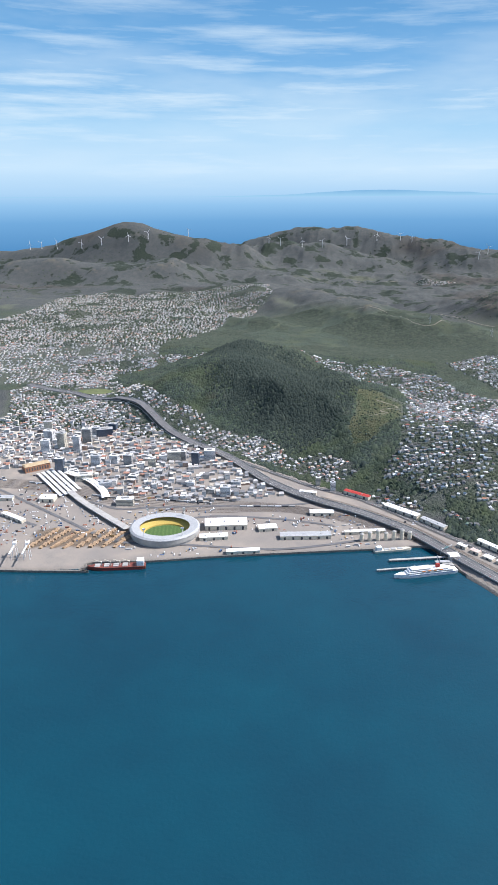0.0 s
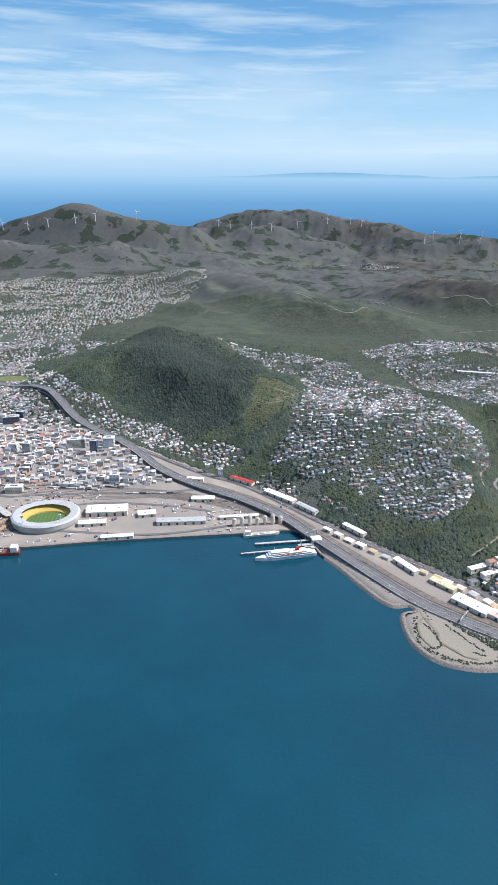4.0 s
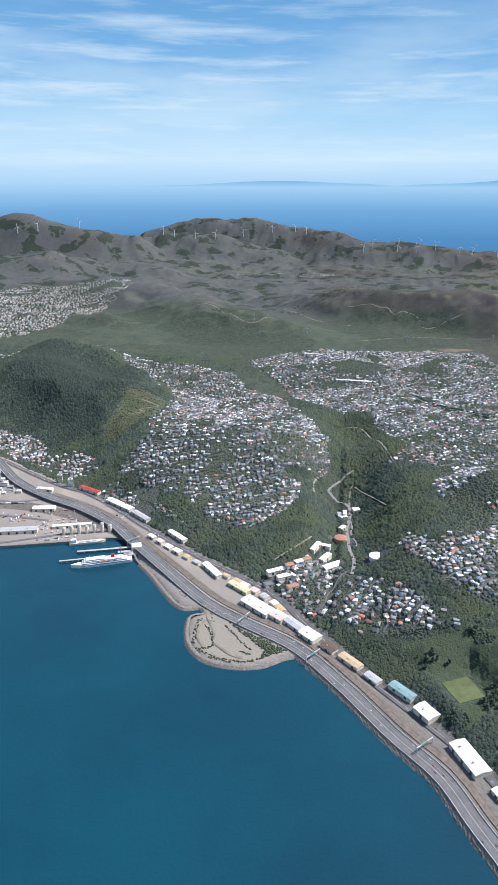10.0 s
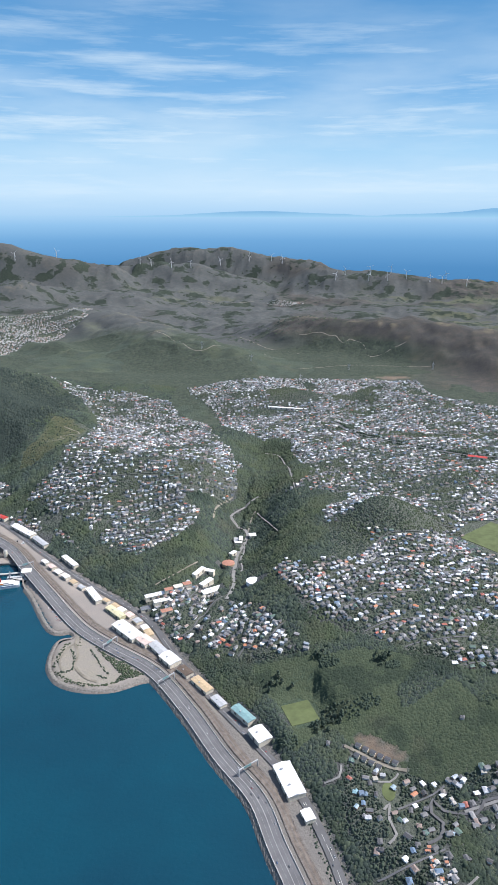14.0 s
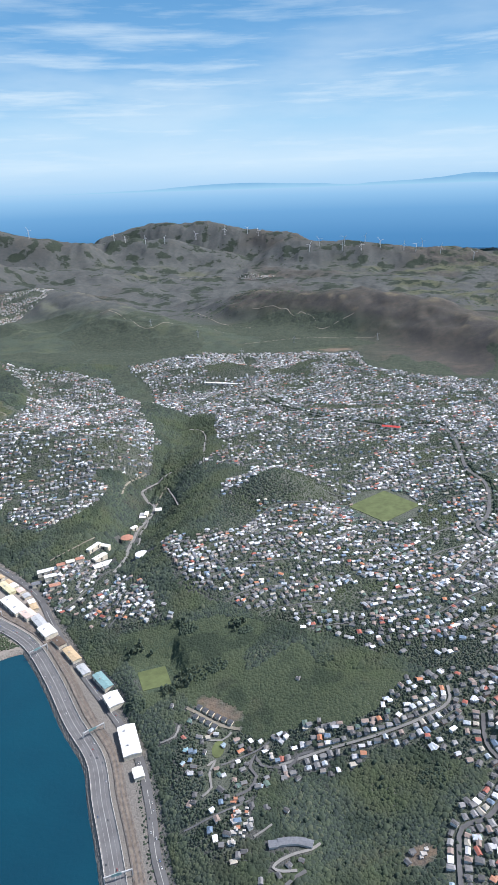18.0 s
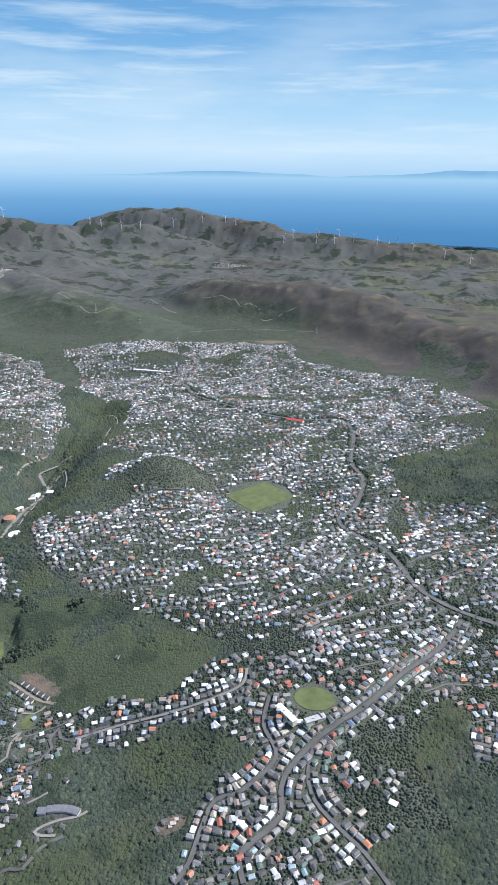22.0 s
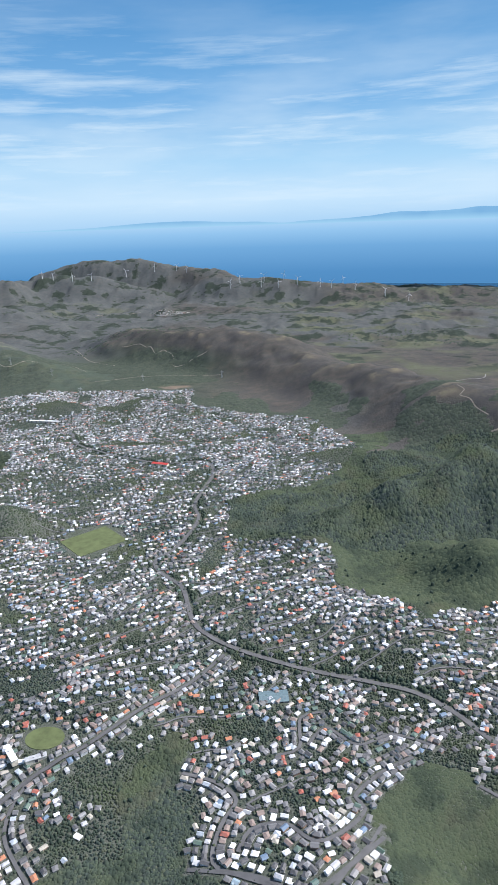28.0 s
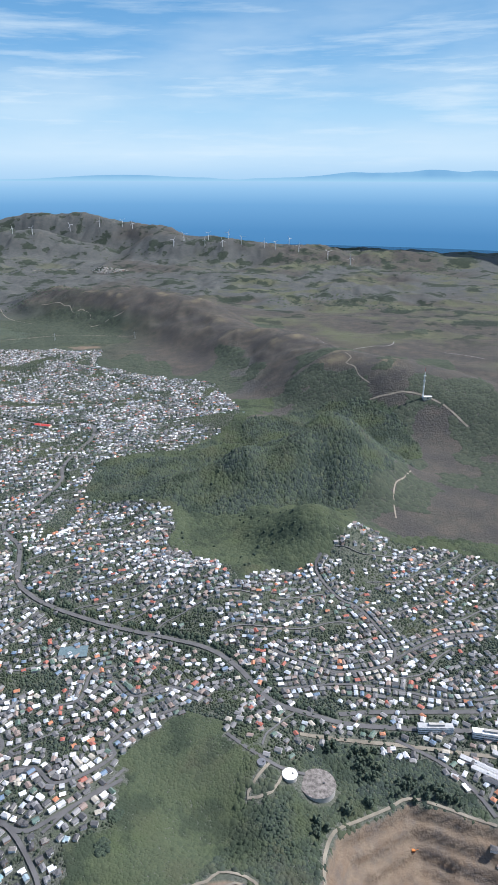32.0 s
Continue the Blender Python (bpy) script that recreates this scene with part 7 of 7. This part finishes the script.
for off in (5.5, 8.0, -5.5):
    line = (hw + normals_of(hw) * off)[90:]
    line = line[~occupied(line[:, 0], line[:, 1])] + RAND.uniform(-1, 1, (int((~occupied(line[:, 0], line[:, 1])).sum()), 2))
    clumps("roadside_trees", line[:, 0], line[:, 1], RAND.uniform(1.1, 2.2, len(line)), 0.9, "dark trees lining the highway", "trees", M_TALL)
for side in (-1, 1):
    p = np.repeat(hutt + normals_of(hutt) * 5.6 * side, 5, 0) + RAND.uniform(-2.2, 2.2, (len(hutt) * 5, 2))
    ok = (p[:, 1] < 345) & (line_dist(p[:, 0], p[:, 1], FOOT) < (9 if side > 0 else -7)) & (line_dist(p[:, 0], p[:, 1], FOOT) > -12)
    clumps("roadside_scrub", p[ok, 0], p[ok, 1], RAND.uniform(0.4, 1.0, ok.sum()), 0.7, "dark scrub beside the shore road", "scrub", M_TALL)
x, y = scatter(MEADOW, -60, 40, 800, 1000, 4.5, 0.6)
clumps("scrub", x, y, RAND.uniform(0.6, 1.7, len(x)), 0.6, "scattered scrub on a grassy hilltop", "scrub")
x, y = gardens(190, 480, 1.75, 0.95)
clumps("garden_trees", x, y, RAND.uniform(0.5, 1.25, len(x)) * (1 + 1.0 * np.clip(fbm(x, y, 40, 91, 3), 0, 1)), 0.8, "green garden trees and hedges between houses", "trees")
x, y = gardens(480, 1390, 2.7, 0.95)
clumps("garden_trees", x, y, RAND.uniform(0.8, 1.9, len(x)) * (1 + 0.7 * np.clip(fbm(x, y, 60, 91, 3), 0, 1)), 0.8, "dark garden trees between the farther houses", "trees", far=True)
u, v = np.meshgrid(np.arange(190, 285, 1.6), np.arange(440, 520, 1.6))
x, y = (u + RAND.uniform(-0.7, 0.7, u.shape)).ravel(), (v + RAND.uniform(-0.7, 0.7, u.shape)).ravel()
ok = inside(x + 5 * fbm(x, y, 14, 3, 2), y, [(243, 450), (262, 464), (272, 464), (240, 486), (204, 510), (199, 504), (222, 482), (246, 462)]) & ~occupied(x, y)
clumps("scrub", x[ok], y[ok], RAND.uniform(0.6, 1.5, ok.sum()), 0.6, "green scrub between a gravel point and the motorway", "scrub")
for line, wide, gap in (([(188, 489), (196, 477), (200, 461), (191, 456)], 1.0, 0.9), ([(187, 456), (201, 447), (220, 443.5), (235, 446), (245, 452)], 1.6, 0.8), ([(182, 498), (180, 489), (181, 477), (183, 464)], 1.6, 0.9), ([(206, 491), (220, 475), (234, 460)], 1.0, 1.2), ([(178, 516), (186, 509), (193, 495)], 2.0, 1.8), ([(226, 457), (234, 455)], 1.0, 0.9)):
    p = spline(line, gap)
    x, y = (p + RAND.uniform(-wide, wide, p.shape)).T
    clumps("scrub", x, y, RAND.uniform(0.5, 1.1, len(x)), 0.6, "low scrub growing on a sandy point", "scrub", M_OLIVE if wide > 1.5 else M_TALL)
x, y = scatter(SUBURBS[6:8], -1100, 260, 1300, 3010, 9, 0.8, False)
clumps("garden_trees", x, y, RAND.uniform(2.0, 4.0, len(x)), 0.9, "dark trees among the far houses", "trees", far=True)
x, y = scatter(None, -1500, 1900, 1750, 3400, 22, 0.9, False)
ok = fbm(x, y, 260, 17, 4) > 0.14
clumps("scrub", x[ok], y[ok], RAND.uniform(2.5, 6.0, ok.sum()), 0.45, "far dark clumps of trees in the valleys", "scrub", far=True)
